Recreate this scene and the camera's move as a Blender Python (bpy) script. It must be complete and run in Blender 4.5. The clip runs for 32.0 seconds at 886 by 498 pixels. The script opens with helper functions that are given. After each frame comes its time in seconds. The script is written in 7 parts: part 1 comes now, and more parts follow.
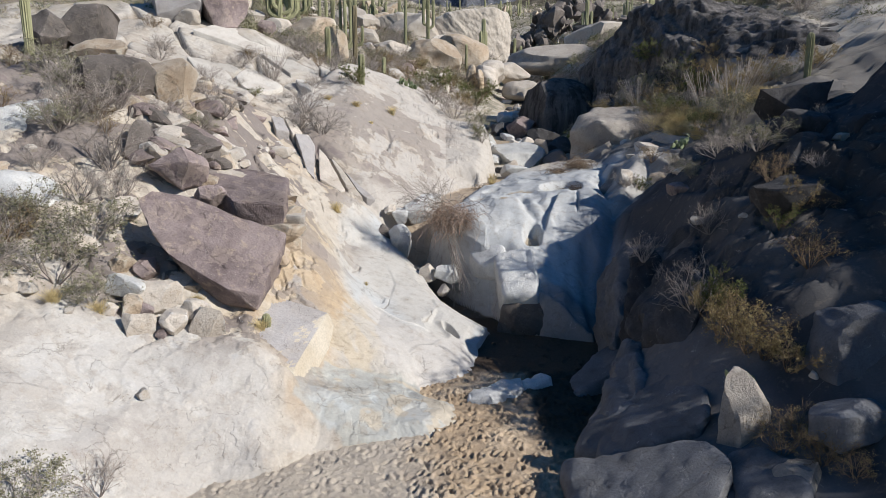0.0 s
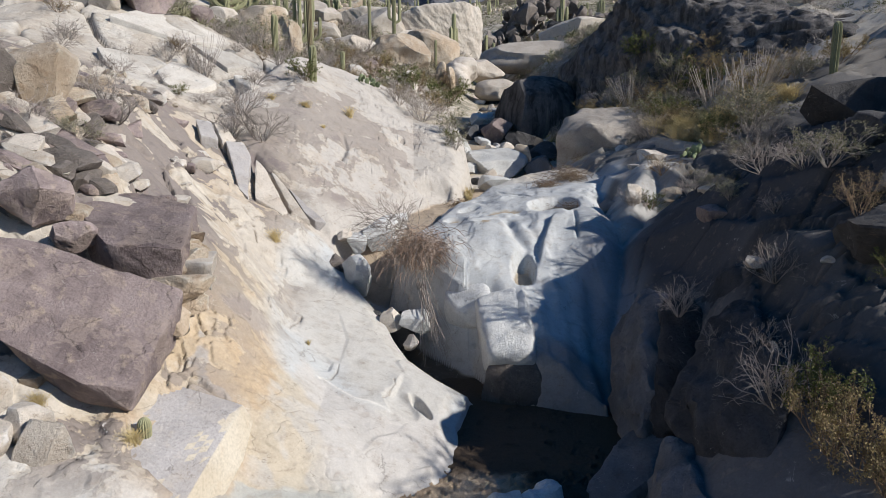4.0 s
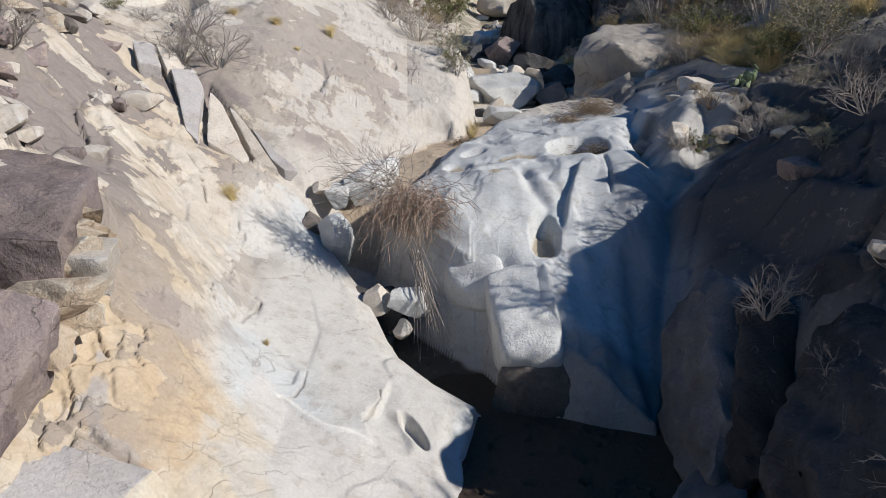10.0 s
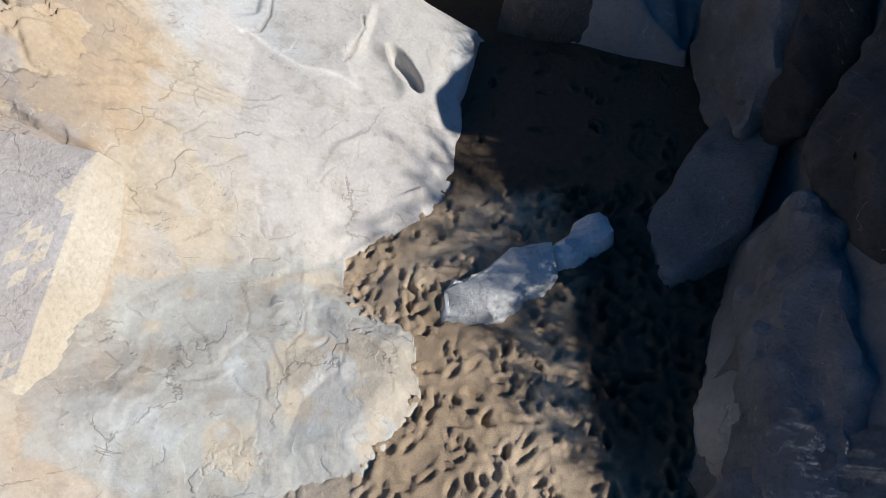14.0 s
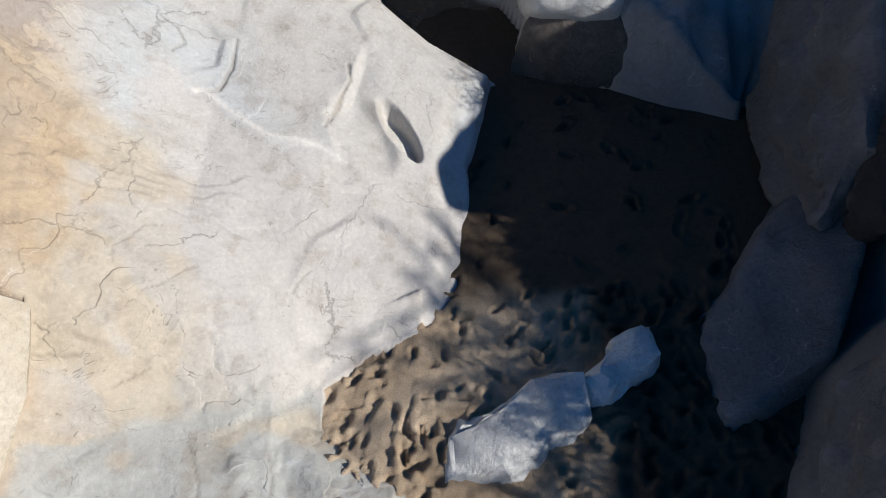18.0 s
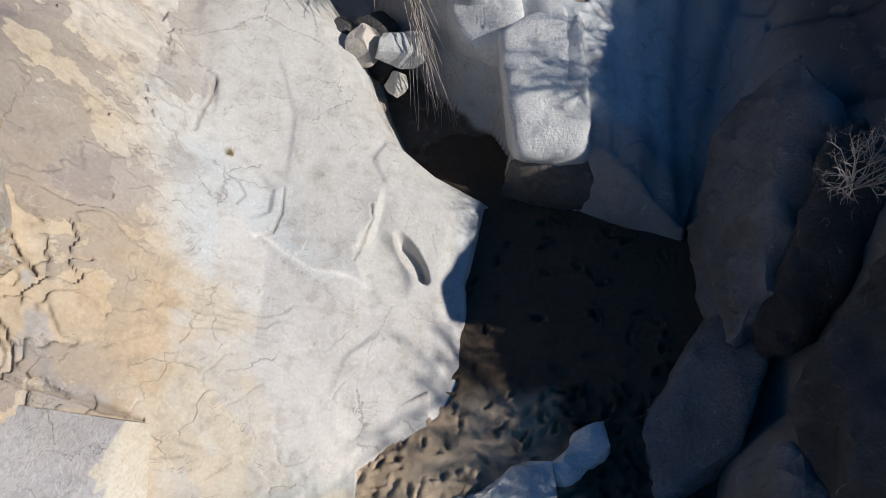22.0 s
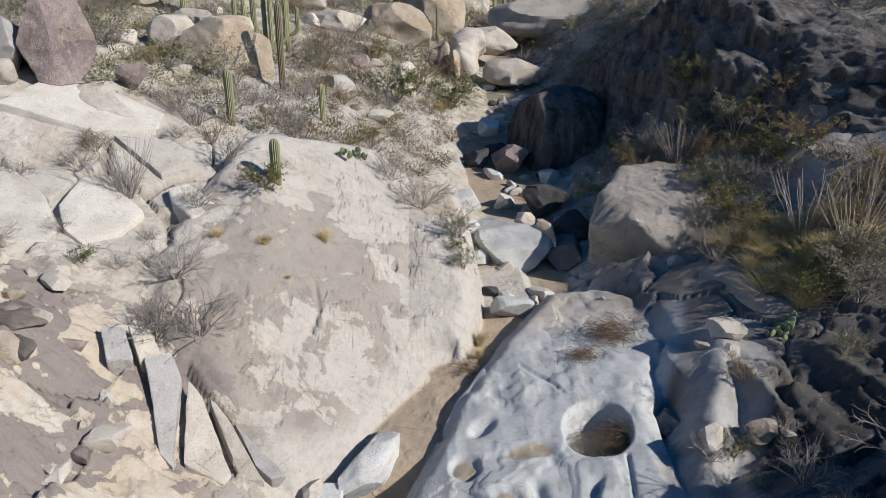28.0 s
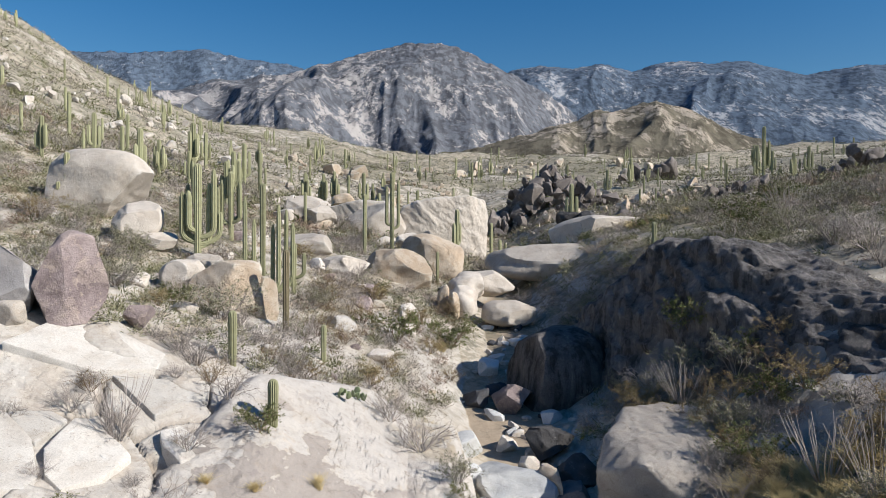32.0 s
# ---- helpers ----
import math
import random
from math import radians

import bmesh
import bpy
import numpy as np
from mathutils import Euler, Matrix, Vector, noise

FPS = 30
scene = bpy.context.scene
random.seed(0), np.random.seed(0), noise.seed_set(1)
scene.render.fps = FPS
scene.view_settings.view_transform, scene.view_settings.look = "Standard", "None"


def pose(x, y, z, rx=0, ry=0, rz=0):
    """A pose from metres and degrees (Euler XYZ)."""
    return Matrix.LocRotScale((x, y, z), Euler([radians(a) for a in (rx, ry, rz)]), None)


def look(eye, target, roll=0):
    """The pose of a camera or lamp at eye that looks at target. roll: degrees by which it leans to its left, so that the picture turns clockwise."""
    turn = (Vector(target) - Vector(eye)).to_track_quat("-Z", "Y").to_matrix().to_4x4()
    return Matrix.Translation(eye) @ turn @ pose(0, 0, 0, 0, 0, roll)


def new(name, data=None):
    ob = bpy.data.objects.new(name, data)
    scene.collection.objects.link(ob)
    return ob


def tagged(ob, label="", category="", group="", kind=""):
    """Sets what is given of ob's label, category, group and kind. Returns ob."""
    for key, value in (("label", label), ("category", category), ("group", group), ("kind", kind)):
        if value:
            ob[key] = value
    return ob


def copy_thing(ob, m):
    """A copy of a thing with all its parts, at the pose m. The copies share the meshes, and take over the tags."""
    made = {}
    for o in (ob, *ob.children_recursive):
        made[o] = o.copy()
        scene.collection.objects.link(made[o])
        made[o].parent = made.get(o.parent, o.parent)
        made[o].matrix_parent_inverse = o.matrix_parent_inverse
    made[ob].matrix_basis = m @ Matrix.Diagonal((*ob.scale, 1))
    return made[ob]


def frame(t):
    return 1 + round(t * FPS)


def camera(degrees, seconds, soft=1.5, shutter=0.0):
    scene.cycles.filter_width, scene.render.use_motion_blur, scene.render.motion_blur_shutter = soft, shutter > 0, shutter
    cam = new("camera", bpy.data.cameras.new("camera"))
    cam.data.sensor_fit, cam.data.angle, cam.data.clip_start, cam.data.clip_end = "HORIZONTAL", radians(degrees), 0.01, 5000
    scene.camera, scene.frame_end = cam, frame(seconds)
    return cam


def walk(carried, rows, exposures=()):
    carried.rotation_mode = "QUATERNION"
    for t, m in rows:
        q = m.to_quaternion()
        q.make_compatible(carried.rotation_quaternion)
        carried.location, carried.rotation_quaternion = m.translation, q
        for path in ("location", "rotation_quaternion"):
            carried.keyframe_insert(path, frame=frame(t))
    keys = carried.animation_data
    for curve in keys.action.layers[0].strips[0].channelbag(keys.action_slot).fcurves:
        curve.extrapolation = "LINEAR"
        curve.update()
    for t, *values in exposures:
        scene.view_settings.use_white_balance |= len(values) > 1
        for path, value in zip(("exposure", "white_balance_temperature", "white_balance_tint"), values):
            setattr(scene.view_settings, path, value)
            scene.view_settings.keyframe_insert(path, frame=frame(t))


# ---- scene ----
cam = camera(64.3, 32.0, soft=0.9)
METRES, EYE, TILT, LEAN, TURN = 33.0, 10.2, -11.5, 0.0, 0.0
ROWS = [
    (0.0, 0.0, 0.0, 0.0, 0.0, 0.0, -0.0),
    (0.5, 0.0011, 0.0332, 0.0045, 0.01, -0.01, -0.01),
    (1.0, 0.0019, 0.0663, 0.0113, 0.02, -0.0, -0.02),
    (1.5, 0.0026, 0.0976, 0.0182, 0.04, 0.0, -0.01),
    (2.0, 0.0032, 0.1287, 0.0252, 0.05, 0.01, -0.03),
    (2.5, 0.004, 0.159, 0.0318, -0.3, 0.03, 0.05),
    (3.0, 0.0042, 0.1869, 0.0378, -1.28, 0.03, 0.25),
    (3.5, 0.0042, 0.2132, 0.0432, -2.24, 0.03, 0.45),
    (5.5, 0.0037, 0.2976, 0.0616, -2.55, 0.07, 0.54),
    (6.0, 0.0043, 0.3115, 0.0645, -2.54, 0.08, 0.54),
    (6.5, 0.0049, 0.3237, 0.0669, -2.54, 0.1, 0.52),
    (7.0, 0.0057, 0.3369, 0.0694, -2.54, 0.11, 0.53),
    (7.5, 0.0064, 0.3513, 0.0721, -2.54, 0.13, 0.53),
    (8.0, 0.007, 0.3665, 0.0755, -2.55, 0.58, 0.52),
    (8.5, 0.0073, 0.3822, 0.0787, -2.59, 2.25, 0.51),
    (9.0, 0.0086, 0.3969, 0.0807, -2.57, 0.88, 0.54),
    (9.5, 0.0101, 0.4117, 0.0839, -2.54, -2.41, 0.56),
    (10.0, 0.0118, 0.4256, 0.0868, -2.5, -6.3, 0.61),
    (10.5, 0.0138, 0.4386, 0.0899, -2.45, -10.81, 0.64),
    (11.0, 0.0149, 0.4512, 0.0925, -2.44, -15.4, 0.66),
    (11.5, 0.0162, 0.4629, 0.0951, -2.41, -20.02, 0.68),
    (12.0, 0.0177, 0.4737, 0.0976, -2.37, -24.64, 0.73),
    (12.5, 0.0187, 0.4839, 0.0998, -2.34, -29.24, 0.77),
    (13.0, 0.0196, 0.4938, 0.1021, -2.3, -33.86, 0.8),
    (13.5, 0.0201, 0.5048, 0.1045, -2.32, -38.39, 0.79),
    (15.5, 0.0228, 0.5589, 0.1173, -2.25, -43.64, 0.84),
    (16.0, 0.0233, 0.5753, 0.1167, -2.25, -43.54, 0.84),
    (16.5, 0.0236, 0.5945, 0.1114, -2.24, -43.62, 0.82),
    (17.0, 0.0232, 0.6143, 0.1048, -2.29, -43.64, 0.78),
    (17.5, 0.0233, 0.6235, 0.1048, -2.28, -43.65, 0.81),
    (18.0, 0.0237, 0.6246, 0.1051, -2.26, -43.62, 0.85),
    (18.5, 0.0237, 0.6231, 0.1104, -2.28, -43.64, 0.81),
    (19.0, 0.0238, 0.6225, 0.1118, -2.27, -43.59, 0.82),
    (19.5, 0.023, 0.6219, 0.1192, -2.29, -43.71, 0.79),
    (20.0, 0.0224, 0.619, 0.1362, -2.29, -43.78, 0.76),
    (20.5, 0.0224, 0.6145, 0.1576, -2.27, -43.78, 0.78),
    (21.0, 0.0231, 0.6106, 0.1791, -2.18, -43.87, 0.85),
    (21.5, 0.0231, 0.6056, 0.2024, -2.19, -43.84, 0.83),
    (22.0, 0.0237, 0.6001, 0.2276, -2.12, -43.89, 0.89),
    (22.5, 0.024, 0.5936, 0.2527, -2.11, -43.83, 0.9),
    (23.0, 0.024, 0.5883, 0.2785, -2.1, -43.55, 0.87),
    (23.5, 0.0241, 0.5826, 0.3059, -2.08, -42.44, 0.86),
    (24.0, 0.0245, 0.5769, 0.3339, -2.03, -41.84, 0.88),
    (24.5, 0.0243, 0.572, 0.363, -2.0, -40.18, 0.85),
    (25.0, 0.0231, 0.5669, 0.3908, -2.06, -36.45, 0.74),
    (25.5, 0.0216, 0.5622, 0.4163, -2.11, -32.0, 0.58),
    (26.0, 0.0198, 0.5588, 0.4353, -2.16, -27.43, 0.43),
    (26.5, 0.0183, 0.558, 0.4403, -2.23, -22.81, 0.32),
    (28.5, 0.0143, 0.5594, 0.432, -2.4, -3.84, 0.22),
    (29.0, 0.0134, 0.5608, 0.4324, -2.45, 0.85, 0.19),
    (29.5, 0.0133, 0.5619, 0.4319, -2.46, 4.76, 0.15),
    (30.0, 0.0134, 0.5621, 0.4315, -2.46, 5.89, 0.15),
    (30.5, 0.0133, 0.5622, 0.4328, -2.45, 6.07, 0.15),
    (31.0, 0.0131, 0.562, 0.4334, -2.46, 6.75, 0.15),
    (31.5, 0.0129, 0.5621, 0.4353, -2.46, 7.6, 0.15),
    (32.0, 0.0125, 0.5625, 0.4364, -2.46, 10.6, 0.13),
]
walk(cam, [(t, pose(0, 0, EYE, TILT, LEAN, TURN) @ pose(METRES * x, METRES * y, METRES * z, 90 + pitch, roll, yaw)) for t, x, y, z, yaw, pitch, roll in ROWS],
     exposures=((0, 0.05), (20, 0.0), (26, -0.12), (28.5, 0.0), (30.5, 0.14), (32, 0.28)))


# ---- world, sun ----
SUN_TO = Vector((0.78, -0.34, 0.56)).normalized()
world = bpy.data.worlds.new("sky")
scene.world = world
world.use_nodes = True
wn = world.node_tree
sky = wn.nodes.new("ShaderNodeTexSky")
sky.sky_type = "NISHITA"
sky.sun_disc = False
sky.sun_elevation = math.asin(SUN_TO.z)
sky.sun_rotation = math.atan2(SUN_TO.x, SUN_TO.y)
sky.altitude, sky.air_density, sky.dust_density, sky.ozone_density = 300, 1.15, 0.5, 3.0
vivid = wn.nodes.new("ShaderNodeHueSaturation")
vivid.inputs["Hue"].default_value = 0.504
vivid.inputs["Saturation"].default_value = 1.42
wn.links.new(sky.outputs[0], vivid.inputs["Color"])
wn.links.new(vivid.outputs[0], wn.nodes["Background"].inputs[0])
wn.nodes["Background"].inputs[1].default_value = 0.076
sun = new("sun", bpy.data.lights.new("sun", "SUN"))
sun.data.energy, sun.data.angle, sun.data.color = 5.15, radians(0.53), (1.0, 0.95, 0.88)
sun.matrix_world = look(SUN_TO * 100, (0, 0, 0))

# ---- numeric noise ----


def lattice(ix, iy, seed):
    h = (ix.astype(np.int64) * 374761393 + iy.astype(np.int64) * 668265263 + seed * 974634777) & 0xFFFFFFFF
    h = ((h ^ (h >> 13)) * 1274126177) & 0xFFFFFFFF
    return ((h ^ (h >> 16)) & 0xFFFFFF) / 0xFFFFFF


def vnoise(x, y, seed=0):
    """Smooth noise from -1 to 1."""
    ix, iy = np.floor(x), np.floor(y)
    fx, fy = x - ix, y - iy
    fx, fy = fx * fx * fx * (fx * (fx * 6 - 15) + 10), fy * fy * fy * (fy * (fy * 6 - 15) + 10)
    a, b = lattice(ix, iy, seed), lattice(ix + 1, iy, seed)
    c, d = lattice(ix, iy + 1, seed), lattice(ix + 1, iy + 1, seed)
    return 2 * (a + (b - a) * fx + (c - a) * fy + (a - b - c + d) * fx * fy) - 1


def fbm(x, y, octaves=4, seed=0, gain=0.5):
    out, amp = 0, 1.0
    for k in range(octaves):
        out = out + amp * vnoise(x + 17.3 * k, y - 9.1 * k, seed + k)
        x, y, amp = x * 1.6 + y * 1.2, y * 1.6 - x * 1.2, amp * gain
    return out


def cells(x, y, seed=0):
    """Distance to the border of the nearest cell, and a random number for each cell."""
    ix, iy = np.floor(x), np.floor(y)
    d1 = np.full_like(x, 9.0)
    d2 = np.full_like(x, 9.0)
    val = np.zeros_like(x)
    for dx in (-1, 0, 1):
        for dy in (-1, 0, 1):
            jx, jy = ix + dx, iy + dy
            px = jx + 0.15 + 0.7 * lattice(jx, jy, seed)
            py = jy + 0.15 + 0.7 * lattice(jx, jy, seed + 5)
            d = np.hypot(x - px, y - py)
            near = d < d1
            d2 = np.where(near, d1, np.minimum(d2, d))
            val = np.where(near, lattice(jx, jy, seed + 9), val)
            d1 = np.where(near, d, d1)
    return d2 - d1, val


def smooth(a, b, x):
    t = np.clip((x - a) / (b - a), 0, 1)
    return t * t * (3 - 2 * t)


def outside(x, y, poly):
    """Signed distance to a polygon's edge: negative within."""
    best = np.full_like(x, 1e9)
    inside = np.zeros(x.shape, bool)
    for (ax, ay), (bx, by) in zip(poly, poly[1:] + poly[:1]):
        ex, ey = bx - ax, by - ay
        t = np.clip(((x - ax) * ex + (y - ay) * ey) / (ex * ex + ey * ey), 0, 1)
        best = np.minimum(best, np.hypot(x - ax - t * ex, y - ay - t * ey))
        cross = (ay > y) != (by > y)
        inside ^= cross & (x < ax + (y - ay) / (by - ay if by != ay else 1e-9) * ex)
    return np.where(inside, -best, best)


def smax(a, b, k):
    h = np.clip(0.5 + 0.5 * (a - b) / k, 0, 1)
    return b + (a - b) * h + k * h * (1 - h)


# ---- the ground: cross-sections of the gorge (distance upstream; then x, height) ----
SECTIONS = [
    (-400, [(-400, 60), (-100, 30), (-40, 10), (-12, 0), (-4, -6), (6, -6), (12, -1), (40, 12), (100, 30), (400, 70)]),
    (-20, [(-400, 110), (-100, 40), (-40, 11), (-12, 1.6), (-5, -0.8), (6, -0.8), (10, 1.5), (24, 7), (60, 22), (400, 80)]),
    (14, [(-400, 120), (-100, 42), (-40, 13), (-20, 6), (-13, 3), (-10, 1), (-8.6, -0.4), (2.6, -0.5), (4, 0.5), (9, 1.9), (14, 4.5), (24, 8), (60, 24), (400, 80)]),
    (17.8, [(-40, 13.5), (-20, 6.8), (-12, 3.4), (-9, 1.5), (-7.2, -0.2), (-6.6, -0.5), (3, -0.6), (4.2, 0.5), (6, 1.0), (8.6, 2.4), (14, 5.4), (24, 9)]),
    (20, [(-40, 14), (-20, 7.5), (-12, 4.1), (-9.5, 2.5), (-7.4, 1.6), (-5.4, 0.6), (-4.4, 0), (-3.9, -0.5), (3.7, -0.6), (4.8, 0.5), (6, 1.1), (8, 2.8), (11, 5), (16, 7.5), (24, 10)]),
    (21.6, [(-20, 7.9), (-13, 4.9), (-10, 3.3), (-7.4, 2.6), (-6, 2.15), (-5.1, 1.65), (-4.5, 1.1), (-3, 0.5), (-1.6, 0), (-1, -0.5), (4.3, -0.6), (5.2, 0.5), (8, 2.9), (16, 8)]),
    (23, [(-20, 8.4), (-14, 5.6), (-10.6, 4.1), (-8.2, 3.2), (-6.6, 2.5), (-5, 1.5), (-4, 0.8), (-2.8, 0.4), (-0.9, 0.0), (0.15, -0.22), (0.5, -0.6), (5, -0.7), (5.9, 0.6), (8, 3.1), (12, 6.5), (18, 9)]),
    (24.8, [(-20, 9), (-14, 6.6), (-9, 4.3), (-6.6, 3.3), (-4.8, 1.9), (-4.2, 1.3), (-2.8, 0.55), (-1.5, 0.1), (-0.9, -0.6), (5.8, -0.8), (6.6, 0.6), (8.2, 3.4), (12, 6.5), (18, 9.2)]),
    (26, [(-20, 9.6), (-14.5, 7.6), (-12, 5.8), (-9, 4.6), (-7.2, 3.9), (-6.3, 3.3), (-5.4, 2.9), (-4.2, 2.1), (-2.5, 1.15), (-1.2, 0.35), (-0.3, -0.6), (6.6, -0.8), (7.6, 0.2), (8.3, 1.6), (9.2, 3.8), (11.2, 6.3), (16, 9.3)]),
    (29.5, [(-20, 11), (-14.5, 9.7), (-10, 7.8), (-7.4, 7), (-6.7, 6.8), (-6.1, 5.1), (-5, 3.9), (-4.2, 2.8), (-2.7, 1.3), (-0.9, 0.9), (0.7, 0), (1.8, -0.6), (7, -0.8), (7.7, 0.2), (8.4, 2), (8.9, 3.4), (9.6, 4.4), (11, 6.2), (13.3, 8.2), (18, 10)]),
    (32.5, [(-20, 12), (-14.5, 10.8), (-13, 10.2), (-9.5, 7.5), (-7.4, 6), (-6.1, 5), (-5, 3.5), (-4.3, 2.5), (-2, 1), (0.5, -0.8), (6, -0.8), (7.9, 1.2), (8.9, 3.2), (10.3, 5.2), (13, 8), (18, 10.3)]),
    (36, [(-20, 12.6), (-13, 10.5), (-9, 6.9), (-7.6, 5.8), (-5.8, 3.7), (-4.2, 2.4), (-2, 0.9), (0.5, -0.5), (3, 0.6), (8, 2), (9.4, 4.3), (11, 5.8), (14, 8.2), (20, 10.5)]),
    (40, [(-20, 13.2), (-12, 10.4), (-9.5, 7.7), (-7.2, 6), (-5.0, 4.7), (-3.6, 3.4), (-3.0, 1.2), (-1.2, 0.7), (0.6, 1.6), (3, 2), (8, 3), (10, 4.6), (12, 5.0), (14.5, 6.0), (18, 8.2), (22, 10.5)]),
    (45, [(-20, 13.6), (-12.5, 10.6), (-10, 9.2), (-8.7, 8), (-6, 6), (-3, 4.5), (-0.5, 4), (5, 4), (9.7, 4.6), (11, 6), (13, 7), (17, 8.1), (24, 11)]),
    (51, [(-22, 15), (-14, 11.9), (-10.5, 11), (-6, 9), (-2, 6), (1, 4.4), (5, 4.2), (9.5, 4.6), (12, 6.8), (16, 8.4), (20, 10), (25, 12.4), (40, 17)]),
    (58, [(-24, 18), (-15, 15.8), (-9, 13), (-5, 11.4), (-1.5, 8.4), (1.8, 5.6), (4, 5.1), (6.6, 5.3), (7.6, 4.5), (9, 4.6), (10.4, 5.6), (13, 7.4), (18, 8.8), (24, 12), (30, 15), (45, 20)]),
    (66, [(-24, 18.5), (-14, 15.4), (-8, 13.4), (-3, 10.4), (1, 7.6), (4, 6.2), (6, 5.6), (7.2, 5), (8.6, 5.1), (10, 6.4), (13, 7.4), (16, 8.7), (21, 11), (25, 15.5), (29, 17.2), (45, 21)]),
    (78, [(-60, 30), (-24, 18.8), (-12, 15.7), (-5, 12.8), (1, 9.8), (5, 6.8), (9, 6.4), (13, 7.2), (17, 10), (21, 18), (25, 19.4), (32, 20.4), (60, 27)]),
    (95, [(-60, 32), (-24, 21.5), (-10, 17.3), (0, 14), (6, 11), (10, 9), (14, 9.7), (19, 14), (24, 19.4), (32, 21), (60, 28)]),
    (110, [(-80, 42), (-30, 24.5), (-10, 19.6), (-5, 18.8), (-1, 18), (3.5, 15.6), (8, 12.6), (12, 11.4), (15, 12.6), (20, 17), (26, 20.6), (50, 26), (100, 38)]),
    (130, [(-80, 46), (-30, 27.5), (-10, 22.4), (2, 19), (10, 16.5), (15, 14.6), (19, 17), (26, 21.6), (50, 27), (100, 36)]),
    (180, [(-130, 76), (-60, 42), (-20, 30), (5, 25), (20, 22), (30, 27), (60, 31), (120, 39)]),
    (300, [(-400, 240), (-200, 124), (-100, 68), (-30, 52), (20, 47), (60, 46), (120, 49), (400, 84)]),
    (600, [(-700, 400), (-330, 196), (-180, 108), (-60, 92), (50, 84), (200, 82), (400, 96)]),
    (1200, [(-900, 380), (-400, 180), (-100, 146), (100, 138), (400, 136), (900, 170)]),
    (3500, [(-3000, 330), (0, 320), (3000, 330)]),
]


def loft(x, y):
    ys = np.array([s[0] for s in SECTIONS], float)
    zs = np.stack([np.interp(x, [p[0] for p in s[1]], [p[1] for p in s[1]]) for s in SECTIONS])
    k = np.clip(np.searchsorted(ys, y) - 1, 0, len(ys) - 2)
    n = np.arange(x.size)
    t = np.clip((y - ys[k]) / (ys[k + 1] - ys[k]), 0, 1)
    z0, z1 = zs[k, n], zs[k + 1, n]
    km, kp = np.maximum(k - 1, 0), np.minimum(k + 2, len(ys) - 1)
    h = ys[k + 1] - ys[k]
    m0 = (z1 - zs[km, n]) / (ys[k + 1] - ys[km]) * h * 0.8
    m1 = (zs[kp, n] - z0) / (ys[kp] - ys[k]) * h * 0.8
    t2, t3 = t * t, t * t * t
    return (2 * t3 - 3 * t2 + 1) * z0 + (t3 - 2 * t2 + t) * m0 + (3 * t2 - 2 * t3) * z1 + (t3 - t2) * m1


LEFT_SLAB = [(-0.6, 26.0), (1.2, 26.4), (1.55, 27.4), (1.45, 28.4), (1.55, 29.6), (1.85, 30.7), (2.2, 31.6), (0.9, 32.1), (-0.1, 32.9), (-0.75, 34.4), (-1.3, 36.2), (-2.6, 38.6), (-3.6, 40.4), (-5.4, 39.8), (-5.4, 37), (-4.7, 33), (-3.9, 29), (-2.6, 26)]
TONGUE = [(3.3, 32.7), (4.4, 32.1), (5.4, 31.4), (6.8, 30.6), (7.9, 33), (9.2, 37), (9.4, 41), (9.6, 44), (11.3, 47.2), (12.6, 50.4), (11.6, 53), (9.8, 54.8), (7.4, 54.6), (5.2, 51.4), (4, 49.4), (2.2, 46), (1.1, 43.2), (0.2, 41.4), (-0.4, 39.6), (0.4, 37.8), (1.3, 36.4), (2.0, 35.6), (3.0, 35.0), (3.5, 33.4)]
DOME = [(-9.6, 44.5), (-8.9, 43.9), (-7.7, 43.8), (-6.2, 42.5), (-5.0, 41.4), (-3.8, 41.3), (-1.8, 42.9), (-0.7, 45.2), (1.0, 48.2), (2.6, 49.8), (3.4, 52), (3.6, 57), (3.0, 62), (-2, 63), (-8, 58), (-10.5, 50)]


SAND_EDGE = [(2.05, 31.8), (1.75, 30.6), (1.5, 29.6), (1.5, 28.3), (1.65, 27), (1.36, 26.43), (0, 25.88), (-0.9, 25.3), (-0.87, 24.66), (-0.31, 23.96), (0.4, 23.6), (0.47, 22.4), (-0.4, 21.2), (-2.4, 20.8), (-3.9, 20.2), (-5.0, 19.0), (-6.5, 18.3), (-8.5, 16), (-8.8, 10),
             (3.4, 10), (4.4, 18), (4.9, 22), (6.3, 24.8), (7.2, 27.6), (7.0, 30.4), (5.0, 31.4), (3.0, 31.8)]


def bed(x, y):
    """Level of the sand and gravel along the stream."""
    return np.interp(y, [31, 32, 34, 36.5, 40, 43, 50, 60, 75, 90, 110, 140], [-9, -0.45, -0.35, 0.0, 0.6, 4.2, 4.55, 4.95, 6.6, 9.1, 12.2, 16.3])


def groove(x, y, line, width):
    """1 along a line, falling to 0 at its sides."""
    d = np.full_like(x, 1e9)
    for (ax, ay), (bx, by) in zip(line, line[1:]):
        ex, ey = bx - ax, by - ay
        t = np.clip(((x - ax) * ex + (y - ay) * ey) / (ex * ex + ey * ey), 0, 1)
        d = np.minimum(d, np.hypot(x - ax - t * ex, y - ay - t * ey))
    return np.exp(-(d / width) ** 2)


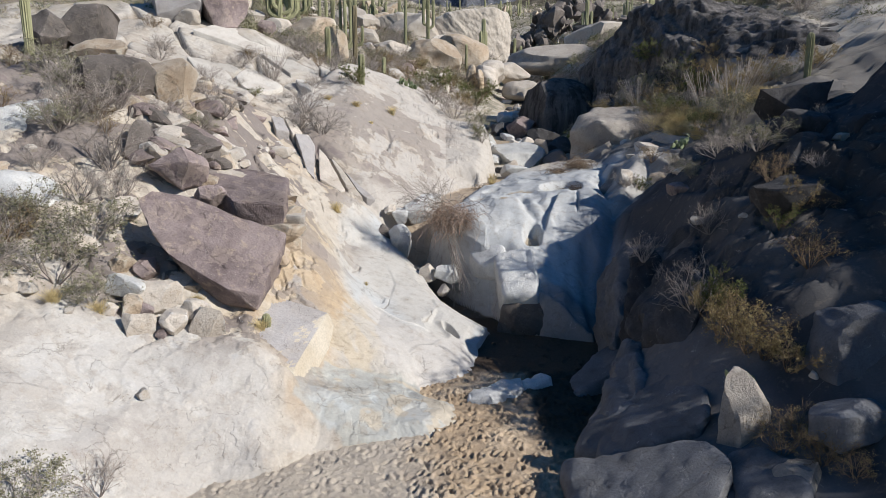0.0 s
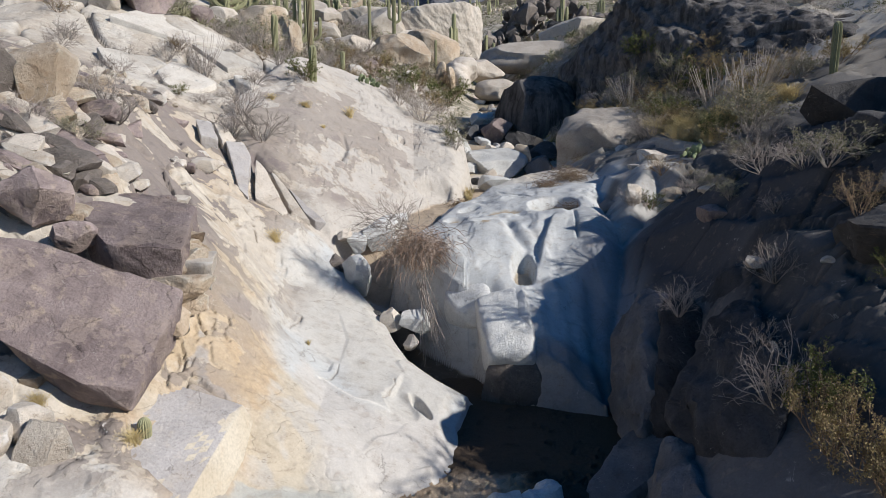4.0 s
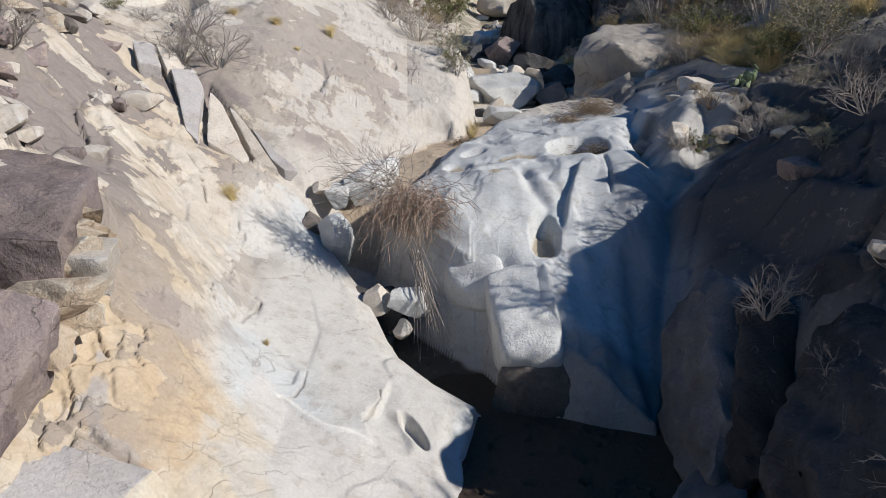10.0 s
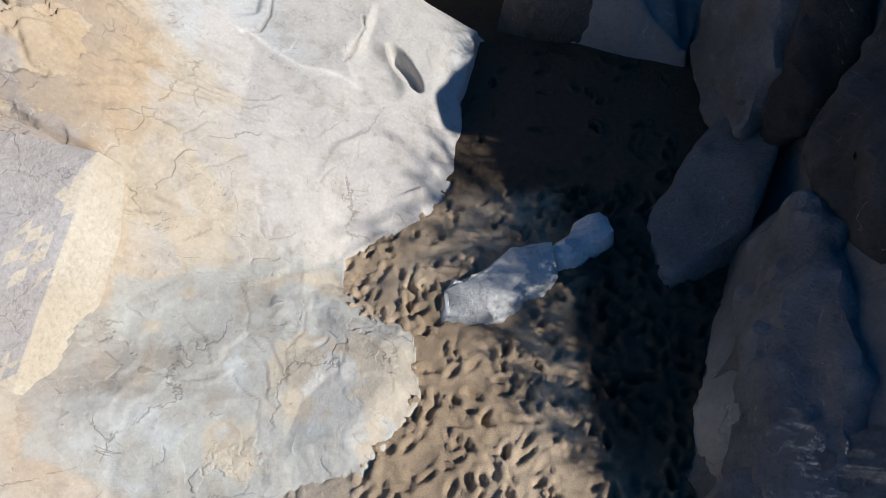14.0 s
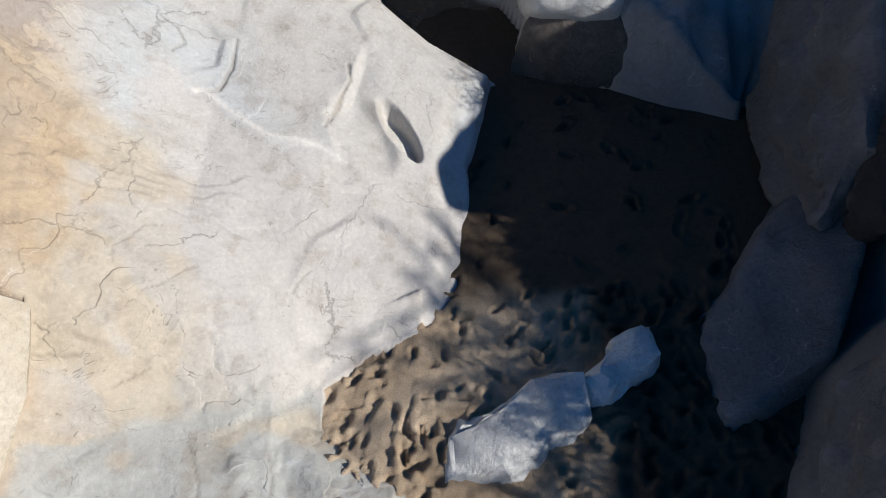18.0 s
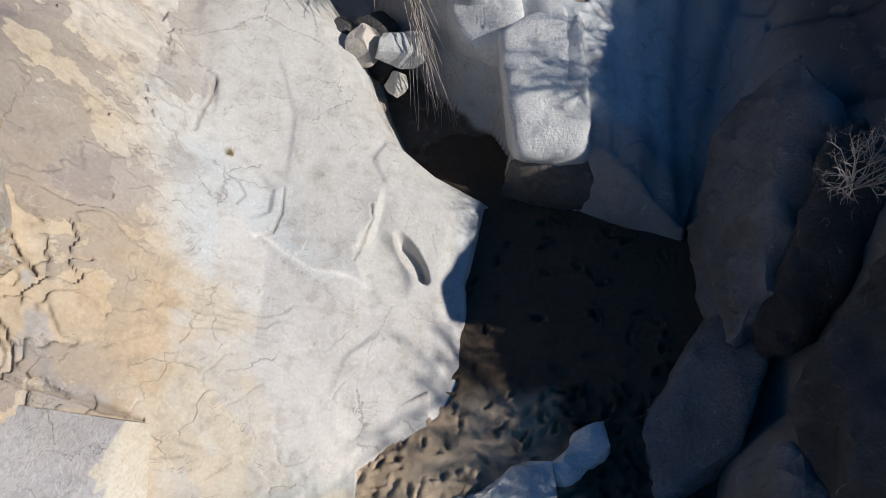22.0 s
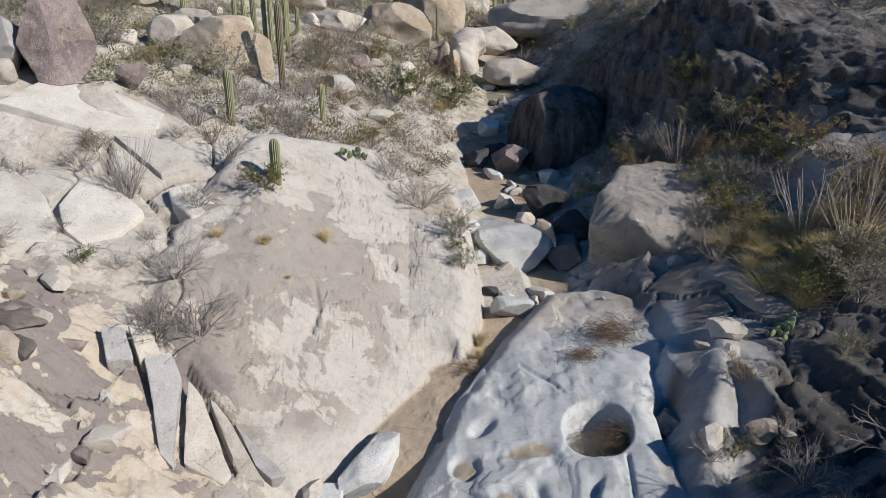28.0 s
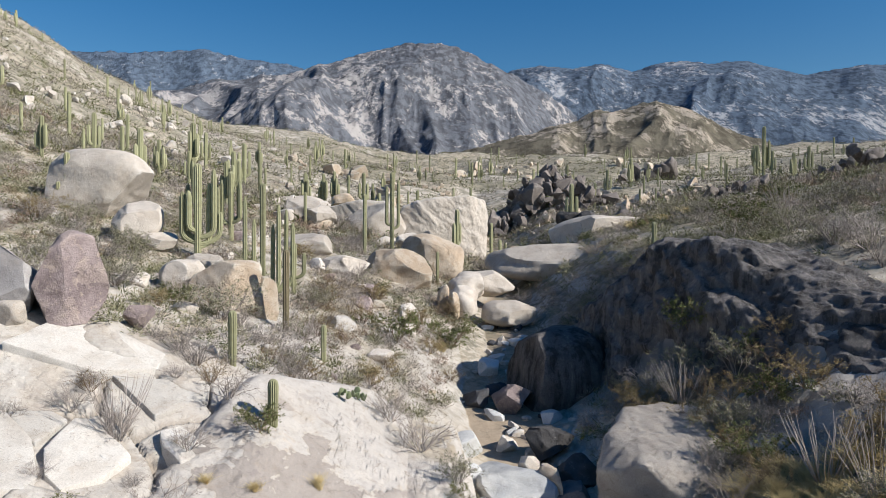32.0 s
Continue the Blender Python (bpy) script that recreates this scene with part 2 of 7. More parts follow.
def scarp(x, y, line, width):
    """A small step along a line: 1 on its left side, -1 on its right, fading away from it."""
    d = np.full_like(x, 1e9)
    side = np.zeros_like(x)
    for (ax, ay), (bx, by) in zip(line, line[1:]):
        ex, ey = bx - ax, by - ay
        t = np.clip(((x - ax) * ex + (y - ay) * ey) / (ex * ex + ey * ey), 0, 1)
        k = np.hypot(x - ax - t * ex, y - ay - t * ey)
        c = (ex * (y - ay) - ey * (x - ax)) / math.hypot(ex, ey)
        side = np.where(k < d, c, side)
        d = np.minimum(d, k)
    return np.clip(side / 0.06, -1, 1) * np.exp(-(d / width) ** 2)


# open cracks of the lower slope, the slab and the bank above
CRACKS_LOW = [
    [(-3.44, 26.31), (-3.4, 26.49), (-3.18, 26.85), (-2.96, 26.98)], [(-3.09, 25.9), (-2.84, 26.13), (-2.44, 26.44)],
    [(-3.45, 24.8), (-3.21, 24.97), (-3.02, 25.12)], [(-1.23, 26.42), (-1.13, 26.67), (-0.99, 26.85)], [(-4.3, 25.0), (-4.05, 25.06), (-3.73, 25.09)],
    [(-2.45, 24.2), (-2.25, 23.75), (-2.3, 23.3), (-1.95, 23.05)], [(-1.5, 24.1), (-1.42, 23.5), (-1.7, 23.1), (-1.6, 22.6)], [(-3.3, 23.6), (-2.9, 23.2), (-2.75, 22.7)],
    [(-1.05, 23.9), (-0.75, 23.4), (-0.8, 22.9)], [(-3.7, 22.6), (-3.2, 22.4), (-2.7, 22.5)], [(-2.4, 22.6), (-2.0, 22.2), (-1.95, 21.7)], [(-0.3, 23.3), (0.0, 22.9), (0.05, 22.4)],
]
CRACKS_SLAB = [
    [(-2.44, 31.02), (-2.44, 30.38), (-2.63, 29.88), (-2.89, 29.73)], [(-3.55, 31.06), (-3.37, 31.0), (-3.21, 30.66), (-3.3, 30.3)], [(-0.54, 30.85), (-0.47, 30.56), (-0.65, 30.19), (-0.9, 29.47)],
    [(-4.9, 34.11), (-4.07, 33.74), (-4.17, 32.44), (-4.29, 31.83)],
]
CRACKS_BANK = [
    [(-6.9, 26.0), (-6.3, 25.85), (-5.6, 25.75), (-4.9, 25.62), (-4.3, 25.52)], [(-5.75, 25.7), (-5.85, 25.2), (-5.6, 24.6), (-5.75, 24.0)], [(-6.9, 28.4), (-6.2, 28.0), (-5.8, 27.4)],
    [(-9.4, 33.1), (-9.2, 32.6), (-8.95, 32.2), (-8.75, 31.4), (-8.2, 30.55), (-7.6, 30.45), (-7.2, 30.5)], [(-7.2, 38.6), (-6.7, 38.0), (-6.3, 37.0)], [(-9.9, 40.6), (-9.2, 39.5), (-8.7, 39.2)],
]


def crack_at(x, y, lines, width):
    """1 in the middle of the cracks, which waver and thin out towards their ends."""
    x, y = x + 0.05 * vnoise(x * 3.1, y * 3.1, 101), y + 0.05 * vnoise(x * 3.1, y * 3.1, 102)
    out = np.zeros_like(x)
    for line in lines:
        xs, ys = [p[0] for p in line], [p[1] for p in line]
        near = (x > min(xs) - 0.4) & (x < max(xs) + 0.4) & (y > min(ys) - 0.4) & (y < max(ys) + 0.4)
        if near.any():
            w = width * (0.65 + 0.55 * np.abs(vnoise(x[near] * 1.7, y[near] * 1.7, 103)))
            d = np.sqrt(-np.log(np.maximum(groove(x[near], y[near], line, 0.3), 1e-30))) * 0.3
            out[near] = np.maximum(out[near], smooth(w, 0.3 * w, d))
    return out


def joints(x, y):
    """The joints between the plates of the upper left bank."""
    return cells(x * 0.2 + 0.22 * vnoise(x * 0.3, y * 0.3, 45), y * 0.27 + 0.22 * vnoise(x * 0.3, y * 0.3, 46), 19)


def patina(x, y):
    """Where the weathered skin of the rock still holds: above 0."""
    return fbm(x * 0.45, y * 0.45, 4, 81) + 0.6 * fbm(x * 1.3, y * 1.3, 4, 82) + 0.06


def bowl(x, y, cx, cy, rx, ry, turn):
    """Distance from the rim of an oval hollow: below 1 within."""
    c, s = math.cos(radians(turn)), math.sin(radians(turn))
    u, v = (x - cx) * c + (y - cy) * s, (y - cy) * c - (x - cx) * s
    return np.hypot(u / rx, v / ry)


def ground(x, y):
    """Height of the bedrock."""
    z = loft(x, y)
    wide = np.hypot(x - 2, y - 36)
    # crest of the shady bank: unseen, added and shaped to throw its shadow
    crest = np.interp(y, [-30, 5, 8.5, 9.9, 11.2, 13.1, 15, 16.6, 18.6, 20.2, 22, 23.3, 24.3, 25.6, 27.4, 29.5, 32.3, 34.5, 38, 44], [11, 11.9, 12.1, 12.5, 12.95, 13.2, 13.6, 13.8, 14.15, 15.1, 15.1, 14.65, 15.5, 15.8, 15.2, 14.8, 15.5, 14.0, 10.5, 6])
    z = np.where((x > 14) & (y < 46), smax(z, crest + 0.12 * fbm(x * 0.8, y * 0.8, 3, 47) - 1.05 * np.maximum(23 - x, 0) - 0.1 * np.maximum(x - 23, 0), 0.5), z)
    # broken ledges on the banks
    shelf = outside(x, y, [(-30, 46.0), (-10.2, 46.4), (-9.0, 52), (-8.2, 62), (-30, 62)])
    rough = np.where(x > 0, smooth(6.5, 10.5, x - 0.5), smooth(-7.2, -10, x)) * smooth(17, 25, y) * smooth(130, 60, y) * smooth(-0.5, 1.5, shelf)
    e, v = cells(x * 0.42 + 0.25 * vnoise(x * 0.6, y * 0.6, 41), y * 0.3 + 0.25 * vnoise(x * 0.6, y * 0.6, 42), 7)
    z = z + rough * (0.55 * (v - 0.5) - 0.4 * smooth(0.06, 0.015, e))
    e, v = cells(x * 1.1 + 0.2 * vnoise(x * 1.7, y * 1.7, 43), y * 0.9, 8)
    patch = smooth(-0.1, 0.4, vnoise(x * 0.16, y * 0.16, 44))
    z = z + rough * patch * (0.2 * (v - 0.5) - 0.16 * smooth(0.09, 0.02, e))
    z = z + smooth(4, 10, np.abs(x - 2)) * smooth(-0.5, 1.5, shelf) * 0.18 * fbm(x * 0.3, y * 0.3, 3, 51) + smooth(60, 140, wide) * 0.9 * fbm(x * 0.07, y * 0.07, 4, 61)
    z = z + smooth(150, 400, wide) * 7 * fbm(x * 0.012, y * 0.012, 4, 71)
    z = z + 0.05 * fbm(x * 0.8, y * 0.8, 3, 52) * smooth(60, 30, wide)
    # long worn ridges of the shady bank
    u = x + 0.3 * (y - 34) + 0.5 * vnoise(x * 0.3, y * 0.3, 57)
    z = z + smooth(8.6, 10.2, x) * smooth(20, 15, x) * smooth(18, 22, y) * smooth(47, 42, y) * (0.75 * (0.45 - np.abs(vnoise(u * 0.55, y * 0.09, 58))) + 0.3 * (0.45 - np.abs(vnoise(u * 1.3, y * 0.16, 59))))
    # sheets of weathered skin that have flaked off in places
    skin = patina(x, y)
    sheet = smooth(-3.8, -5.2, x) * smooth(20, 23, y) * smooth(47, 42, y)
    z = z + sheet * (0.12 * smooth(-0.02, 0.03, skin) + 0.08 * smooth(0.42, 0.47, skin) + 0.08 * smooth(-0.5, -0.45, skin))
    for line, h in (([(-8.8, 33.2), (-8.2, 31.2), (-7.2, 29.9)], 0.22), ([(-9.4, 37.0), (-8.5, 35.4), (-7.9, 33.8)], 0.18), ([(-6.6, 31.5), (-5.9, 29.6), (-5.6, 27.6)], 0.07), ([(-7.4, 37.5), (-6.6, 36), (-6.2, 34.4)], 0.16)):
        z = z + 0.5 * h * scarp(x, y, line, 0.7)
    # lobed flakes of the lower slope
    flake = fbm(x * 0.38 + 7, y * 0.42, 4, 53)
    low = smooth(30, 27, y) * smooth(4, 2, x) * smooth(-9, -6.5, x)
    for level in (-0.45, -0.1, 0.25, 0.6):
        z = z + low * 0.03 * smooth(level, level + 0.05, flake)
    # jointed plates of the upper left bank
    e, v = joints(x, y)
    plates = smooth(0.6, -0.6, shelf)
    z = z + plates * (0.35 * (v - 0.5) + 0.08 * smooth(0.0, 0.12, e) - 0.4 * smooth(0.06, 0.025, e) + 0.05 * fbm(x * 0.35, y * 0.35, 3, 48))
    # the smooth slab beside the pool
    d = outside(x, y, LEFT_SLAB)
    top = 1.53 - 0.33 * (x + 2.77) + 0.14 * (y - 29.8) + 0.07 * fbm(x * 0.35, y * 0.35, 2, 3) + 0.02 * fbm(x * 1.1, y * 0.8, 3, 4)
    top = top - 0.24 * smooth(1.0, 0.3, bowl(x, y, -0.25, 29.55, 0.5, 1.0, 25)) - 0.85 * smooth(1.1, 0.4, bowl(x, y, 0.33, 29.72, 0.22, 0.66, 29))
    for line, h, w in (([(-3.4, 29.95), (-2.9, 29.7), (-2.2, 29.2), (-1.66, 28.95), (-0.9, 29.1), (-0.55, 28.8)], 0.07, 0.3), ([(-0.36, 30.95), (-0.5, 30.3), (-0.9, 29.7), (-0.72, 29.2)], -0.12, 0.3), ([(-3.0, 31.3), (-2.65, 31.0), (-2.7, 30.4), (-3.2, 30.0)], 0.06, 0.22), ([(-3.6, 31.3), (-3.3, 30.8), (-3.55, 30.4)], 0.05, 0.18), ([(-0.3, 32.6), (-0.5, 32.1), (-0.3, 31.7)], 0.05, 0.25), ([(-1.3, 28.6), (-1.0, 28.3), (-0.5, 28.35)], 0.05, 0.2),
                       ([(-3.2, 27.3), (-2.6, 26.9), (-1.9, 27.3)], 0.07, 0.25), ([(-1.3, 26.6), (-1.05, 27.3), (-0.6, 27.7)], -0.05, 0.2), ([(-2.7, 34.5), (-2.3, 33.0), (-2.4, 31.6)], 0.03, 0.4)):
        top = top + 0.6 * h * scarp(x, y, line, w)
    top = top - 0.05 * groove(x, y, [(-1.6, 28.9), (-1.0, 28.75), (-0.6, 28.5)], 0.1) - 0.12 * groove(x, y, [(-4.95, 34.3), (-4.1, 33.6), (-4.05, 32.7), (-4.3, 31.85)], 0.07)
    slab = top - 0.22 * smooth(-0.7, 0, d) - 2.4 * np.maximum(d, 0) ** 1.2
    z = np.where(d < 1.5, smax(z, slab, 0.2), z)
    z = z - 0.014 * crack_at(x, y, CRACKS_LOW, 0.03) - 0.04 * crack_at(x, y, CRACKS_SLAB, 0.04) - 0.12 * crack_at(x, y, CRACKS_BANK, 0.06)
    # the basin that holds the sand
    d = outside(x, y, SAND_EDGE) + 0.035 * fbm(x * 1.3, y * 1.3, 3, 55)
    z = np.where((d < 0) & (y > 12), np.minimum(z, z + (-0.8 - z) * smooth(0, -0.22, d)), np.where((d < np.where((y > 20.5) & (y < 25) & (x > -3.5), 3.0, 0.6)) & (x < 0.6) & (y > 12), np.maximum(z, -0.27 + 0.3 * smooth(0, 0.6, d)), z))
    # the rib beside the fall
    d = np.sqrt(-np.log(np.maximum(groove(x, y, [(13.4, 46.8), (12.2, 44.2), (10.9, 41.6), (9.8, 39.2)], 1.0), 1e-30)))
    rib = np.interp(y, [38, 39.2, 41.6, 44.2, 46.8, 48], [4.0, 5.0, 6.0, 6.9, 7.6, 7.3]) - 0.85 * d ** 1.6 + 0.12 * fbm(x * 0.9, y * 0.9, 3, 56)
    z = np.where((d < 2.2) & (y > 37), smax(z, rib, 0.25), z)
    # the polished tongue of the dry fall
    d = outside(x, y, TONGUE)
    top = np.interp(y, [30, 31.3, 32, 33.5, 35.6, 37.5, 39.4, 42, 46, 50, 55], [1.4, 1.75, 2.05, 2.6, 3.4, 4.35, 5.1, 5.05, 5.3, 5.5, 5.6])
    top = top - 0.75 * smooth(4.5, 6.2, x) * smooth(37, 33, y) - 0.2 * np.maximum(x - 5.4, 0) * smooth(36, 31, y) + 0.1 * (x - 5) * smooth(37, 42, y)
    top = top - 0.28 * np.maximum(1.6 - x, 0) + 0.16 * scarp(x, y, [(4.42, 31.2), (4.47, 32.7), (4.47, 34.3)], 0.5)
    top = top + 0.1 * fbm(x * 0.55 + 3, y * 0.3, 3, 11) + 0.03 * fbm(x * 1.3, y * 0.9, 3, 12)
    top = top - 0.3 * groove(x, y, [(4.5, 40.2), (4.6, 38.4), (5.0, 37.6), (4.75, 37.1)], 0.26) - 0.1 * groove(x, y, [(5.3, 39.2), (5.6, 38.2), (5.3, 37.2)], 0.2) + 0.14 * scarp(x, y, [(6.5, 39.6), (5.9, 38.2), (5.5, 36.9)], 0.5)
    top = top - 0.3 * groove(x, y, [(7.3, 35.4), (6.95, 33.2), (6.8, 30.9)], 0.28) + 0.2 * groove(x, y, [(5.9, 35.4), (5.8, 33.2), (5.7, 31)], 0.35)
    top = top - 0.14 * groove(x, y, [(7.9, 41.4), (7.55, 39.5), (7.3, 38.0)], 0.06) - 0.12 * groove(x, y, [(5.0, 47.6), (6.0, 46.2), (6.4, 45.3)], 0.06)
    top = top - 1.1 * smooth(1.04, 0.86, bowl(x, y, 7.2, 42.9, 1.25, 1.6, -20)) - 0.7 * smooth(1.06, 0.84, bowl(x, y, 4.66, 36.15, 0.5, 1.1, -8))
    top = top - 0.2 * smooth(1.1, 0.7, bowl(x, y, 2.2, 41.5, 0.6, 0.75, 0)) - 0.1 * smooth(1.1, 0.6, bowl(x, y, 4.6, 42.0, 1.0, 0.5, 8)) - 0.1 * smooth(1.1, 0.6, bowl(x, y, 3.4, 39.8, 0.6, 0.35, -25)) - 0.25 * smooth(1.1, 0.5, bowl(x, y, 3.0, 43.6, 0.7, 0.4, 40)) - 0.22 * smooth(1.1, 0.5, bowl(x, y, 1.6, 44.0, 0.4, 0.6, 20))
    top = top + 0.05 * smooth(0.05, 0.1, fbm(x * 0.6, y * 0.5, 3, 14)) + 0.05 * smooth(-0.3, -0.25, fbm(x * 0.6, y * 0.5, 3, 14))
    slab = top - 0.4 * smooth(-0.9, 0, d) ** 1.5 - 4.4 * np.maximum(d, 0)
    z = np.where(d < 2, smax(z, slab, 0.2), z)
    # the sloping dome above it
    d = outside(x, y, DOME)
    top = 8.85 - 0.6 * (x + 4.8) + 0.48 * (y - 49) + 0.16 * fbm(x * 0.25, y * 0.25, 3, 21) + 0.04 * fbm(x * 0.9, y * 0.9, 3, 22)
    top = np.where(y > 53, top - 0.2 * (y - 53), top)
    top = top + 0.45 * np.maximum(x - 0.2, 0) + 0.4 * smooth(46.5, 42, y)
    top = -smax(-top, -(z + 0.1 + 0.45 * np.maximum(x + 10.4, 0)), 0.9)
    top = top - 0.15 * groove(x, y, [(-3.9, 49.6), (-3.6, 48.4), (-3.8, 47.2)], 0.14) - 0.2 * smooth(1.1, 0.5, bowl(x, y, -0.5, 52.8, 0.2, 0.25, 0))
    top = top - 0.9 * smooth(1.05, 0.8, bowl(x, y, 1.4, 49.1, 1.25, 0.8, 25))
    top = top + smooth(-0.3, -1.2, d) * (0.06 * smooth(-0.02, 0.03, skin) + 0.05 * smooth(0.4, 0.44, skin))
    slab = top - 0.35 * smooth(-0.8, 0, d) ** 1.5 - 4.5 * np.maximum(d, 0)
    z = np.where(d < 2, smax(z, slab, 0.2), z)
    return z


def axis(steps, grow_up, grow_down, far):
    """Grid lines: even steps within the stretches given, growing outside them."""
    mid = np.concatenate([np.arange(a, b, s) for (a, s), (b, _) in zip(steps, steps[1:])])
    up, s = [steps[-1][0]], steps[-1][1]
    while up[-1] < far:
        s *= grow_up
        up.append(up[-1] + s)
    down, s = [steps[0][0]], steps[0][1]
    while down[-1] > -far:
        s *= grow_down
        down.append(down[-1] - s)
    return np.concatenate([down[:0:-1], mid, up])


def grid_mesh(name, x, y, z, nx, ny):
    me = bpy.data.meshes.new(name)
    me.vertices.add(nx * ny)
    me.vertices.foreach_set("co", np.stack([x, y, z], 1).astype(np.float32).ravel())
    i = (np.arange(ny - 1)[:, None] * nx + np.arange(nx - 1)).ravel()
    faces = np.stack([i, i + 1, i + nx + 1, i + nx], 1)
    me.loops.add(faces.size)
    me.loops.foreach_set("vertex_index", faces.ravel().astype(np.int32))
    me.polygons.add(len(faces))
    me.polygons.foreach_set("loop_start", np.arange(0, faces.size, 4, dtype=np.int32))
    me.polygons.foreach_set("use_smooth", np.ones(len(faces), bool))
    me.update(calc_edges=True)
    return me


# ---- materials ----


def material(name):
    m = bpy.data.materials.new(name)
    m.use_nodes = True
    t = m.node_tree
    return m, t, t.nodes["Principled BSDF"]


def node(t, kind, ins=None, **props):
    n = t.nodes.new(kind)
    for k, v in props.items():
        setattr(n, k, v)
    for k, v in (ins or {}).items():
        if isinstance(v, bpy.types.NodeSocket):
            t.links.new(v, n.inputs[k])
        else:
            n.inputs[k].default_value = v
    return n


def noise_at(t, co, scale, detail=6, rough=0.6, warp=0.0):
    return node(t, "ShaderNodeTexNoise", {"Vector": co, "Scale": scale, "Detail": detail, "Roughness": rough, "Distortion": warp}).outputs["Fac"]


def band(t, fac, lo, hi):
    return node(t, "ShaderNodeMapRange", {"Value": fac, "From Min": lo, "From Max": hi}, interpolation_type="SMOOTHSTEP").outputs[0]


def mixed(t, fac, a, b, blend="MIX"):
    n = node(t, "ShaderNodeMix", data_type="RGBA", blend_type=blend)
    for k, v in ((0, fac), (6, a), (7, b)):
        if isinstance(v, bpy.types.NodeSocket):
            t.links.new(v, n.inputs[k])
        else:
            n.inputs[k].default_value = v if k == 0 else (*v, 1)
    return n.outputs[2]


def times(t, a, b):
    return node(t, "ShaderNodeMath", {0: a, 1: b}, operation="MULTIPLY").outputs[0]


def rock_material(name, light, shade, stain, stained=0.5, cracked=1.0, painted=False, bump=1.0, streaks=0.0):
    """Granite: two tones, rusty or dark stains, crystals, hair cracks, pitted relief."""
    m, t, b = material(name)
    co = node(t, "ShaderNodeTexCoord").outputs["Object"]
    big, mid = noise_at(t, co, 0.45, 7, 0.62, 0.3), noise_at(t, co, 2.6, 8, 0.62, 0.15)
    fine, grain = noise_at(t, co, 14, 5, 0.7), noise_at(t, co, 90, 2, 0.6)
    if painted:
        tint = node(t, "ShaderNodeVertexColor", layer_name="mineral_and_shade").outputs[0]
        col = mixed(t, times(t, band(t, mid, 0.42, 0.7), 0.45), tint, shade, "MULTIPLY")
        crust = node(t, "ShaderNodeAttribute", attribute_name="crust").outputs["Fac"]
        near = node(t, "ShaderNodeAttribute", attribute_name="flakes").outputs["Fac"]
        far_co = node(t, "ShaderNodeVectorMath", {0: co, 1: (31.0, 7.0, 3.0)}, operation="ADD").outputs[0]
        n1, n2, n3 = noise_at(t, co, 0.36, 10, 0.62, 0.25), noise_at(t, far_co, 0.35, 10, 0.6, 0.3), noise_at(t, far_co, 0.6, 10, 0.62)
        hold = node(t, "ShaderNodeAttribute", attribute_name="hold").outputs["Fac"]
        n1 = node(t, "ShaderNodeMath", {0: n1, 1: times(t, node(t, "ShaderNodeMath", {0: hold, 1: 0.5}, operation="SUBTRACT").outputs[0], 0.17)}, operation="ADD").outputs[0]
        col = mixed(t, times(t, times(t, band(t, n2, 0.54, 0.56), crust), 0.4), col, (0.47, 0.375, 0.275))
        col = mixed(t, times(t, times(t, band(t, n3, 0.57, 0.585), crust), 0.4), col, (0.62, 0.57, 0.50))
        col = mixed(t, times(t, times(t, band(t, n1, 0.455, 0.47), crust), 0.6), col, (0.46, 0.39, 0.30))
        col = mixed(t, times(t, times(t, band(t, n1, 0.476, 0.488), crust), 0.85), col, (0.205, 0.178, 0.172))
        col = mixed(t, times(t, times(t, band(t, n3, 0.42, 0.405), times(t, band(t, n1, 0.5, 0.52), crust)), 0.7), col, (0.21, 0.175, 0.175))
        layers = node(t, "ShaderNodeMath", {0: times(t, noise_at(t, co, 0.5, 5, 0.5), 7.0)}, operation="FRACT").outputs[0]
        here = times(t, band(t, noise_at(t, far_co, 0.6, 3), 0.47, 0.56), near)
        col = mixed(t, times(t, times(t, times(t, band(t, layers, 0.045, 0.0), here), band(t, noise_at(t, co, 3.0, 4), 0.4, 0.55)), 0.12), col, (0.16, 0.14, 0.12))
        edge_of = times(t, band(t, layers, 0.0, 0.05), band(t, layers, 1.0, 0.3))
        flaky = times(t, edge_of, here)
        sheets = node(t, "ShaderNodeMath", {0: times(t, times(t, band(t, n1, 0.476, 0.49), crust), 0.6), 1: times(t, flaky, 0.6)}, operation="ADD").outputs[0]
        brush = node(t, "ShaderNodeAttribute", attribute_name="brush").outputs["Fac"]
        col = mixed(t, times(t, times(t, band(t, noise_at(t, co, 0.3, 8, 0.75), 0.47, 0.54), brush), 0.7), col, (0.19, 0.172, 0.125))
        col = mixed(t, times(t, times(t, band(t, noise_at(t, co, 0.42, 8, 0.75, 0.2), 0.54, 0.58), brush), 0.65), col, (0.085, 0.09, 0.06))
    else:
        col = mixed(t, band(t, big, 0.38, 0.62), light, shade)
    col = mixed(t, times(t, band(t, mid, 0.55, 0.68), stained), col, stain)
    col = mixed(t, times(t, band(t, fine, 0.5, 0.62), 0.14 if painted else 0.3), col, (0.55, 0.54, 0.52), "MULTIPLY")
    col = mixed(t, times(t, band(t, noise_at(t, co, 0.9, 8, 0.7), 0.5, 0.72), 0.4), col, (0.6, 0.58, 0.55), "MULTIPLY")
    col = mixed(t, times(t, band(t, fine, 0.47, 0.36), 0.25), col, (1.35, 1.33, 1.3), "MULTIPLY")
    col = mixed(t, times(t, band(t, grain, 0.52, 0.62), 0.12 if painted else 0.22), col, (0.45, 0.45, 0.45), "MULTIPLY")
    speck = times(t, band(t, noise_at(t, co, 34, 3, 0.6), 0.57, 0.64), band(t, noise_at(t, co, 1.7, 4, 0.6), 0.42, 0.6))
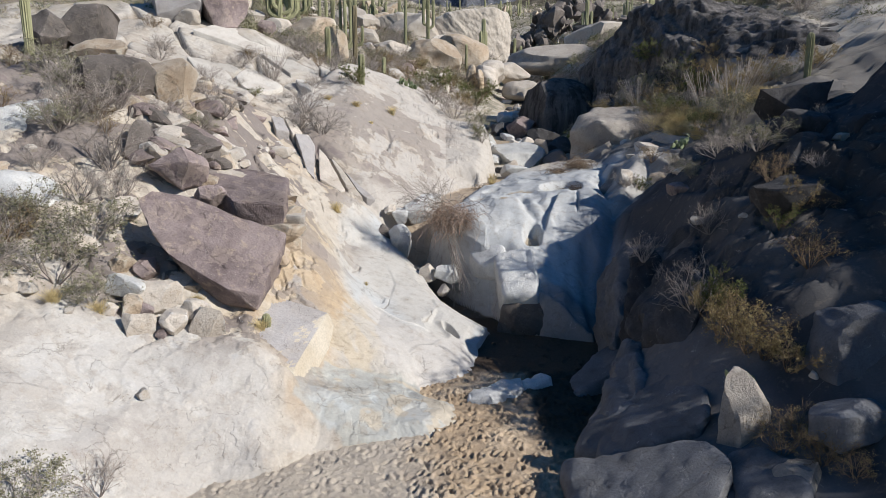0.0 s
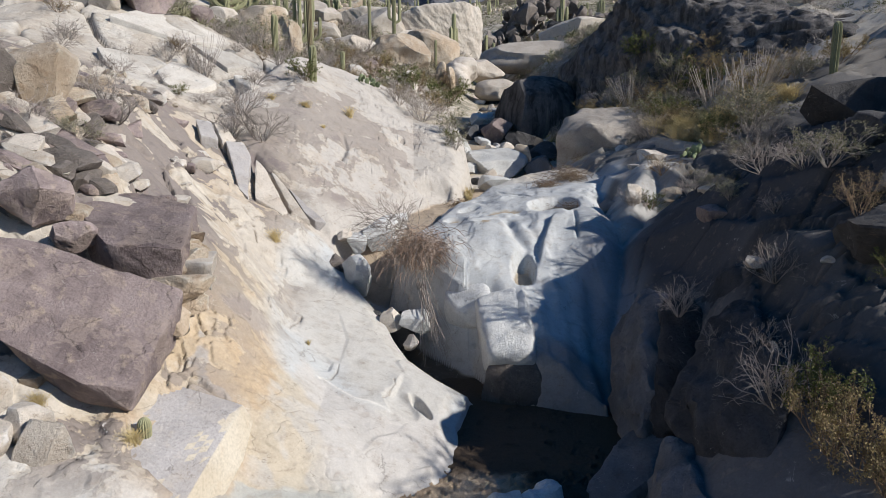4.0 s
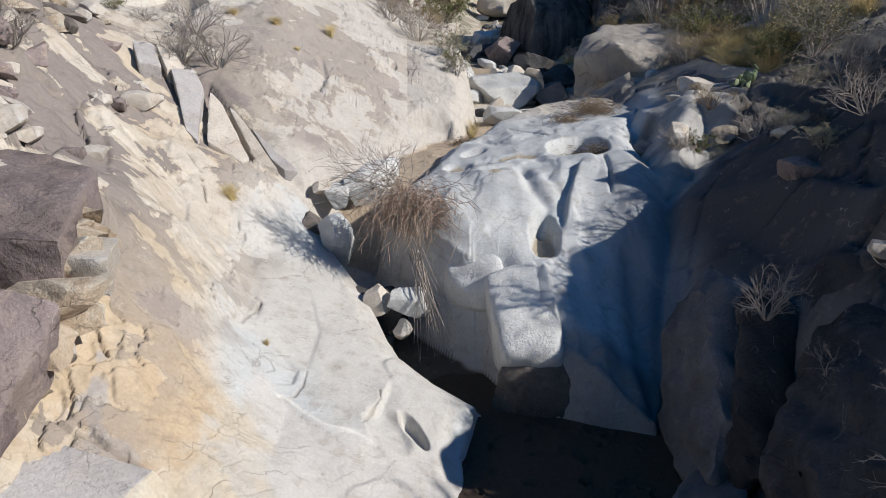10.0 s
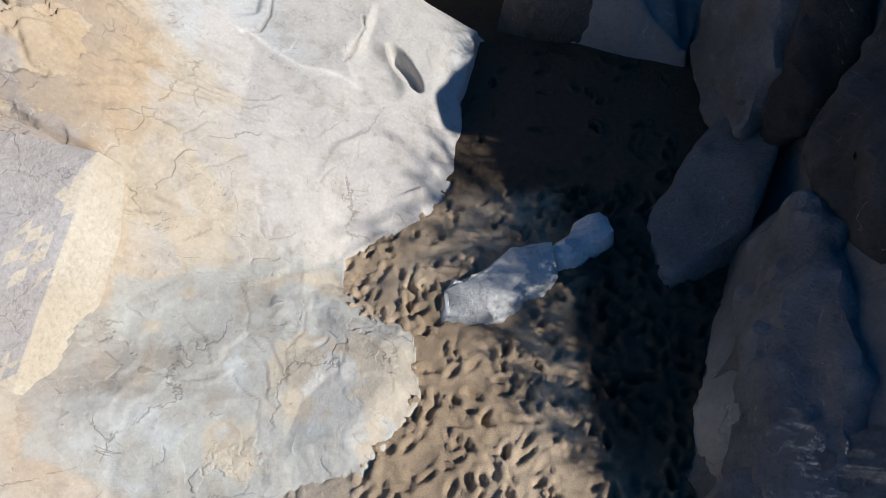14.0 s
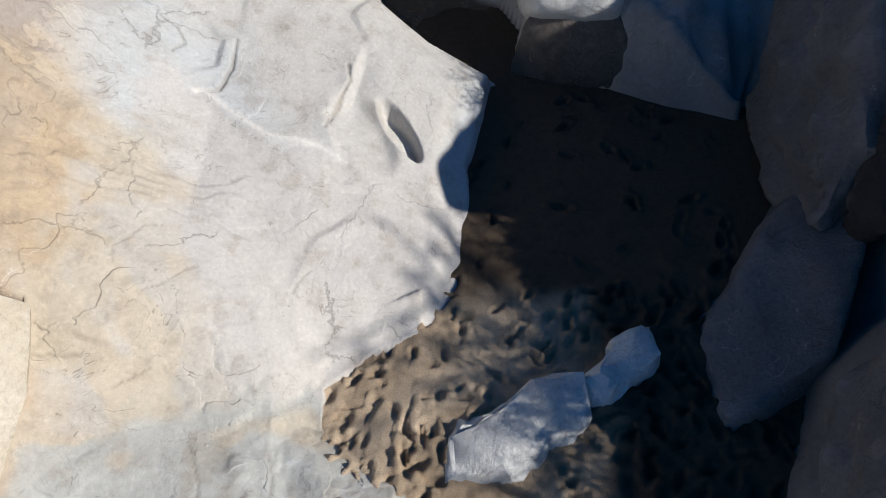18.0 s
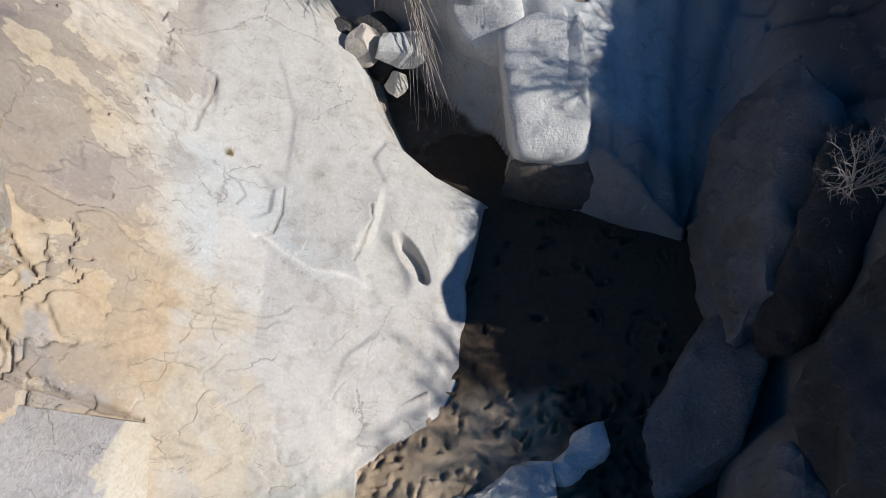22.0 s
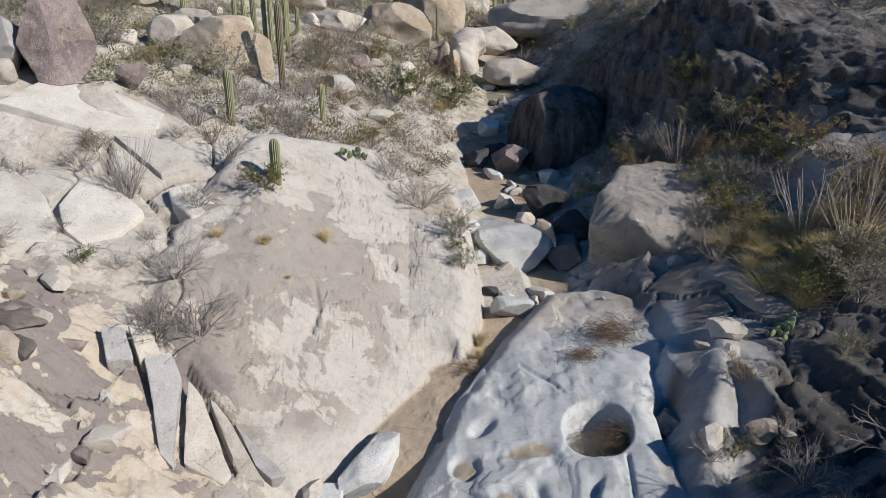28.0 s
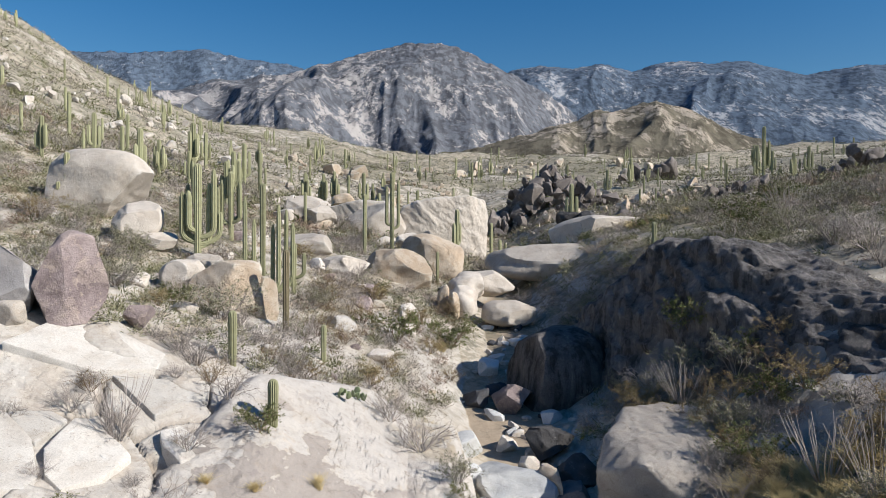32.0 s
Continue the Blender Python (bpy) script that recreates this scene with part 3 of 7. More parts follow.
    col = mixed(t, times(t, speck, 0.16 if painted else 0.22), col, (0.42, 0.40, 0.38), "MULTIPLY")
    bent = node(t, "ShaderNodeVectorMath", {0: co, 1: node(t, "ShaderNodeVectorMath", {0: node(t, "ShaderNodeTexNoise", {"Vector": co, "Scale": 1.1, "Detail": 6, "Roughness": 0.65}).outputs["Color"], 3: 0.9}, operation="SCALE").outputs[0]}, operation="ADD").outputs[0]
    seam = node(t, "ShaderNodeTexVoronoi", {"Vector": bent, "Scale": 0.33 if painted else 0.55, "Randomness": 1.0}, feature="DISTANCE_TO_EDGE").outputs["Distance"]
    hair = node(t, "ShaderNodeTexVoronoi", {"Vector": bent, "Scale": 1.3, "Randomness": 1.0}, feature="DISTANCE_TO_EDGE").outputs["Distance"]
    line = times(t, band(t, seam, 0.006, 0.0015), band(t, noise_at(t, co, 0.6, 3), 0.48, 0.56))
    line2 = times(t, band(t, hair, 0.016, 0.003), times(t, band(t, noise_at(t, co, 0.8, 3), 0.62, 0.68), 0.4))
    line = times(t, node(t, "ShaderNodeMath", {0: line, 1: line2}, operation="MAXIMUM").outputs[0], cracked)
    col = mixed(t, times(t, line, 0.38), col, (0.10, 0.085, 0.07))
    # wandering hairlines and pale mineral seams
    swirl = noise_at(t, co, 0.75, 5, 0.5, 1.4)
    for level, mask, strength, tone in ((0.5, (0.5, 0.58), 0.55, (0.15, 0.12, 0.09)), (0.42, (0.46, 0.38), 0.4, (0.68, 0.65, 0.6)), (0.57, (0.45, 0.55), 0.35, (0.2, 0.17, 0.14))):
        off = node(t, "ShaderNodeMath", {0: node(t, "ShaderNodeMath", {0: swirl, 1: level}, operation="SUBTRACT").outputs[0]}, operation="ABSOLUTE").outputs[0]
        here = times(t, band(t, off, 0.004, 0.0012), band(t, noise_at(t, co, 1.3, 3), *mask))
        col = mixed(t, times(t, here, strength * cracked), col, tone)
    if streaks:
        run = noise_at(t, node(t, "ShaderNodeVectorMath", {0: co, 1: (1.0, 1.0, 0.12)}, operation="MULTIPLY").outputs[0], 1.1, 7, 0.65)
        col = mixed(t, times(t, band(t, run, 0.48, 0.58), streaks), col, (0.35, 0.33, 0.31), "MULTIPLY")
        col = mixed(t, times(t, band(t, run, 0.44, 0.36), streaks * 0.7), col, (1.9, 1.8, 1.7), "MULTIPLY")
    if not painted:
        worn = band(t, node(t, "ShaderNodeNewGeometry").outputs["Pointiness"], 0.51, 0.57)
        col = mixed(t, times(t, times(t, worn, band(t, mid, 0.4, 0.55)), 0.55), col, tuple(min(v * 1.5, 0.62) for v in light))
        col = mixed(t, times(t, band(t, noise_at(t, co, 0.8, 9, 0.65, 0.3), 0.52, 0.535), stained * 0.7), col, tuple(0.55 * a + 0.45 * c for a, c in zip(light, stain)))
        pick = node(t, "ShaderNodeObjectInfo").outputs["Random"]
        col = node(t, "ShaderNodeHueSaturation", {"Value": node(t, "ShaderNodeMapRange", {"Value": pick, "To Min": 0.82, "To Max": 1.14}).outputs[0], "Color": col}).outputs[0]
    t.links.new(col, b.inputs["Base Color"])
    b.inputs["Roughness"].default_value = 0.88
    b.inputs["Specular IOR Level"].default_value = 0.25
    high = node(t, "ShaderNodeMath", {0: times(t, mid, 0.34 if painted else 0.7), 1: times(t, fine, 0.22 if painted else 0.4)}, operation="ADD").outputs[0]
    high = node(t, "ShaderNodeMath", {0: high, 1: times(t, grain, 0.08)}, operation="ADD").outputs[0]
    high = node(t, "ShaderNodeMath", {0: high, 1: times(t, line, 0.5)}, operation="SUBTRACT").outputs[0]
    if painted:
        high = node(t, "ShaderNodeMath", {0: high, 1: sheets}, operation="ADD").outputs[0]
    t.links.new(node(t, "ShaderNodeBump", {"Strength": 0.9 * bump, "Distance": 0.2, "Height": high}).outputs[0], b.inputs["Normal"])
    return m


BEDROCK = rock_material("bedrock", None, (0.78, 0.76, 0.74), (0.34, 0.28, 0.23), 0.25, 0.9, True, 0.5)
PALE = rock_material("pale_granite", (0.585, 0.53, 0.465), (0.50, 0.45, 0.395), (0.44, 0.335, 0.24), 0.35, bump=0.7)
WHITE = rock_material("washed_granite", (0.63, 0.63, 0.61), (0.50, 0.51, 0.52), (0.46, 0.42, 0.36), 0.2, 0.6, bump=0.7)
TAN = rock_material("rusty_granite", (0.54, 0.46, 0.37), (0.47, 0.37, 0.27), (0.34, 0.22, 0.13), 0.5)
DARK = rock_material("varnished_granite", (0.33, 0.27, 0.262), (0.18, 0.142, 0.142), (0.48, 0.39, 0.31), 0.6)
# GREY: base colour lowered to hold the deep shade of the right bank
GREY = rock_material("shade_grey_granite", (0.085, 0.083, 0.085), (0.05, 0.048, 0.049), (0.045, 0.042, 0.04), 0.6)
PATINA = rock_material("grey_patina_granite", (0.43, 0.41, 0.405), (0.36, 0.34, 0.335), (0.50, 0.44, 0.37), 0.35, bump=0.6)
CREAM = rock_material("fresh_cream_granite", (0.52, 0.475, 0.40), (0.47, 0.415, 0.33), (0.43, 0.34, 0.25), 0.25, 0.3, bump=0.4)
LEDGE = rock_material("worn_ledge_granite", (0.42, 0.38, 0.335), (0.33, 0.30, 0.27), (0.24, 0.20, 0.17), 0.45, bump=1.0)
PLATE = rock_material("bleached_granite", (0.56, 0.53, 0.485), (0.50, 0.465, 0.42), (0.42, 0.345, 0.27), 0.3, bump=0.5)
# SPUR and SHADY: the wall's shade put into a low, bluish base colour
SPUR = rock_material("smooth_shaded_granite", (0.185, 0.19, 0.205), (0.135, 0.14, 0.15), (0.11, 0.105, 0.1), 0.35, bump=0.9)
SHADY = rock_material("shade_darkened_granite", (0.078, 0.08, 0.088), (0.046, 0.047, 0.052), (0.04, 0.038, 0.038), 0.4, bump=1.2)
STREAKED = rock_material("water_stained_granite", (0.16, 0.15, 0.148), (0.10, 0.095, 0.094), (0.30, 0.27, 0.24), 0.3, streaks=0.8, bump=1.3)
CRAG = rock_material("crag_granite", (0.20, 0.175, 0.16), (0.11, 0.098, 0.09), (0.30, 0.25, 0.21), 0.4)


def sand_material(name, dry, damp_shade):
    m, t, b = material(name)
    co = node(t, "ShaderNodeTexCoord").outputs["Object"]
    big, grain, mid = noise_at(t, co, 0.35, 5, 0.6, 0.5), noise_at(t, co, 55, 4, 0.75), noise_at(t, co, 6, 6, 0.7)
    col = mixed(t, band(t, big, 0.4, 0.58), dry, damp_shade)
    wet_shade = node(t, "ShaderNodeAttribute", attribute_name="wet_shade").outputs["Fac"]
    dusty = node(t, "ShaderNodeAttribute", attribute_name="bleached").outputs["Fac"]
    col = mixed(t, dusty, col, (0.60, 0.54, 0.465))
    # darker where the sand is damp and where the bank's shade is painted in
    col = mixed(t, wet_shade, col, (0.10, 0.074, 0.054))
    col = mixed(t, times(t, band(t, mid, 0.45, 0.7), 0.45), col, (0.6, 0.57, 0.53), "MULTIPLY")
    col = mixed(t, times(t, band(t, grain, 0.4, 0.7), 0.6), col, (0.5, 0.46, 0.42), "MULTIPLY")
    t.links.new(col, b.inputs["Base Color"])
    b.inputs["Roughness"].default_value = 0.95
    b.inputs["Specular IOR Level"].default_value = 0.15
    high = node(t, "ShaderNodeMath", {0: mid, 1: times(t, grain, 0.4)}, operation="ADD").outputs[0]
    t.links.new(node(t, "ShaderNodeBump", {"Strength": 1.0, "Distance": 0.07, "Height": high}).outputs[0], b.inputs["Normal"])
    return m


SAND = sand_material("coarse_sand", (0.66, 0.53, 0.39), (0.50, 0.385, 0.27))


def plant_material(name, a, b2, rough=0.8, scale=6.0, thin=False):
    m, t, b = material(name)
    co = node(t, "ShaderNodeTexCoord").outputs["Object"]
    isle = node(t, "ShaderNodeNewGeometry").outputs["Random Per Island"]
    col = mixed(t, isle, a, b2)
    col = mixed(t, times(t, band(t, noise_at(t, co, scale, 4), 0.4, 0.65), 0.4), col, (0.65, 0.62, 0.58), "MULTIPLY")
    pick = node(t, "ShaderNodeObjectInfo").outputs["Random"]
    col = node(t, "ShaderNodeHueSaturation", {"Value": node(t, "ShaderNodeMapRange", {"Value": pick, "To Min": 0.8, "To Max": 1.2}).outputs[0], "Color": col}).outputs[0]
    t.links.new(col, b.inputs["Base Color"])
    b.inputs["Roughness"].default_value = rough
    b.inputs["Specular IOR Level"].default_value = 0.2
    return m


TWIG = plant_material("grey_twig", (0.27, 0.235, 0.215), (0.43, 0.385, 0.35))
TWIG_BROWN = plant_material("brown_twig", (0.17, 0.12, 0.08), (0.27, 0.20, 0.14))
TWIG_RED = plant_material("reddish_dry_twig", (0.27, 0.185, 0.14), (0.44, 0.34, 0.27))
LEAF = plant_material("olive_leaf", (0.09, 0.11, 0.035), (0.17, 0.18, 0.07))
LEAF_DULL = plant_material("dusty_leaf", (0.19, 0.195, 0.115), (0.29, 0.27, 0.18))
SCRUB = plant_material("pale_scrub", (0.30, 0.265, 0.23), (0.43, 0.385, 0.335))
STRAW_PALE = plant_material("pale_dry_grass", (0.50, 0.42, 0.26), (0.60, 0.52, 0.36))
LEAF_GOLD = plant_material("dry_gold_leaf", (0.33, 0.25, 0.125), (0.25, 0.21, 0.10))
STRAW = plant_material("dry_grass", (0.54, 0.43, 0.21), (0.64, 0.53, 0.30))
CACTUS = plant_material("cactus_skin", (0.27, 0.275, 0.16), (0.34, 0.335, 0.205), 0.6, 2.5)
CACTUS_OLD = plant_material("old_cactus_skin", (0.19, 0.16, 0.10), (0.22, 0.19, 0.12), 0.8, 2.5)
PAD = plant_material("prickly_pear_skin", (0.17, 0.21, 0.11), (0.22, 0.26, 0.15), 0.6, 5)


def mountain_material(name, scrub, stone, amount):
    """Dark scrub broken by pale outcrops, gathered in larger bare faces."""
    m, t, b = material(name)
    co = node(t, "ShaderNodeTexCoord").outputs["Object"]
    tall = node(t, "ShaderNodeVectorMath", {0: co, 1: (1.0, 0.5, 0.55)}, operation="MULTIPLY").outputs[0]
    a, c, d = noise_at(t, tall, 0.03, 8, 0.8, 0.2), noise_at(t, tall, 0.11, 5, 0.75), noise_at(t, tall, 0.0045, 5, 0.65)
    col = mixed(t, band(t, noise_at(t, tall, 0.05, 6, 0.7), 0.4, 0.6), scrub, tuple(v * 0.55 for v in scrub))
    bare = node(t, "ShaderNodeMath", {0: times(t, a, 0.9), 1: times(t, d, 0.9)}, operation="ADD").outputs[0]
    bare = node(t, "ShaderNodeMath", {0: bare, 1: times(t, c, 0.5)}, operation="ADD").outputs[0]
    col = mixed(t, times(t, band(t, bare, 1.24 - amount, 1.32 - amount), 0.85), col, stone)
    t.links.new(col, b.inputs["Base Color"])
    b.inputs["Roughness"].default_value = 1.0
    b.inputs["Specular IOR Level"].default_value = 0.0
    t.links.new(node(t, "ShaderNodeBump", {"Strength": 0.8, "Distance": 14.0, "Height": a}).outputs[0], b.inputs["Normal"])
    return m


# far and middle ranges: distance haze put into the bluish base colours
HILL_FAR = mountain_material("far_range_hazed", (0.125, 0.165, 0.225), (0.40, 0.41, 0.43), 0.02)
HILL_MID = mountain_material("mid_range_hazed", (0.17, 0.18, 0.205), (0.47, 0.44, 0.42), 0.07)
HILL_NEAR = mountain_material("foothill", (0.20, 0.18, 0.14), (0.46, 0.40, 0.33), 0.08)

# ---- the ground sheet ----
gx = axis([(-25, 0.17), (-9.5, 0.085), (-6.5, 0.045), (-4.9, 0.03), (2.3, 0.07), (9, 0.14), (18, 0.14)], 1.045, 1.045, 3000)
gy = axis([(15, 0.12), (20, 0.06), (22, 0.035), (32, 0.05), (35, 0.09), (42, 0.14), (64, 0.15)], 1.028, 1.15, 3500)
NX, NY = len(gx), len(gy)
X, Y = [a.ravel() for a in np.meshgrid(gx, gy)]
Z = ground(X, Y)
S = bed(X, Y)
sandy = smooth(0.06, -0.04, Z - S) * (np.abs(X - 5) < 16) * (Y < 140)
Z = np.maximum(Z, S + 0.03 * fbm(X * 1.5, Y * 1.5, 3, 31))
me = grid_mesh("ground", X, Y, Z, NX, NY)

G = Z.reshape(NY, NX)
slope = np.hypot(np.gradient(G, gx, axis=1), np.gradient(G, gy, axis=0)).ravel()
tint = np.empty((X.size, 3))
tint[:] = (0.50, 0.465, 0.42)


def lay(mask, colour):
    global tint
    mask = np.clip(mask, 0, 1)[:, None]
    tint = tint * (1 - mask) + np.array(colour) * mask


plates_tint = smooth(0.5, -0.5, outside(X, Y, [(-24, 46.4), (-10.2, 46.8), (-9.4, 52), (-8.6, 60), (-24, 60)]))
wob = fbm(X * 0.45, Y * 0.45, 4, 81)
wob2 = fbm(X * 1.3, Y * 1.3, 4, 82)
far = smooth(46, 62, Y)
# grey rock on the shady bank, its shade laid into the colour
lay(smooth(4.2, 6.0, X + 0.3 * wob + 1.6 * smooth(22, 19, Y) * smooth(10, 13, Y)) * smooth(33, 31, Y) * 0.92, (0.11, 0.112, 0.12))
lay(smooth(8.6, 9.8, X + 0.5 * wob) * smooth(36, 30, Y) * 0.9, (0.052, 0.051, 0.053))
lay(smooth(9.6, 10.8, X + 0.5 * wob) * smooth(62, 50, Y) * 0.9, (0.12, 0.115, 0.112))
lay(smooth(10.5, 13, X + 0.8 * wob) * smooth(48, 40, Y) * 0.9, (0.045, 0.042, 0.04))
# duller rock higher up
lay(smooth(34, 44, Y) * smooth(4, 0, X) * (0.2 + 0.5 * smooth(-11, -8, X)), (0.455, 0.425, 0.395))
# rusty stain below the broken bank
rust = smooth(1.25, 0.6, bowl(X, Y, -5.6, 25.2, 2.3, 5.6, 8) + 0.35 * wob)
lay(rust * 0.7, (0.46, 0.365, 0.255))
lay(rust * smooth(0.1, 0.5, wob2) * 0.55, (0.41, 0.28, 0.17))
# dark varnish in patches on the higher rock
dd = outside(X, Y, DOME)
skin = patina(X, Y)
bank = smooth(-4.4, -6.0, X + 0.7 * wob) * smooth(22, 25, Y) * smooth(49, 42, Y)
lay(bank * 0.4, (0.52, 0.45, 0.36))
lay(bank * smooth(-0.06, -0.3, skin) * 0.5, (0.50, 0.44, 0.35))
lay(bank * smooth(0.3, 0.6, -wob) * 0.4, (0.48, 0.39, 0.285))
# washed white rock along the water's way
dl, dt = outside(X, Y, LEFT_SLAB), outside(X, Y, TONGUE)
wash = np.maximum(smooth(0.5, -0.25, dl + 0.3 * wob), smooth(0.8, -0.1, dt + 0.25 * wob) * smooth(52, 49, Y))
lay(wash * 0.9, (0.50, 0.52, 0.53))
lay(wash * smooth(0.1, 0.6, wob2) * 0.45, (0.49, 0.49, 0.48))
lay(smooth(0.3, -0.2, dl) * smooth(0.0, 0.4, fbm(X * 0.35 - Y * 0.1, Y * 0.12, 3, 89)) * 0.35, (0.56, 0.49, 0.40))
lay(smooth(1.02, 0.95, bowl(X, Y, -1.9, 22.9, 3.0, 2.1, 20) + 0.2 * wob) * 0.8, (0.40, 0.41, 0.385))
lay(smooth(-3.6, -2.6, X) * smooth(1.2, 0.5, X) * smooth(24.6, 25.6, Y) * smooth(30, 28, Y) * 0.4, (0.60, 0.57, 0.53))
# chute and wall in shade: the shade laid in as darker, bluer rock
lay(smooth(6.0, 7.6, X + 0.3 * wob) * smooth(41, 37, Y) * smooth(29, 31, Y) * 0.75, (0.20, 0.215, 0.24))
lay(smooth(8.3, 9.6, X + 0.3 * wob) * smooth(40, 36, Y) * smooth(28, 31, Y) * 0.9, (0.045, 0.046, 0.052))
rib_way = np.sqrt(-np.log(np.maximum(groove(X, Y, [(13.4, 46.8), (12.2, 44.2), (10.9, 41.6), (9.8, 39.2)], 1.0), 1e-30)))
lay(smooth(1.9, 1.1, rib_way + 0.25 * wob) * 0.9, (0.40, 0.395, 0.385))
lay(smooth(1.9, 1.1, rib_way) * smooth(0.0, 0.4, wob2) * 0.6, (0.26, 0.255, 0.25))
# rosy white of the lower slab, cream and rust of the slope, grey-blue flags by the sand
wob3 = fbm(X * 2.6, Y * 2.6, 4, 96)


def zone(poly, edge, ragged=0.25):
    return smooth(edge, -edge, outside(X, Y, poly) + ragged * wob2 + 0.4 * ragged * wob3)


lay(zone([(-3.7, 30.5), (-2.2, 29.2), (-0.9, 28.6), (0.3, 28.9), (1.5, 29.2), (1.7, 26.4), (-0.9, 25.0), (-2.4, 24.9), (-3.1, 26.9)], 0.25) * 0.85, (0.53, 0.505, 0.478))
lay(zone([(-4.5, 28.0), (-3.3, 28.4), (-2.7, 26.9), (-2.0, 24.7), (-4.1, 23.9), (-4.4, 25.4)], 0.3) * 0.8, (0.52, 0.455, 0.36))
lay(zone([(-4.5, 28.0), (-3.3, 28.4), (-2.0, 24.7), (-4.1, 23.9)], 0.3) * smooth(0.0, 0.45, wob2) * 0.75, (0.50, 0.475, 0.44))
lay(zone([(-7.4, 29.0), (-5.9, 29.3), (-4.5, 28.9), (-3.6, 26.9), (-4.2, 25.9), (-6.4, 25.6), (-7.5, 26.4)], 0.35) * 0.8, (0.50, 0.40, 0.285))
lay(zone([(-5.2, 27.6), (-4.6, 28.8), (-3.65, 26.9), (-4.2, 26.1), (-4.95, 26.2)], 0.12, 0.3) * 0.55, (0.46, 0.345, 0.225))
lay(zone([(-5.9, 27.4), (-5.3, 26.2), (-4.5, 25.6), (-5.5, 25.5), (-6.0, 26.4)], 0.06, 0.25) * 0.85, (0.39, 0.37, 0.36))
lay(zone([(-6.6, 31.5), (-5.2, 31.2), (-4.6, 29.0), (-5.6, 28.6), (-6.9, 29.4)], 0.1, 0.5) * smooth(-0.2, 0.1, wob) * 0.75, (0.41, 0.365, 0.335))
lay(zone([(-4.9, 21.0), (-4.45, 22.8), (-4.05, 23.95), (-2.6, 24.6), (-1.55, 24.55), (-1.05, 25.2), (-0.4, 24.3), (0.5, 23.7), (0.6, 21.6), (-1.2, 20.6)], 0.07, 0.16) * 0.9, (0.425, 0.43, 0.41))
flags = zone([(-4.4, 21.0), (-4.3, 22.8), (-4.0, 23.8), (-1.05, 24.9), (0.5, 23.7), (0.6, 21.6), (-1.2, 20.6)], 0.1, 0.1)
lay(flags * smooth(0.05, 0.35, fbm(X * 0.8, Y * 0.8, 4, 97)) * 0.7, (0.53, 0.46, 0.36))
lay(flags * smooth(0.1, 0.3, fbm(X * 1.1 + 5, Y * 1.1, 4, 98)) * 0.6, (0.50, 0.53, 0.54))
lay(flags * smooth(-0.15, -0.5, fbm(X * 1.4, Y * 1.4, 4, 99)) * 0.55, (0.34, 0.315, 0.27))
lay(np.maximum(np.maximum(0.4 * crack_at(X, Y, CRACKS_LOW, 0.026), 0.5 * crack_at(X, Y, CRACKS_SLAB, 0.04)), crack_at(X, Y, CRACKS_BANK, 0.055)) * 0.85, (0.15, 0.12, 0.09))
for line in ([(-2.75, 29.76), (-2.35, 29.46), (-1.77, 29.11), (-1.35, 29.11)], [(-1.35, 29.11), (-0.82, 28.99), (-0.58, 28.81)], [(-2.95, 29.72), (-2.6, 29.85)]):
    lay(groove(X, Y, line, 0.045) * 0.8, (0.70, 0.68, 0.64))
lay(smooth(-4.6, -5.6, X + 0.4 * wob) * smooth(22.6, 21.0, Y + 0.12 * X + 0.4 * wob) * smooth(-13, -11, X) * 0.8, (0.52, 0.51, 0.495))
# gravel and thin soil between the rocks upstream
earth = far * smooth(0.75, 0.35, slope) * smooth(-0.75, -0.1, fbm(X * 0.13, Y * 0.13, 4, 83))
lay(earth * 0.85, (0.45, 0.39, 0.30))
lay(earth * smooth(0.0, 0.5, wob2) * 0.5, (0.36, 0.295, 0.21))
lay(earth * smooth(0.2, 0.5, fbm(X * 0.5, Y * 0.5, 4, 88)) * 0.7, (0.55, 0.51, 0.45))
wide = smooth(110, 260, np.hypot(X, Y))
lay(wide * 0.85, (0.45, 0.395, 0.30))
lay(wide * smooth(0.12, 0.4, fbm(X * 0.03, Y * 0.05, 5, 84)) * 0.8, (0.58, 0.53, 0.46))
lay(wide * smooth(0.05, 0.3, fbm(X * 0.05, Y * 0.05, 5, 85)) * 0.5, (0.24, 0.23, 0.16))
lay(bank * smooth(0.2, 0.5, -wob2) * 0.25, (0.60, 0.55, 0.48))
streak = fbm(X * 0.9 + Y * 0.25, Z * 0.12 + Y * 0.1, 4, 86)
lay(smooth(13, 17, X) * smooth(36, 30, X) * smooth(58, 64, Y) * smooth(104, 92, Y) * smooth(0.35, 0.8, slope) * (0.75 + 0.2 * streak), (0.085, 0.078, 0.074))
lay(plates_tint * 0.6, (0.53, 0.50, 0.455))
joint = joints(X, Y)[0]
lay(plates_tint * smooth(0.065, 0.03, joint) * 0.75, (0.16, 0.13, 0.10))
lay(plates_tint * smooth(0.1, 0.25, wob + 0.4 * wob2) * 0.5, (0.45, 0.39, 0.32))
lay(sandy * (Y > 31) * 0.95, (0.40, 0.32, 0.235))
# cave and cleft floor: wet sand and the shadow over it, one dark tone
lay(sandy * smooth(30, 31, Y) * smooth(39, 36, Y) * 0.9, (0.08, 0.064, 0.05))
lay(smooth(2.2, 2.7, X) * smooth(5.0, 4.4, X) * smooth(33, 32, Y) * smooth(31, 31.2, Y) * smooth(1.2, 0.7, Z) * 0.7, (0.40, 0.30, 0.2))
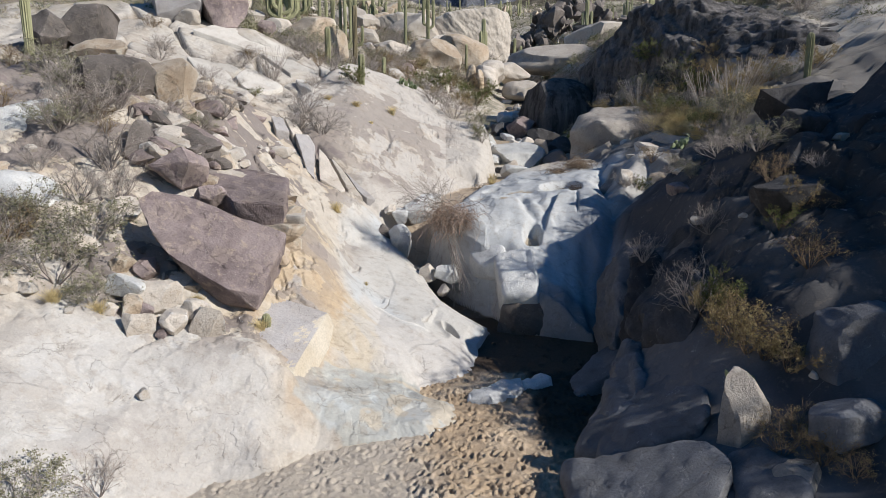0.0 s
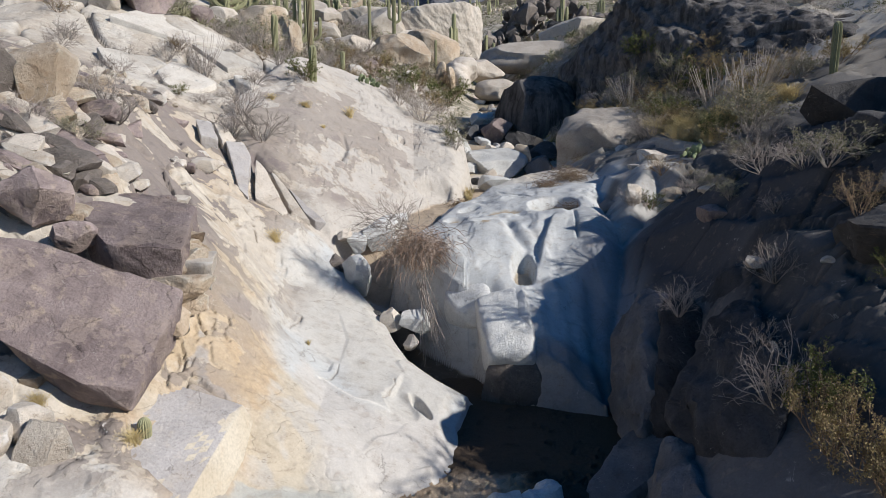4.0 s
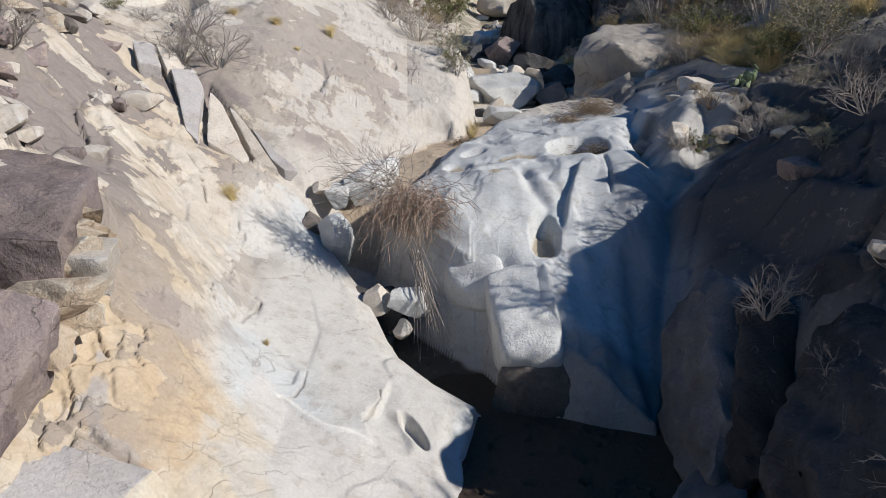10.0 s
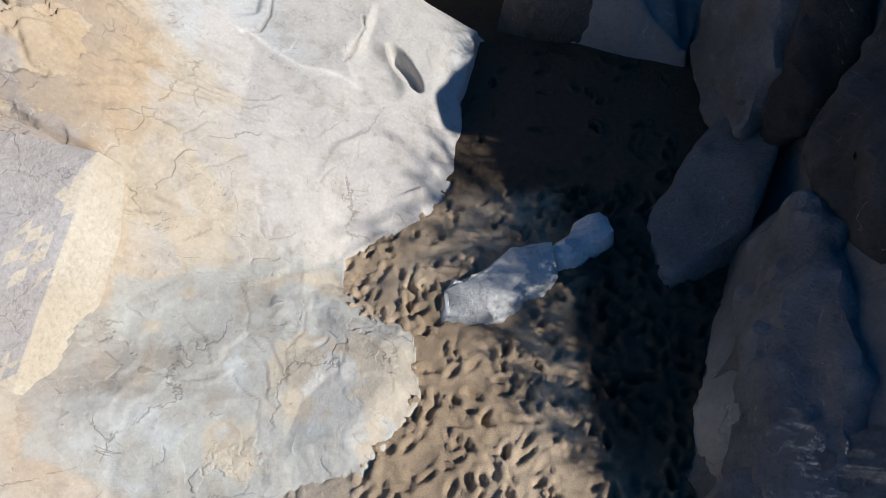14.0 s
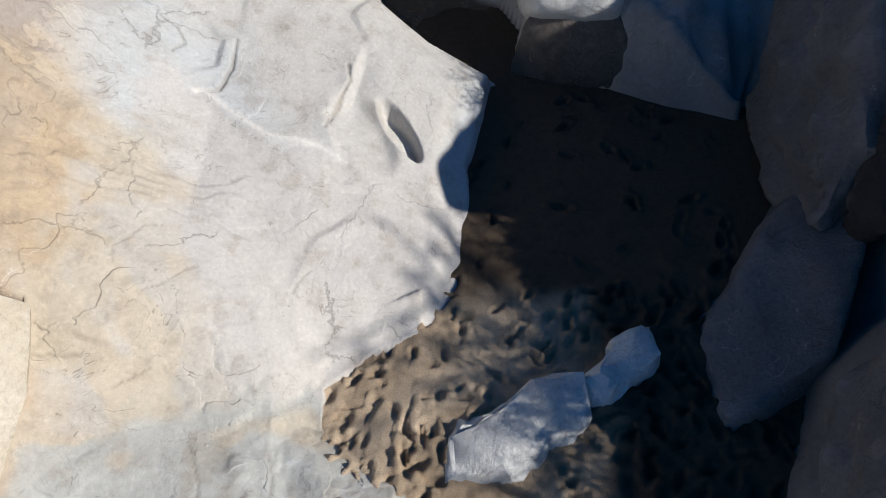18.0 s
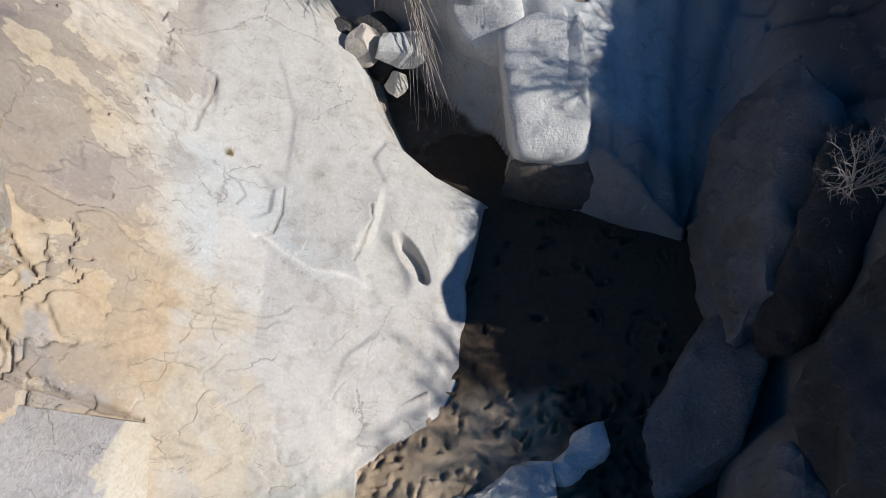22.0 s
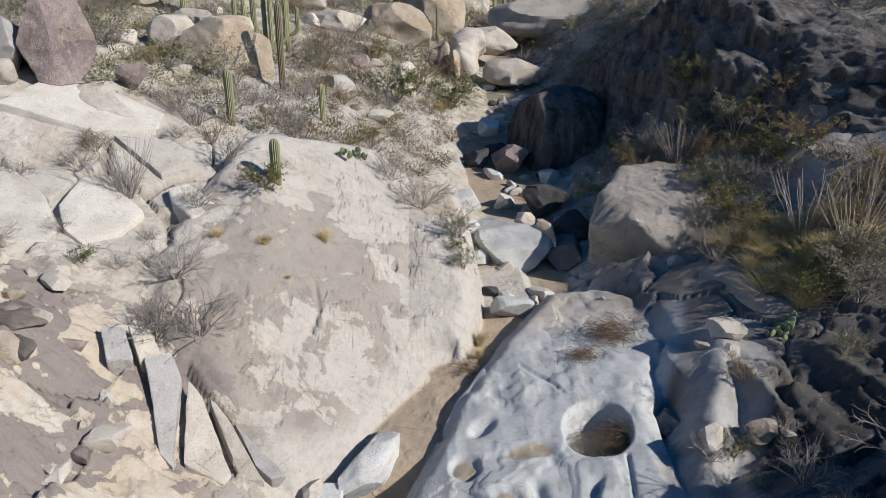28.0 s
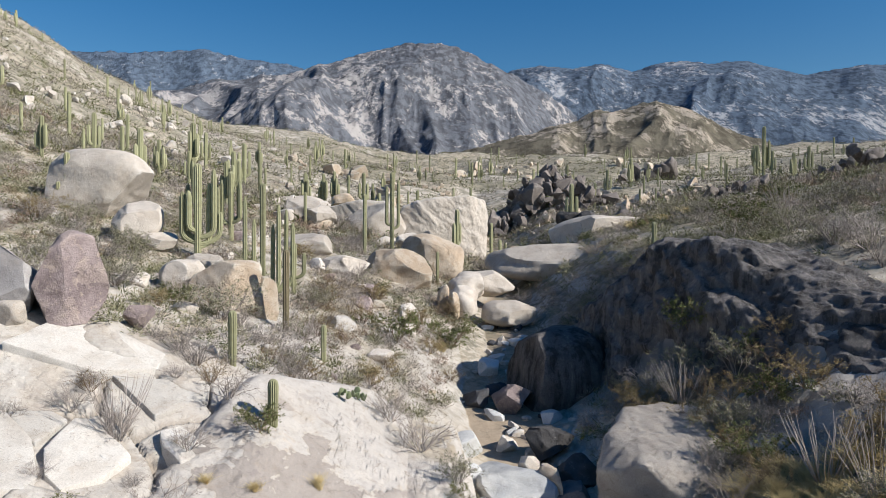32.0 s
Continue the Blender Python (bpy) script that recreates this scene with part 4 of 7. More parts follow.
for cx, cy, rx, ry, turn in ((4.66, 36.15, 0.42, 0.95, -8), (2.2, 41.5, 0.5, 0.6, 0), (4.6, 42.0, 0.9, 0.42, 8), (3.4, 39.5, 0.35, 0.42, 0), (7.2, 42.9, 1.05, 1.4, -20)):
    lay(smooth(1.05, 0.8, bowl(X, Y, cx, cy, rx, ry, turn) + 0.15 * wob2) * 0.9, (0.40, 0.33, 0.24))
# foot of the fall: its shadow painted as darker rock
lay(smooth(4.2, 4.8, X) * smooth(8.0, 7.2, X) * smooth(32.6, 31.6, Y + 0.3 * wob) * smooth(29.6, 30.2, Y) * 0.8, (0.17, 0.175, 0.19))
layer = me.color_attributes.new("mineral_and_shade", "FLOAT_COLOR", "POINT")
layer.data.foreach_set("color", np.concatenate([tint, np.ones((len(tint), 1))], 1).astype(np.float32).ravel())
crust = np.maximum(np.maximum(smooth(-3.6, -5.0, X + 0.6 * wob) * smooth(20, 23, Y) * smooth(49, 43, Y) * (0.45 + 0.55 * smooth(-5, -7.5, X)), 0.62 * smooth(-0.4, -1.6, dd) * smooth(2.5, -1.5, X) * smooth(60, 54, Y)), 0.2 * plates_tint)
crust = np.maximum(crust, 0.2 * smooth(-3, -5, X) * smooth(22, 19, Y))
hold = 0.35 + 0.5 * zone([(-13, 42), (-10.6, 40.2), (-8.9, 35.4), (-6.4, 31.6), (-5.9, 29.8), (-8.2, 29.4), (-10.9, 36.5), (-13.5, 40)], 0.5, 0.7) - 0.25 * zone([(-9.8, 39.2), (-6.2, 40), (-5.6, 36.4), (-6.2, 33.2), (-8.2, 34.6)], 0.5, 0.6)
hold = hold + 0.38 * zone([(-9, 44.4), (-8, 49), (-5, 54), (0.2, 53.4), (-1.8, 49.4), (-2.6, 47.4), (-4.2, 47.2), (-4.3, 45), (-6.2, 44)], 0.6, 0.6)
me.attributes.new("hold", "FLOAT", "POINT").data.foreach_set("value", hold.astype(np.float32))
flakes = smooth(64, 56, Y) * smooth(9, 6, X) * (1 - 0.85 * smooth(0.5, -0.3, dt)) * (1 - 0.75 * smooth(0.4, -0.3, dl)) * (1 - 0.5 * smooth(0.5, -0.5, dd))
me.attributes.new("flakes", "FLOAT", "POINT").data.foreach_set("value", flakes.astype(np.float32))
me.attributes.new("crust", "FLOAT", "POINT").data.foreach_set("value", crust.astype(np.float32))
me.attributes.new("brush", "FLOAT", "POINT").data.foreach_set("value", (smooth(58, 100, np.hypot(X, Y)) * smooth(1.9, 1.2, slope)).astype(np.float32))
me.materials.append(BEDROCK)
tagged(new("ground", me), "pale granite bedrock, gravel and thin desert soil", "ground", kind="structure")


def gz(x, y):
    """Height of the ground at one place."""
    x, y = np.array([float(x)]), np.array([float(y)])
    return float(max(ground(x, y)[0], bed(x, y)[0]))


# the sand floor, trodden all over
STEP = 0.05
sx, sy = np.arange(-9.2, 8.6, STEP), np.arange(13, 35.2, STEP)
SX, SY = np.meshgrid(sx, sy)
SZ = -0.32 + 0.05 * fbm(SX * 0.5, SY * 0.5, 3, 91) + 0.035 * fbm(SX * 2.3, SY * 2.3, 5, 92) * smooth(29, 26, SY)
rng = np.random.default_rng(4)
for k in range(2900):
    cx, cy = rng.uniform(-9, 6.5), rng.uniform(13.4, 26.8 if k % 6 else 31.5)
    a = rng.normal(1.2, 0.9)
    i, j = int((cx - sx[0]) / STEP), int((cy - sy[0]) / STEP)
    w = (slice(max(j - 10, 0), j + 11), slice(max(i - 10, 0), i + 11))
    u = (SX[w] - cx) * math.cos(a) + (SY[w] - cy) * math.sin(a)
    v = (SY[w] - cy) * math.cos(a) - (SX[w] - cx) * math.sin(a)
    r = np.hypot(u / rng.uniform(0.12, 0.19), v / rng.uniform(0.055, 0.085))
    deep = rng.uniform(0.03, 0.11) * (0.45 if cx < -1 and cy < 22 else 1)
    SZ[w] += deep * (-smooth(1.15, 0.5, r) + 0.45 * np.exp(-((r - 1.45) / 0.35) ** 2))
ms = grid_mesh("sand_bed", SX.ravel(), SY.ravel(), SZ.ravel(), len(sx), len(sy))
# damp of the pool, plus the bank's shade painted over the right side
damp_shade = np.maximum(smooth(26.2, 27.2, SY + 0.35 * fbm(SX, SY, 3, 94)), smooth(2.6, 3.6, SX + 0.4 * fbm(SX * 0.8, SY * 0.8, 3, 95)) * smooth(18, 22, SY))
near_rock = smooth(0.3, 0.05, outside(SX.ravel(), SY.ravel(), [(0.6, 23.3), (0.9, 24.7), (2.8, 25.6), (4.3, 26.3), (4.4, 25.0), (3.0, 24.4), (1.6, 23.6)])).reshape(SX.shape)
damp_shade = np.maximum(damp_shade, 0.25 * near_rock)
ms.attributes.new("wet_shade", "FLOAT", "POINT").data.foreach_set("value", damp_shade.astype(np.float32).ravel())
bleached = 0.9 * smooth(0.2, -1.6, SX + 0.5 * fbm(SX * 0.7, SY * 0.7, 3, 93) + 0.12 * (SY - 19)) * smooth(24, 21.5, SY)
ms.attributes.new("bleached", "FLOAT", "POINT").data.foreach_set("value", bleached.astype(np.float32).ravel())
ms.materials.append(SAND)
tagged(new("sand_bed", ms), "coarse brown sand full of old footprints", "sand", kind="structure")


# ---- mountains (direction in degrees from straight ahead, and height in degrees) ----
def range_of_hills(name, label, dist, depth, prof, seed, mat, n=520, k=130, rugged=0.02):
    az = np.radians(np.linspace(prof[0][0], prof[-1][0], n))
    A, V = np.meshgrid(az, np.linspace(0, 1.25, k))
    top = np.interp(np.degrees(A), [p[0] for p in prof], [p[1] for p in prof])
    R = dist - depth + depth * V
    x, y = R * np.sin(A), 21 + R * np.cos(A)
    f = 3.6 / dist
    u = A * dist + 60 * vnoise(x * f * 1.3, y * f * 1.3, seed + 3)
    ridge, amp, g = 0, 1.0, f
    for j in range(6):
        ridge = ridge + amp * (0.7 - 1.6 * np.abs(vnoise(u * g + 0.3 * j, R * g * 0.4 + 2.1 * j, seed + 11 * j)))
        amp, g = amp * 0.45, g * 2.07
        u = u + 0.12 / g * vnoise(x * g, y * g, seed + 70 + j)
    up = np.where(V <= 1, V ** 1.15, 1 - (V - 1) * 1.4)
    h = 20.5 + dist * np.tan(np.radians(top)) * up + dist * rugged * ridge * np.clip(V * (1.02 - V) * 4, -0.15, 1)
    h = h + smooth(0.86, 1.0, V) * dist * 0.0042 * fbm(x * f * 5, y * f * 2, 6, seed + 4, 0.62)
    mm = grid_mesh(name, x.ravel(), y.ravel(), h.ravel(), n, k)
    mm.materials.append(mat)
    return tagged(new(name, mm), label, "mountain", kind="structure")


range_of_hills("mountain_left", "far grey mountain range with pale rock faces, blue haze in its colour", 3000, 1500,
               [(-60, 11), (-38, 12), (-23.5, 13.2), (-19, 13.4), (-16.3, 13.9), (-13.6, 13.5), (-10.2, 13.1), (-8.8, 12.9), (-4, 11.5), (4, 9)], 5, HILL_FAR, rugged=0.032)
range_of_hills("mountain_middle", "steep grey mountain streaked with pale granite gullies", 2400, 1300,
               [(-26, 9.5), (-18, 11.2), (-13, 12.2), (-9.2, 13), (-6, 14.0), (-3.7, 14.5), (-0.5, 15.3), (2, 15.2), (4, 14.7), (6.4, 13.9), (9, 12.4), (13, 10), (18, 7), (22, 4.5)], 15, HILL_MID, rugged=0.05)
range_of_hills("mountain_right", "far dark wooded mountain range, blue haze in its colour", 3000, 1500,
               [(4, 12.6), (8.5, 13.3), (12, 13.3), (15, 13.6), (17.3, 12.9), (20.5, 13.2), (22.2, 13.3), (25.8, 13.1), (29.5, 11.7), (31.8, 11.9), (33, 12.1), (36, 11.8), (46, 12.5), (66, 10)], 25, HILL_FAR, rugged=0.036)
range_of_hills("foothill", "low tan foothill dotted with scrub", 900, 420,
               [(0, 6.2), (5.5, 7.4), (7.7, 7.9), (10.4, 8.6), (13.2, 9.1), (14.5, 10.1), (16.8, 10.2), (19.2, 10.6), (21.7, 9.6), (24.6, 8.0), (28, 7.0), (34, 6.4), (46, 6), (60, 6)], 35, HILL_NEAR, rugged=0.035)

# ---- making things ----


def mesh_from(name, verts, faces, mat, soft=True):
    me = bpy.data.meshes.new(name)
    me.from_pydata([tuple(v) for v in verts], [], [tuple(f) for f in faces])
    me.polygons.foreach_set("use_smooth", np.full(len(me.polygons), soft))
    me.materials.append(mat)
    return me


def part(name, me, parent, label=""):
    ob = new(name, me)
    ob.parent = parent
    return tagged(ob, label) if label else ob


BALLS = {}


def ball(sub):
    if sub not in BALLS:
        bm = bmesh.new()
        bmesh.ops.create_icosphere(bm, subdivisions=sub, radius=1)
        BALLS[sub] = (np.array([v.co for v in bm.verts]), [[v.index for v in f.verts] for f in bm.faces])
        bm.free()
    return BALLS[sub]


def noise3(p, f, seed):
    return vnoise(p[:, 0] * f + p[:, 2] * f * 0.83, p[:, 1] * f - p[:, 2] * f * 0.57, seed) + 0.5 * vnoise(p[:, 2] * f * 1.9 + 3, (p[:, 0] + p[:, 1]) * f * 1.3, seed + 1)


def rock_mesh(name, h, seed, mat, cuts=10, hard=0.72, sub=4, rough=0.05):
    """A boulder of half sizes h: a ball cut by planes, worn and pitted."""
    v, f = ball(sub)
    v = v.copy()
    r = np.random.default_rng(seed)
    v = np.sign(v) * np.abs(v) ** 0.72
    v = v * (1 + 0.16 * noise3(v, 0.9, seed + 3))[:, None]
    for k in range(cuts):
        n = r.normal(size=3)
        n /= np.linalg.norm(n)
        over = v @ n - hard * r.uniform(0.66, 1.1)
        v -= np.maximum(over, 0)[:, None] * n
    v = v - (v.max(0) + v.min(0)) / 2
    v = v / v.max(0) * np.array(h)
    s = float(np.mean(h))
    d = rough * s * (noise3(v, 1.3 / s, seed) + 0.6 * noise3(v, 3.1 / s, seed + 7) + 0.35 * noise3(v, 7.5 / s, seed + 13))
    v = v + d[:, None] * v / np.linalg.norm(v, axis=1)[:, None]
    me = mesh_from(name, v, f, mat)
    me.set_sharp_from_angle(angle=radians(24))
    return me


def rock(name, label, x, y, z, h, seed, mat, turn=(0, 0, 0), cuts=10, hard=0.72, sub=4, rough=0.05, group="", category="boulder"):
    """Half sizes h, centre at z; z None: sunk a third into the ground."""
    if z is None:
        z = gz(x, y) + h[2] * 0.45
    ob = new(name, rock_mesh(name, h, seed, mat, cuts, hard, sub, rough))
    ob.matrix_world = pose(x, y, z, *turn)
    return tagged(ob, label, category, group)


def hull_rock(name, label, corners, seed, mat, wear=0.12, rough=0.05, category="boulder", soften=0, broken=None, grain=1.0):
    """An angular block with the corners given, its edges worn."""
    bm = bmesh.new()
    for c in corners:
        bm.verts.new(c)
    out = bmesh.ops.convex_hull(bm, input=bm.verts)
    bmesh.ops.delete(bm, geom=[g for g in out["geom_interior"] if isinstance(g, bmesh.types.BMVert)], context="VERTS")
    bmesh.ops.dissolve_limit(bm, angle_limit=radians(6), verts=bm.verts, edges=bm.edges)
    if not soften:
        bmesh.ops.bevel(bm, geom=list(bm.edges), offset=wear, segments=2, profile=0.6, affect="EDGES")
    bmesh.ops.triangulate(bm, faces=bm.faces)
    for k in range(7):
        long = [e for e in bm.edges if e.calc_length() > 0.32]
        if not long:
            break
        bmesh.ops.subdivide_edges(bm, edges=long, cuts=1)
        bmesh.ops.triangulate(bm, faces=bm.faces)
    for k in range(soften):
        bmesh.ops.smooth_vert(bm, verts=bm.verts, factor=0.5, use_axis_x=True, use_axis_y=True, use_axis_z=True)
    bm.normal_update()
    p = np.array([v.co for v in bm.verts])
    d = rough * (noise3(p, 0.8 * grain, seed) + 0.5 * noise3(p, 2.1 * grain, seed + 3) + 0.3 * noise3(p, 5.0 * grain, seed + 5))
    for v, k in zip(bm.verts, d):
        v.co += v.normal * k
    base = Vector(p.mean(0))
    bmesh.ops.translate(bm, verts=bm.verts, vec=-base)
    me = bpy.data.meshes.new(name)
    bm.to_mesh(me)
    bm.free()
    me.polygons.foreach_set("use_smooth", np.ones(len(me.polygons), bool))
    me.set_sharp_from_angle(angle=radians(40))
    me.materials.append(mat)
    if broken:
        me.materials.append(broken)
        me.polygons.foreach_set("material_index", [int(p.normal.z < 0.86) for p in me.polygons])
    ob = new(name, me)
    ob.location = base
    return tagged(ob, label, category)


def tubes(lines, sides=3):
    """Thin tapered stems: each line is points, radius at its root, radius at its tip."""
    verts, faces = [], []
    ring = [(math.cos(2 * math.pi * k / sides), math.sin(2 * math.pi * k / sides)) for k in range(sides)]
    for pts, r0, r1 in lines:
        pts = np.asarray(pts, float)
        n = len(pts)
        axis_way = pts[-1] - pts[0]
        u = np.cross(axis_way, (0.31, 0.77, 0.55))
        u /= np.linalg.norm(u) + 1e-9
        w = np.cross(axis_way, u)
        w /= np.linalg.norm(w) + 1e-9
        b = len(verts)
        for k in range(n):
            r = r0 + (r1 - r0) * k / (n - 1)
            for c, s in ring:
                verts.append(pts[k] + r * (c * u + s * w))
        for k in range(n - 1):
            for j in range(sides):
                j2 = (j + 1) % sides
                faces.append((b + k * sides + j, b + k * sides + j2, b + (k + 1) * sides + j2, b + (k + 1) * sides + j))
    return verts, faces


def grow(r, root, way, length, radius, depth, out, wander=0.35, kids=4, lift=0.15, n=4):
    pts = [np.array(root, float)]
    way = np.array(way, float)
    n = n if depth else 3
    for k in range(n - 1):
        way = way + r.normal(0, wander / n * 1.5, 3) + (0, 0, lift / n)
        way /= np.linalg.norm(way)
        pts.append(pts[-1] + way * length / (n - 1))
    out.append((pts, radius, radius * 0.5))
    if depth:
        for k in range(kids):
            i = r.uniform(0.35, 1.0) * (n - 1)
            a = pts[int(i)] + (pts[min(int(i) + 1, n - 1)] - pts[int(i)]) * (i - int(i))
            grow(r, a, way + r.normal(0, 0.55, 3), length * r.uniform(0.45, 0.7), radius * 0.55, depth - 1, out, wander, kids, lift, n)


def leaves(r, pts, count, size, spread):
    """Small folded leaves scattered round points."""
    at = np.asarray(pts)[r.integers(0, len(pts), count)] + r.normal(0, spread, (count, 3))
    a = r.normal(size=(count, 3))
    a /= np.linalg.norm(a, axis=1)[:, None]
    b = np.cross(a, r.normal(size=(count, 3)))
    b /= np.linalg.norm(b, axis=1)[:, None]
    s = size * r.uniform(0.6, 1.4, (count, 1))
    v = np.stack([at - a * s, at + b * s * 0.45, at + a * s, at - b * s * 0.45], 1).reshape(-1, 3)
    f = [(4 * k, 4 * k + 1, 4 * k + 2, 4 * k + 3) for k in range(count)]
    return v, f


KINDS = {
    # stems, spread, kids, leaves, leaf size, stem stuff, leaf stuff, label
    "bare_shrub": (16, 0.8, 3, 0, 0, TWIG, None, "leafless grey shrub of fine tangled twigs"),
    "dusty_shrub": (13, 0.75, 3, 2600, 0.019, TWIG, LEAF_DULL, "dusty grey-green desert shrub with sparse leaves"),
    "green_shrub": (10, 0.6, 3, 3200, 0.022, TWIG_BROWN, LEAF, "olive green leafy desert shrub"),
    "gold_shrub": (12, 0.75, 3, 2400, 0.018, TWIG_BROWN, LEAF_GOLD, "dry golden shrub with faded leaves"),
    "brown_shrub": (14, 0.8, 3, 900, 0.016, TWIG_BROWN, LEAF_GOLD, "brown dry shrub, nearly leafless"),
}
FIRST = {}


def build_shrub(kind, variant):
    stems, spread, kids, nl, size, mat, leaf, label = KINDS[kind]
    r = np.random.default_rng(sum(map(ord, kind)) + variant * 31)
    lines = []
    for k in range(stems):
        a = 2 * math.pi * (k + r.uniform(0, 0.8)) / stems
        tilt = spread * r.uniform(0.25, 1.25)
        grow(r, (0.04 * math.cos(a), 0.04 * math.sin(a), -0.05), (math.cos(a) * tilt, math.sin(a) * tilt, 1.0), r.uniform(0.42, 0.62), 0.0125, 3, lines, 0.5, kids, 0.1)
    top = max(p[2] for l in lines for p in l[0])
    lines = [([p / top for p in pts], a, b) for pts, a, b in lines]
    root = tagged(new("shrub"), label, "shrub", label)
    part("crown", mesh_from("crown", *tubes(lines), mat), root)
    if nl:
        tips = [p for pts, a, b in lines if a < 0.0045 for p in pts[1:]]
        part("foliage", mesh_from("foliage", *leaves(r, tips, nl, size, 0.02), leaf, False), root)
    return root


def plant(make, key, x, y, height, turn, wide=1.0, z=None):
    """Sets a plant; the first of a kind is built, the others copied from it."""
    m = pose(x, y, (gz(x, y) if z is None else z) - 0.03, 0, 0, turn) @ Matrix.Diagonal((height * wide, height * wide, height, 1))
    if key not in FIRST:
        FIRST[key] = make()
        FIRST[key].matrix_basis = m
        return FIRST[key]
    first = FIRST[key]
    keep = tuple(first.scale)
    first.scale = (1, 1, 1)
    ob = copy_thing(first, m)
    first.scale = keep
    return ob


def shrub(kind, x, y, height, wide=1.0, z=None):
    v = int(abs(x * 7 + y * 13)) % 3
    return plant(lambda: build_shrub(kind, v), (kind, v), x, y, height, (x * 57 + y * 91) % 360, wide, z)


def build_grass(v):
    r = np.random.default_rng(60 + v)
    lines = []
    for k in range(190):
        a, t = r.uniform(0, 6.28), abs(r.normal(0, 0.5))
        root = np.array([r.normal(0, 0.1), r.normal(0, 0.1), -0.05])
        way = np.array([math.cos(a) * t, math.sin(a) * t, 1])
        s = r.uniform(0.5, 1.05)
        lines.append(([root, root + way * 0.5 * s, root + way * 0.85 * s + (0.1 * math.cos(a), 0.1 * math.sin(a), -0.1)], 0.010, 0.003))
    return tagged(new("grass_tuft", mesh_from("grass_tuft", *tubes(lines), STRAW)), "tuft of dry straw-yellow grass on the rock", "grass", "dry grass tufts")


def grass(x, y, height, wide=1.0):
    v = int(abs(x * 5 + y * 3)) % 2
    return plant(lambda: build_grass(v), ("grass", v), x, y, height, (x * 97 + y * 31) % 360, wide)


def ribbed(path, radii, ribs, mat, name):
    """A ribbed cactus limb along a path, closed by a rounded tip."""
    path, n = np.asarray(path, float), ribs * 2
    ang = np.arange(n) * 2 * math.pi / n
    rib = 1 + 0.11 * np.where(np.arange(n) % 2 == 0, 1, -1)
    verts, faces = [], []
    for k in range(len(path)):
        way = path[min(k + 1, len(path) - 1)] - path[max(k - 1, 0)]
        way /= np.linalg.norm(way)
        u = np.cross(way, (0, 1, 0.02))
        u /= np.linalg.norm(u)
        w = np.cross(way, u)
        verts.extend(path[k] + radii[k] * rib[j] * (math.cos(ang[j]) * u + math.sin(ang[j]) * w) for j in range(n))
    for k in range(len(path) - 1):
        faces.extend((k * n + j, k * n + (j + 1) % n, (k + 1) * n + (j + 1) % n, (k + 1) * n + j) for j in range(n))
    verts.append(path[-1] + (path[-1] - path[-2]) * 0.25)
    faces.extend(((len(path) - 1) * n + j, (len(path) - 1) * n + (j + 1) % n, len(path) * n) for j in range(n))
    me = mesh_from(name, verts, faces, mat)
    me.set_sharp_from_angle(angle=radians(25))
    return me


def column(h, r):
    z = np.concatenate([np.linspace(-0.15, h - 1.6 * r, 7), h - r * np.array([1.1, 0.62, 0.3, 0.1, 0.0])])
    rad = np.concatenate([r * np.linspace(0.86, 1.0, 7), r * np.array([0.95, 0.82, 0.62, 0.36, 0.12])])
    return np.stack([np.zeros_like(z), np.zeros_like(z), z], 1), rad


def arm_path(z0, out, up, turn, r):
    """A limb that leaves the trunk, bends and rises."""
    c, s = math.cos(radians(turn)), math.sin(radians(turn))
    t = np.linspace(0, math.pi / 2, 6)
    d = np.concatenate([out * np.sin(t), [out] * 6])
    z = np.concatenate([z0 + out * 0.7 * (1 - np.cos(t)), z0 + out * 0.7 + up * np.array([0.4, 0.8, 0.9, 0.96, 0.99, 1.0])])
    rad = r * np.concatenate([np.linspace(0.75, 1, 6), [1.0, 0.97, 0.84, 0.6, 0.36, 0.12]])
    return np.stack([d * c, d * s, z], 1), rad


def build_cactus(h, r, arms, label, mat, ribs=13):
    root = tagged(new("columnar_cactus"), label, "cactus", "columnar cacti on the slopes")
    part("trunk", ribbed(*column(h, r), ribs, mat, "trunk"), root)
    for z0, out, up, turn in arms:
        part("arm", ribbed(*arm_path(z0, out, up, turn, r * 0.75), max(ribs - 3, 8), mat, "arm"), root)
    return root


def cactus(x, y, h, r, arms=(), label="tall ribbed green columnar cactus", mat=CACTUS, ribs=13):
    ob = build_cactus(h, r, arms, label, mat, ribs)
    ob.location = (x, y, gz(x, y))
    ob.rotation_euler[2] = radians((x * 41) % 40 - 20)
    return ob

# ---- boulders and blocks of the near banks ----
hull_rock("boulder", "large purple-brown slab-like boulder with a rusty underside",
          [(-10.75, 24.5, 7.02), (-10.41, 25.1, 7.27), (-9.26, 25.65, 6.95), (-8.31, 25.8, 6.45), (-7.2, 26.1, 5.95), (-5.94, 26.35, 5.43), (-6.2, 24.8, 4.45), (-6.35, 23.75, 3.75), (-7.39, 23.33, 4.06), (-9.38, 23.35, 5.3), (-10.12, 23.8, 6.1),
           (-6.5, 23.85, 3.1), (-7.9, 24.1, 3.3), (-6.2, 26.2, 4.0), (-9.4, 25.3, 4.6), (-10.1, 24.7, 5.4), (-8.2, 25.9, 4.2)],
          3, DARK, 0.09, 0.05, grain=1.4)
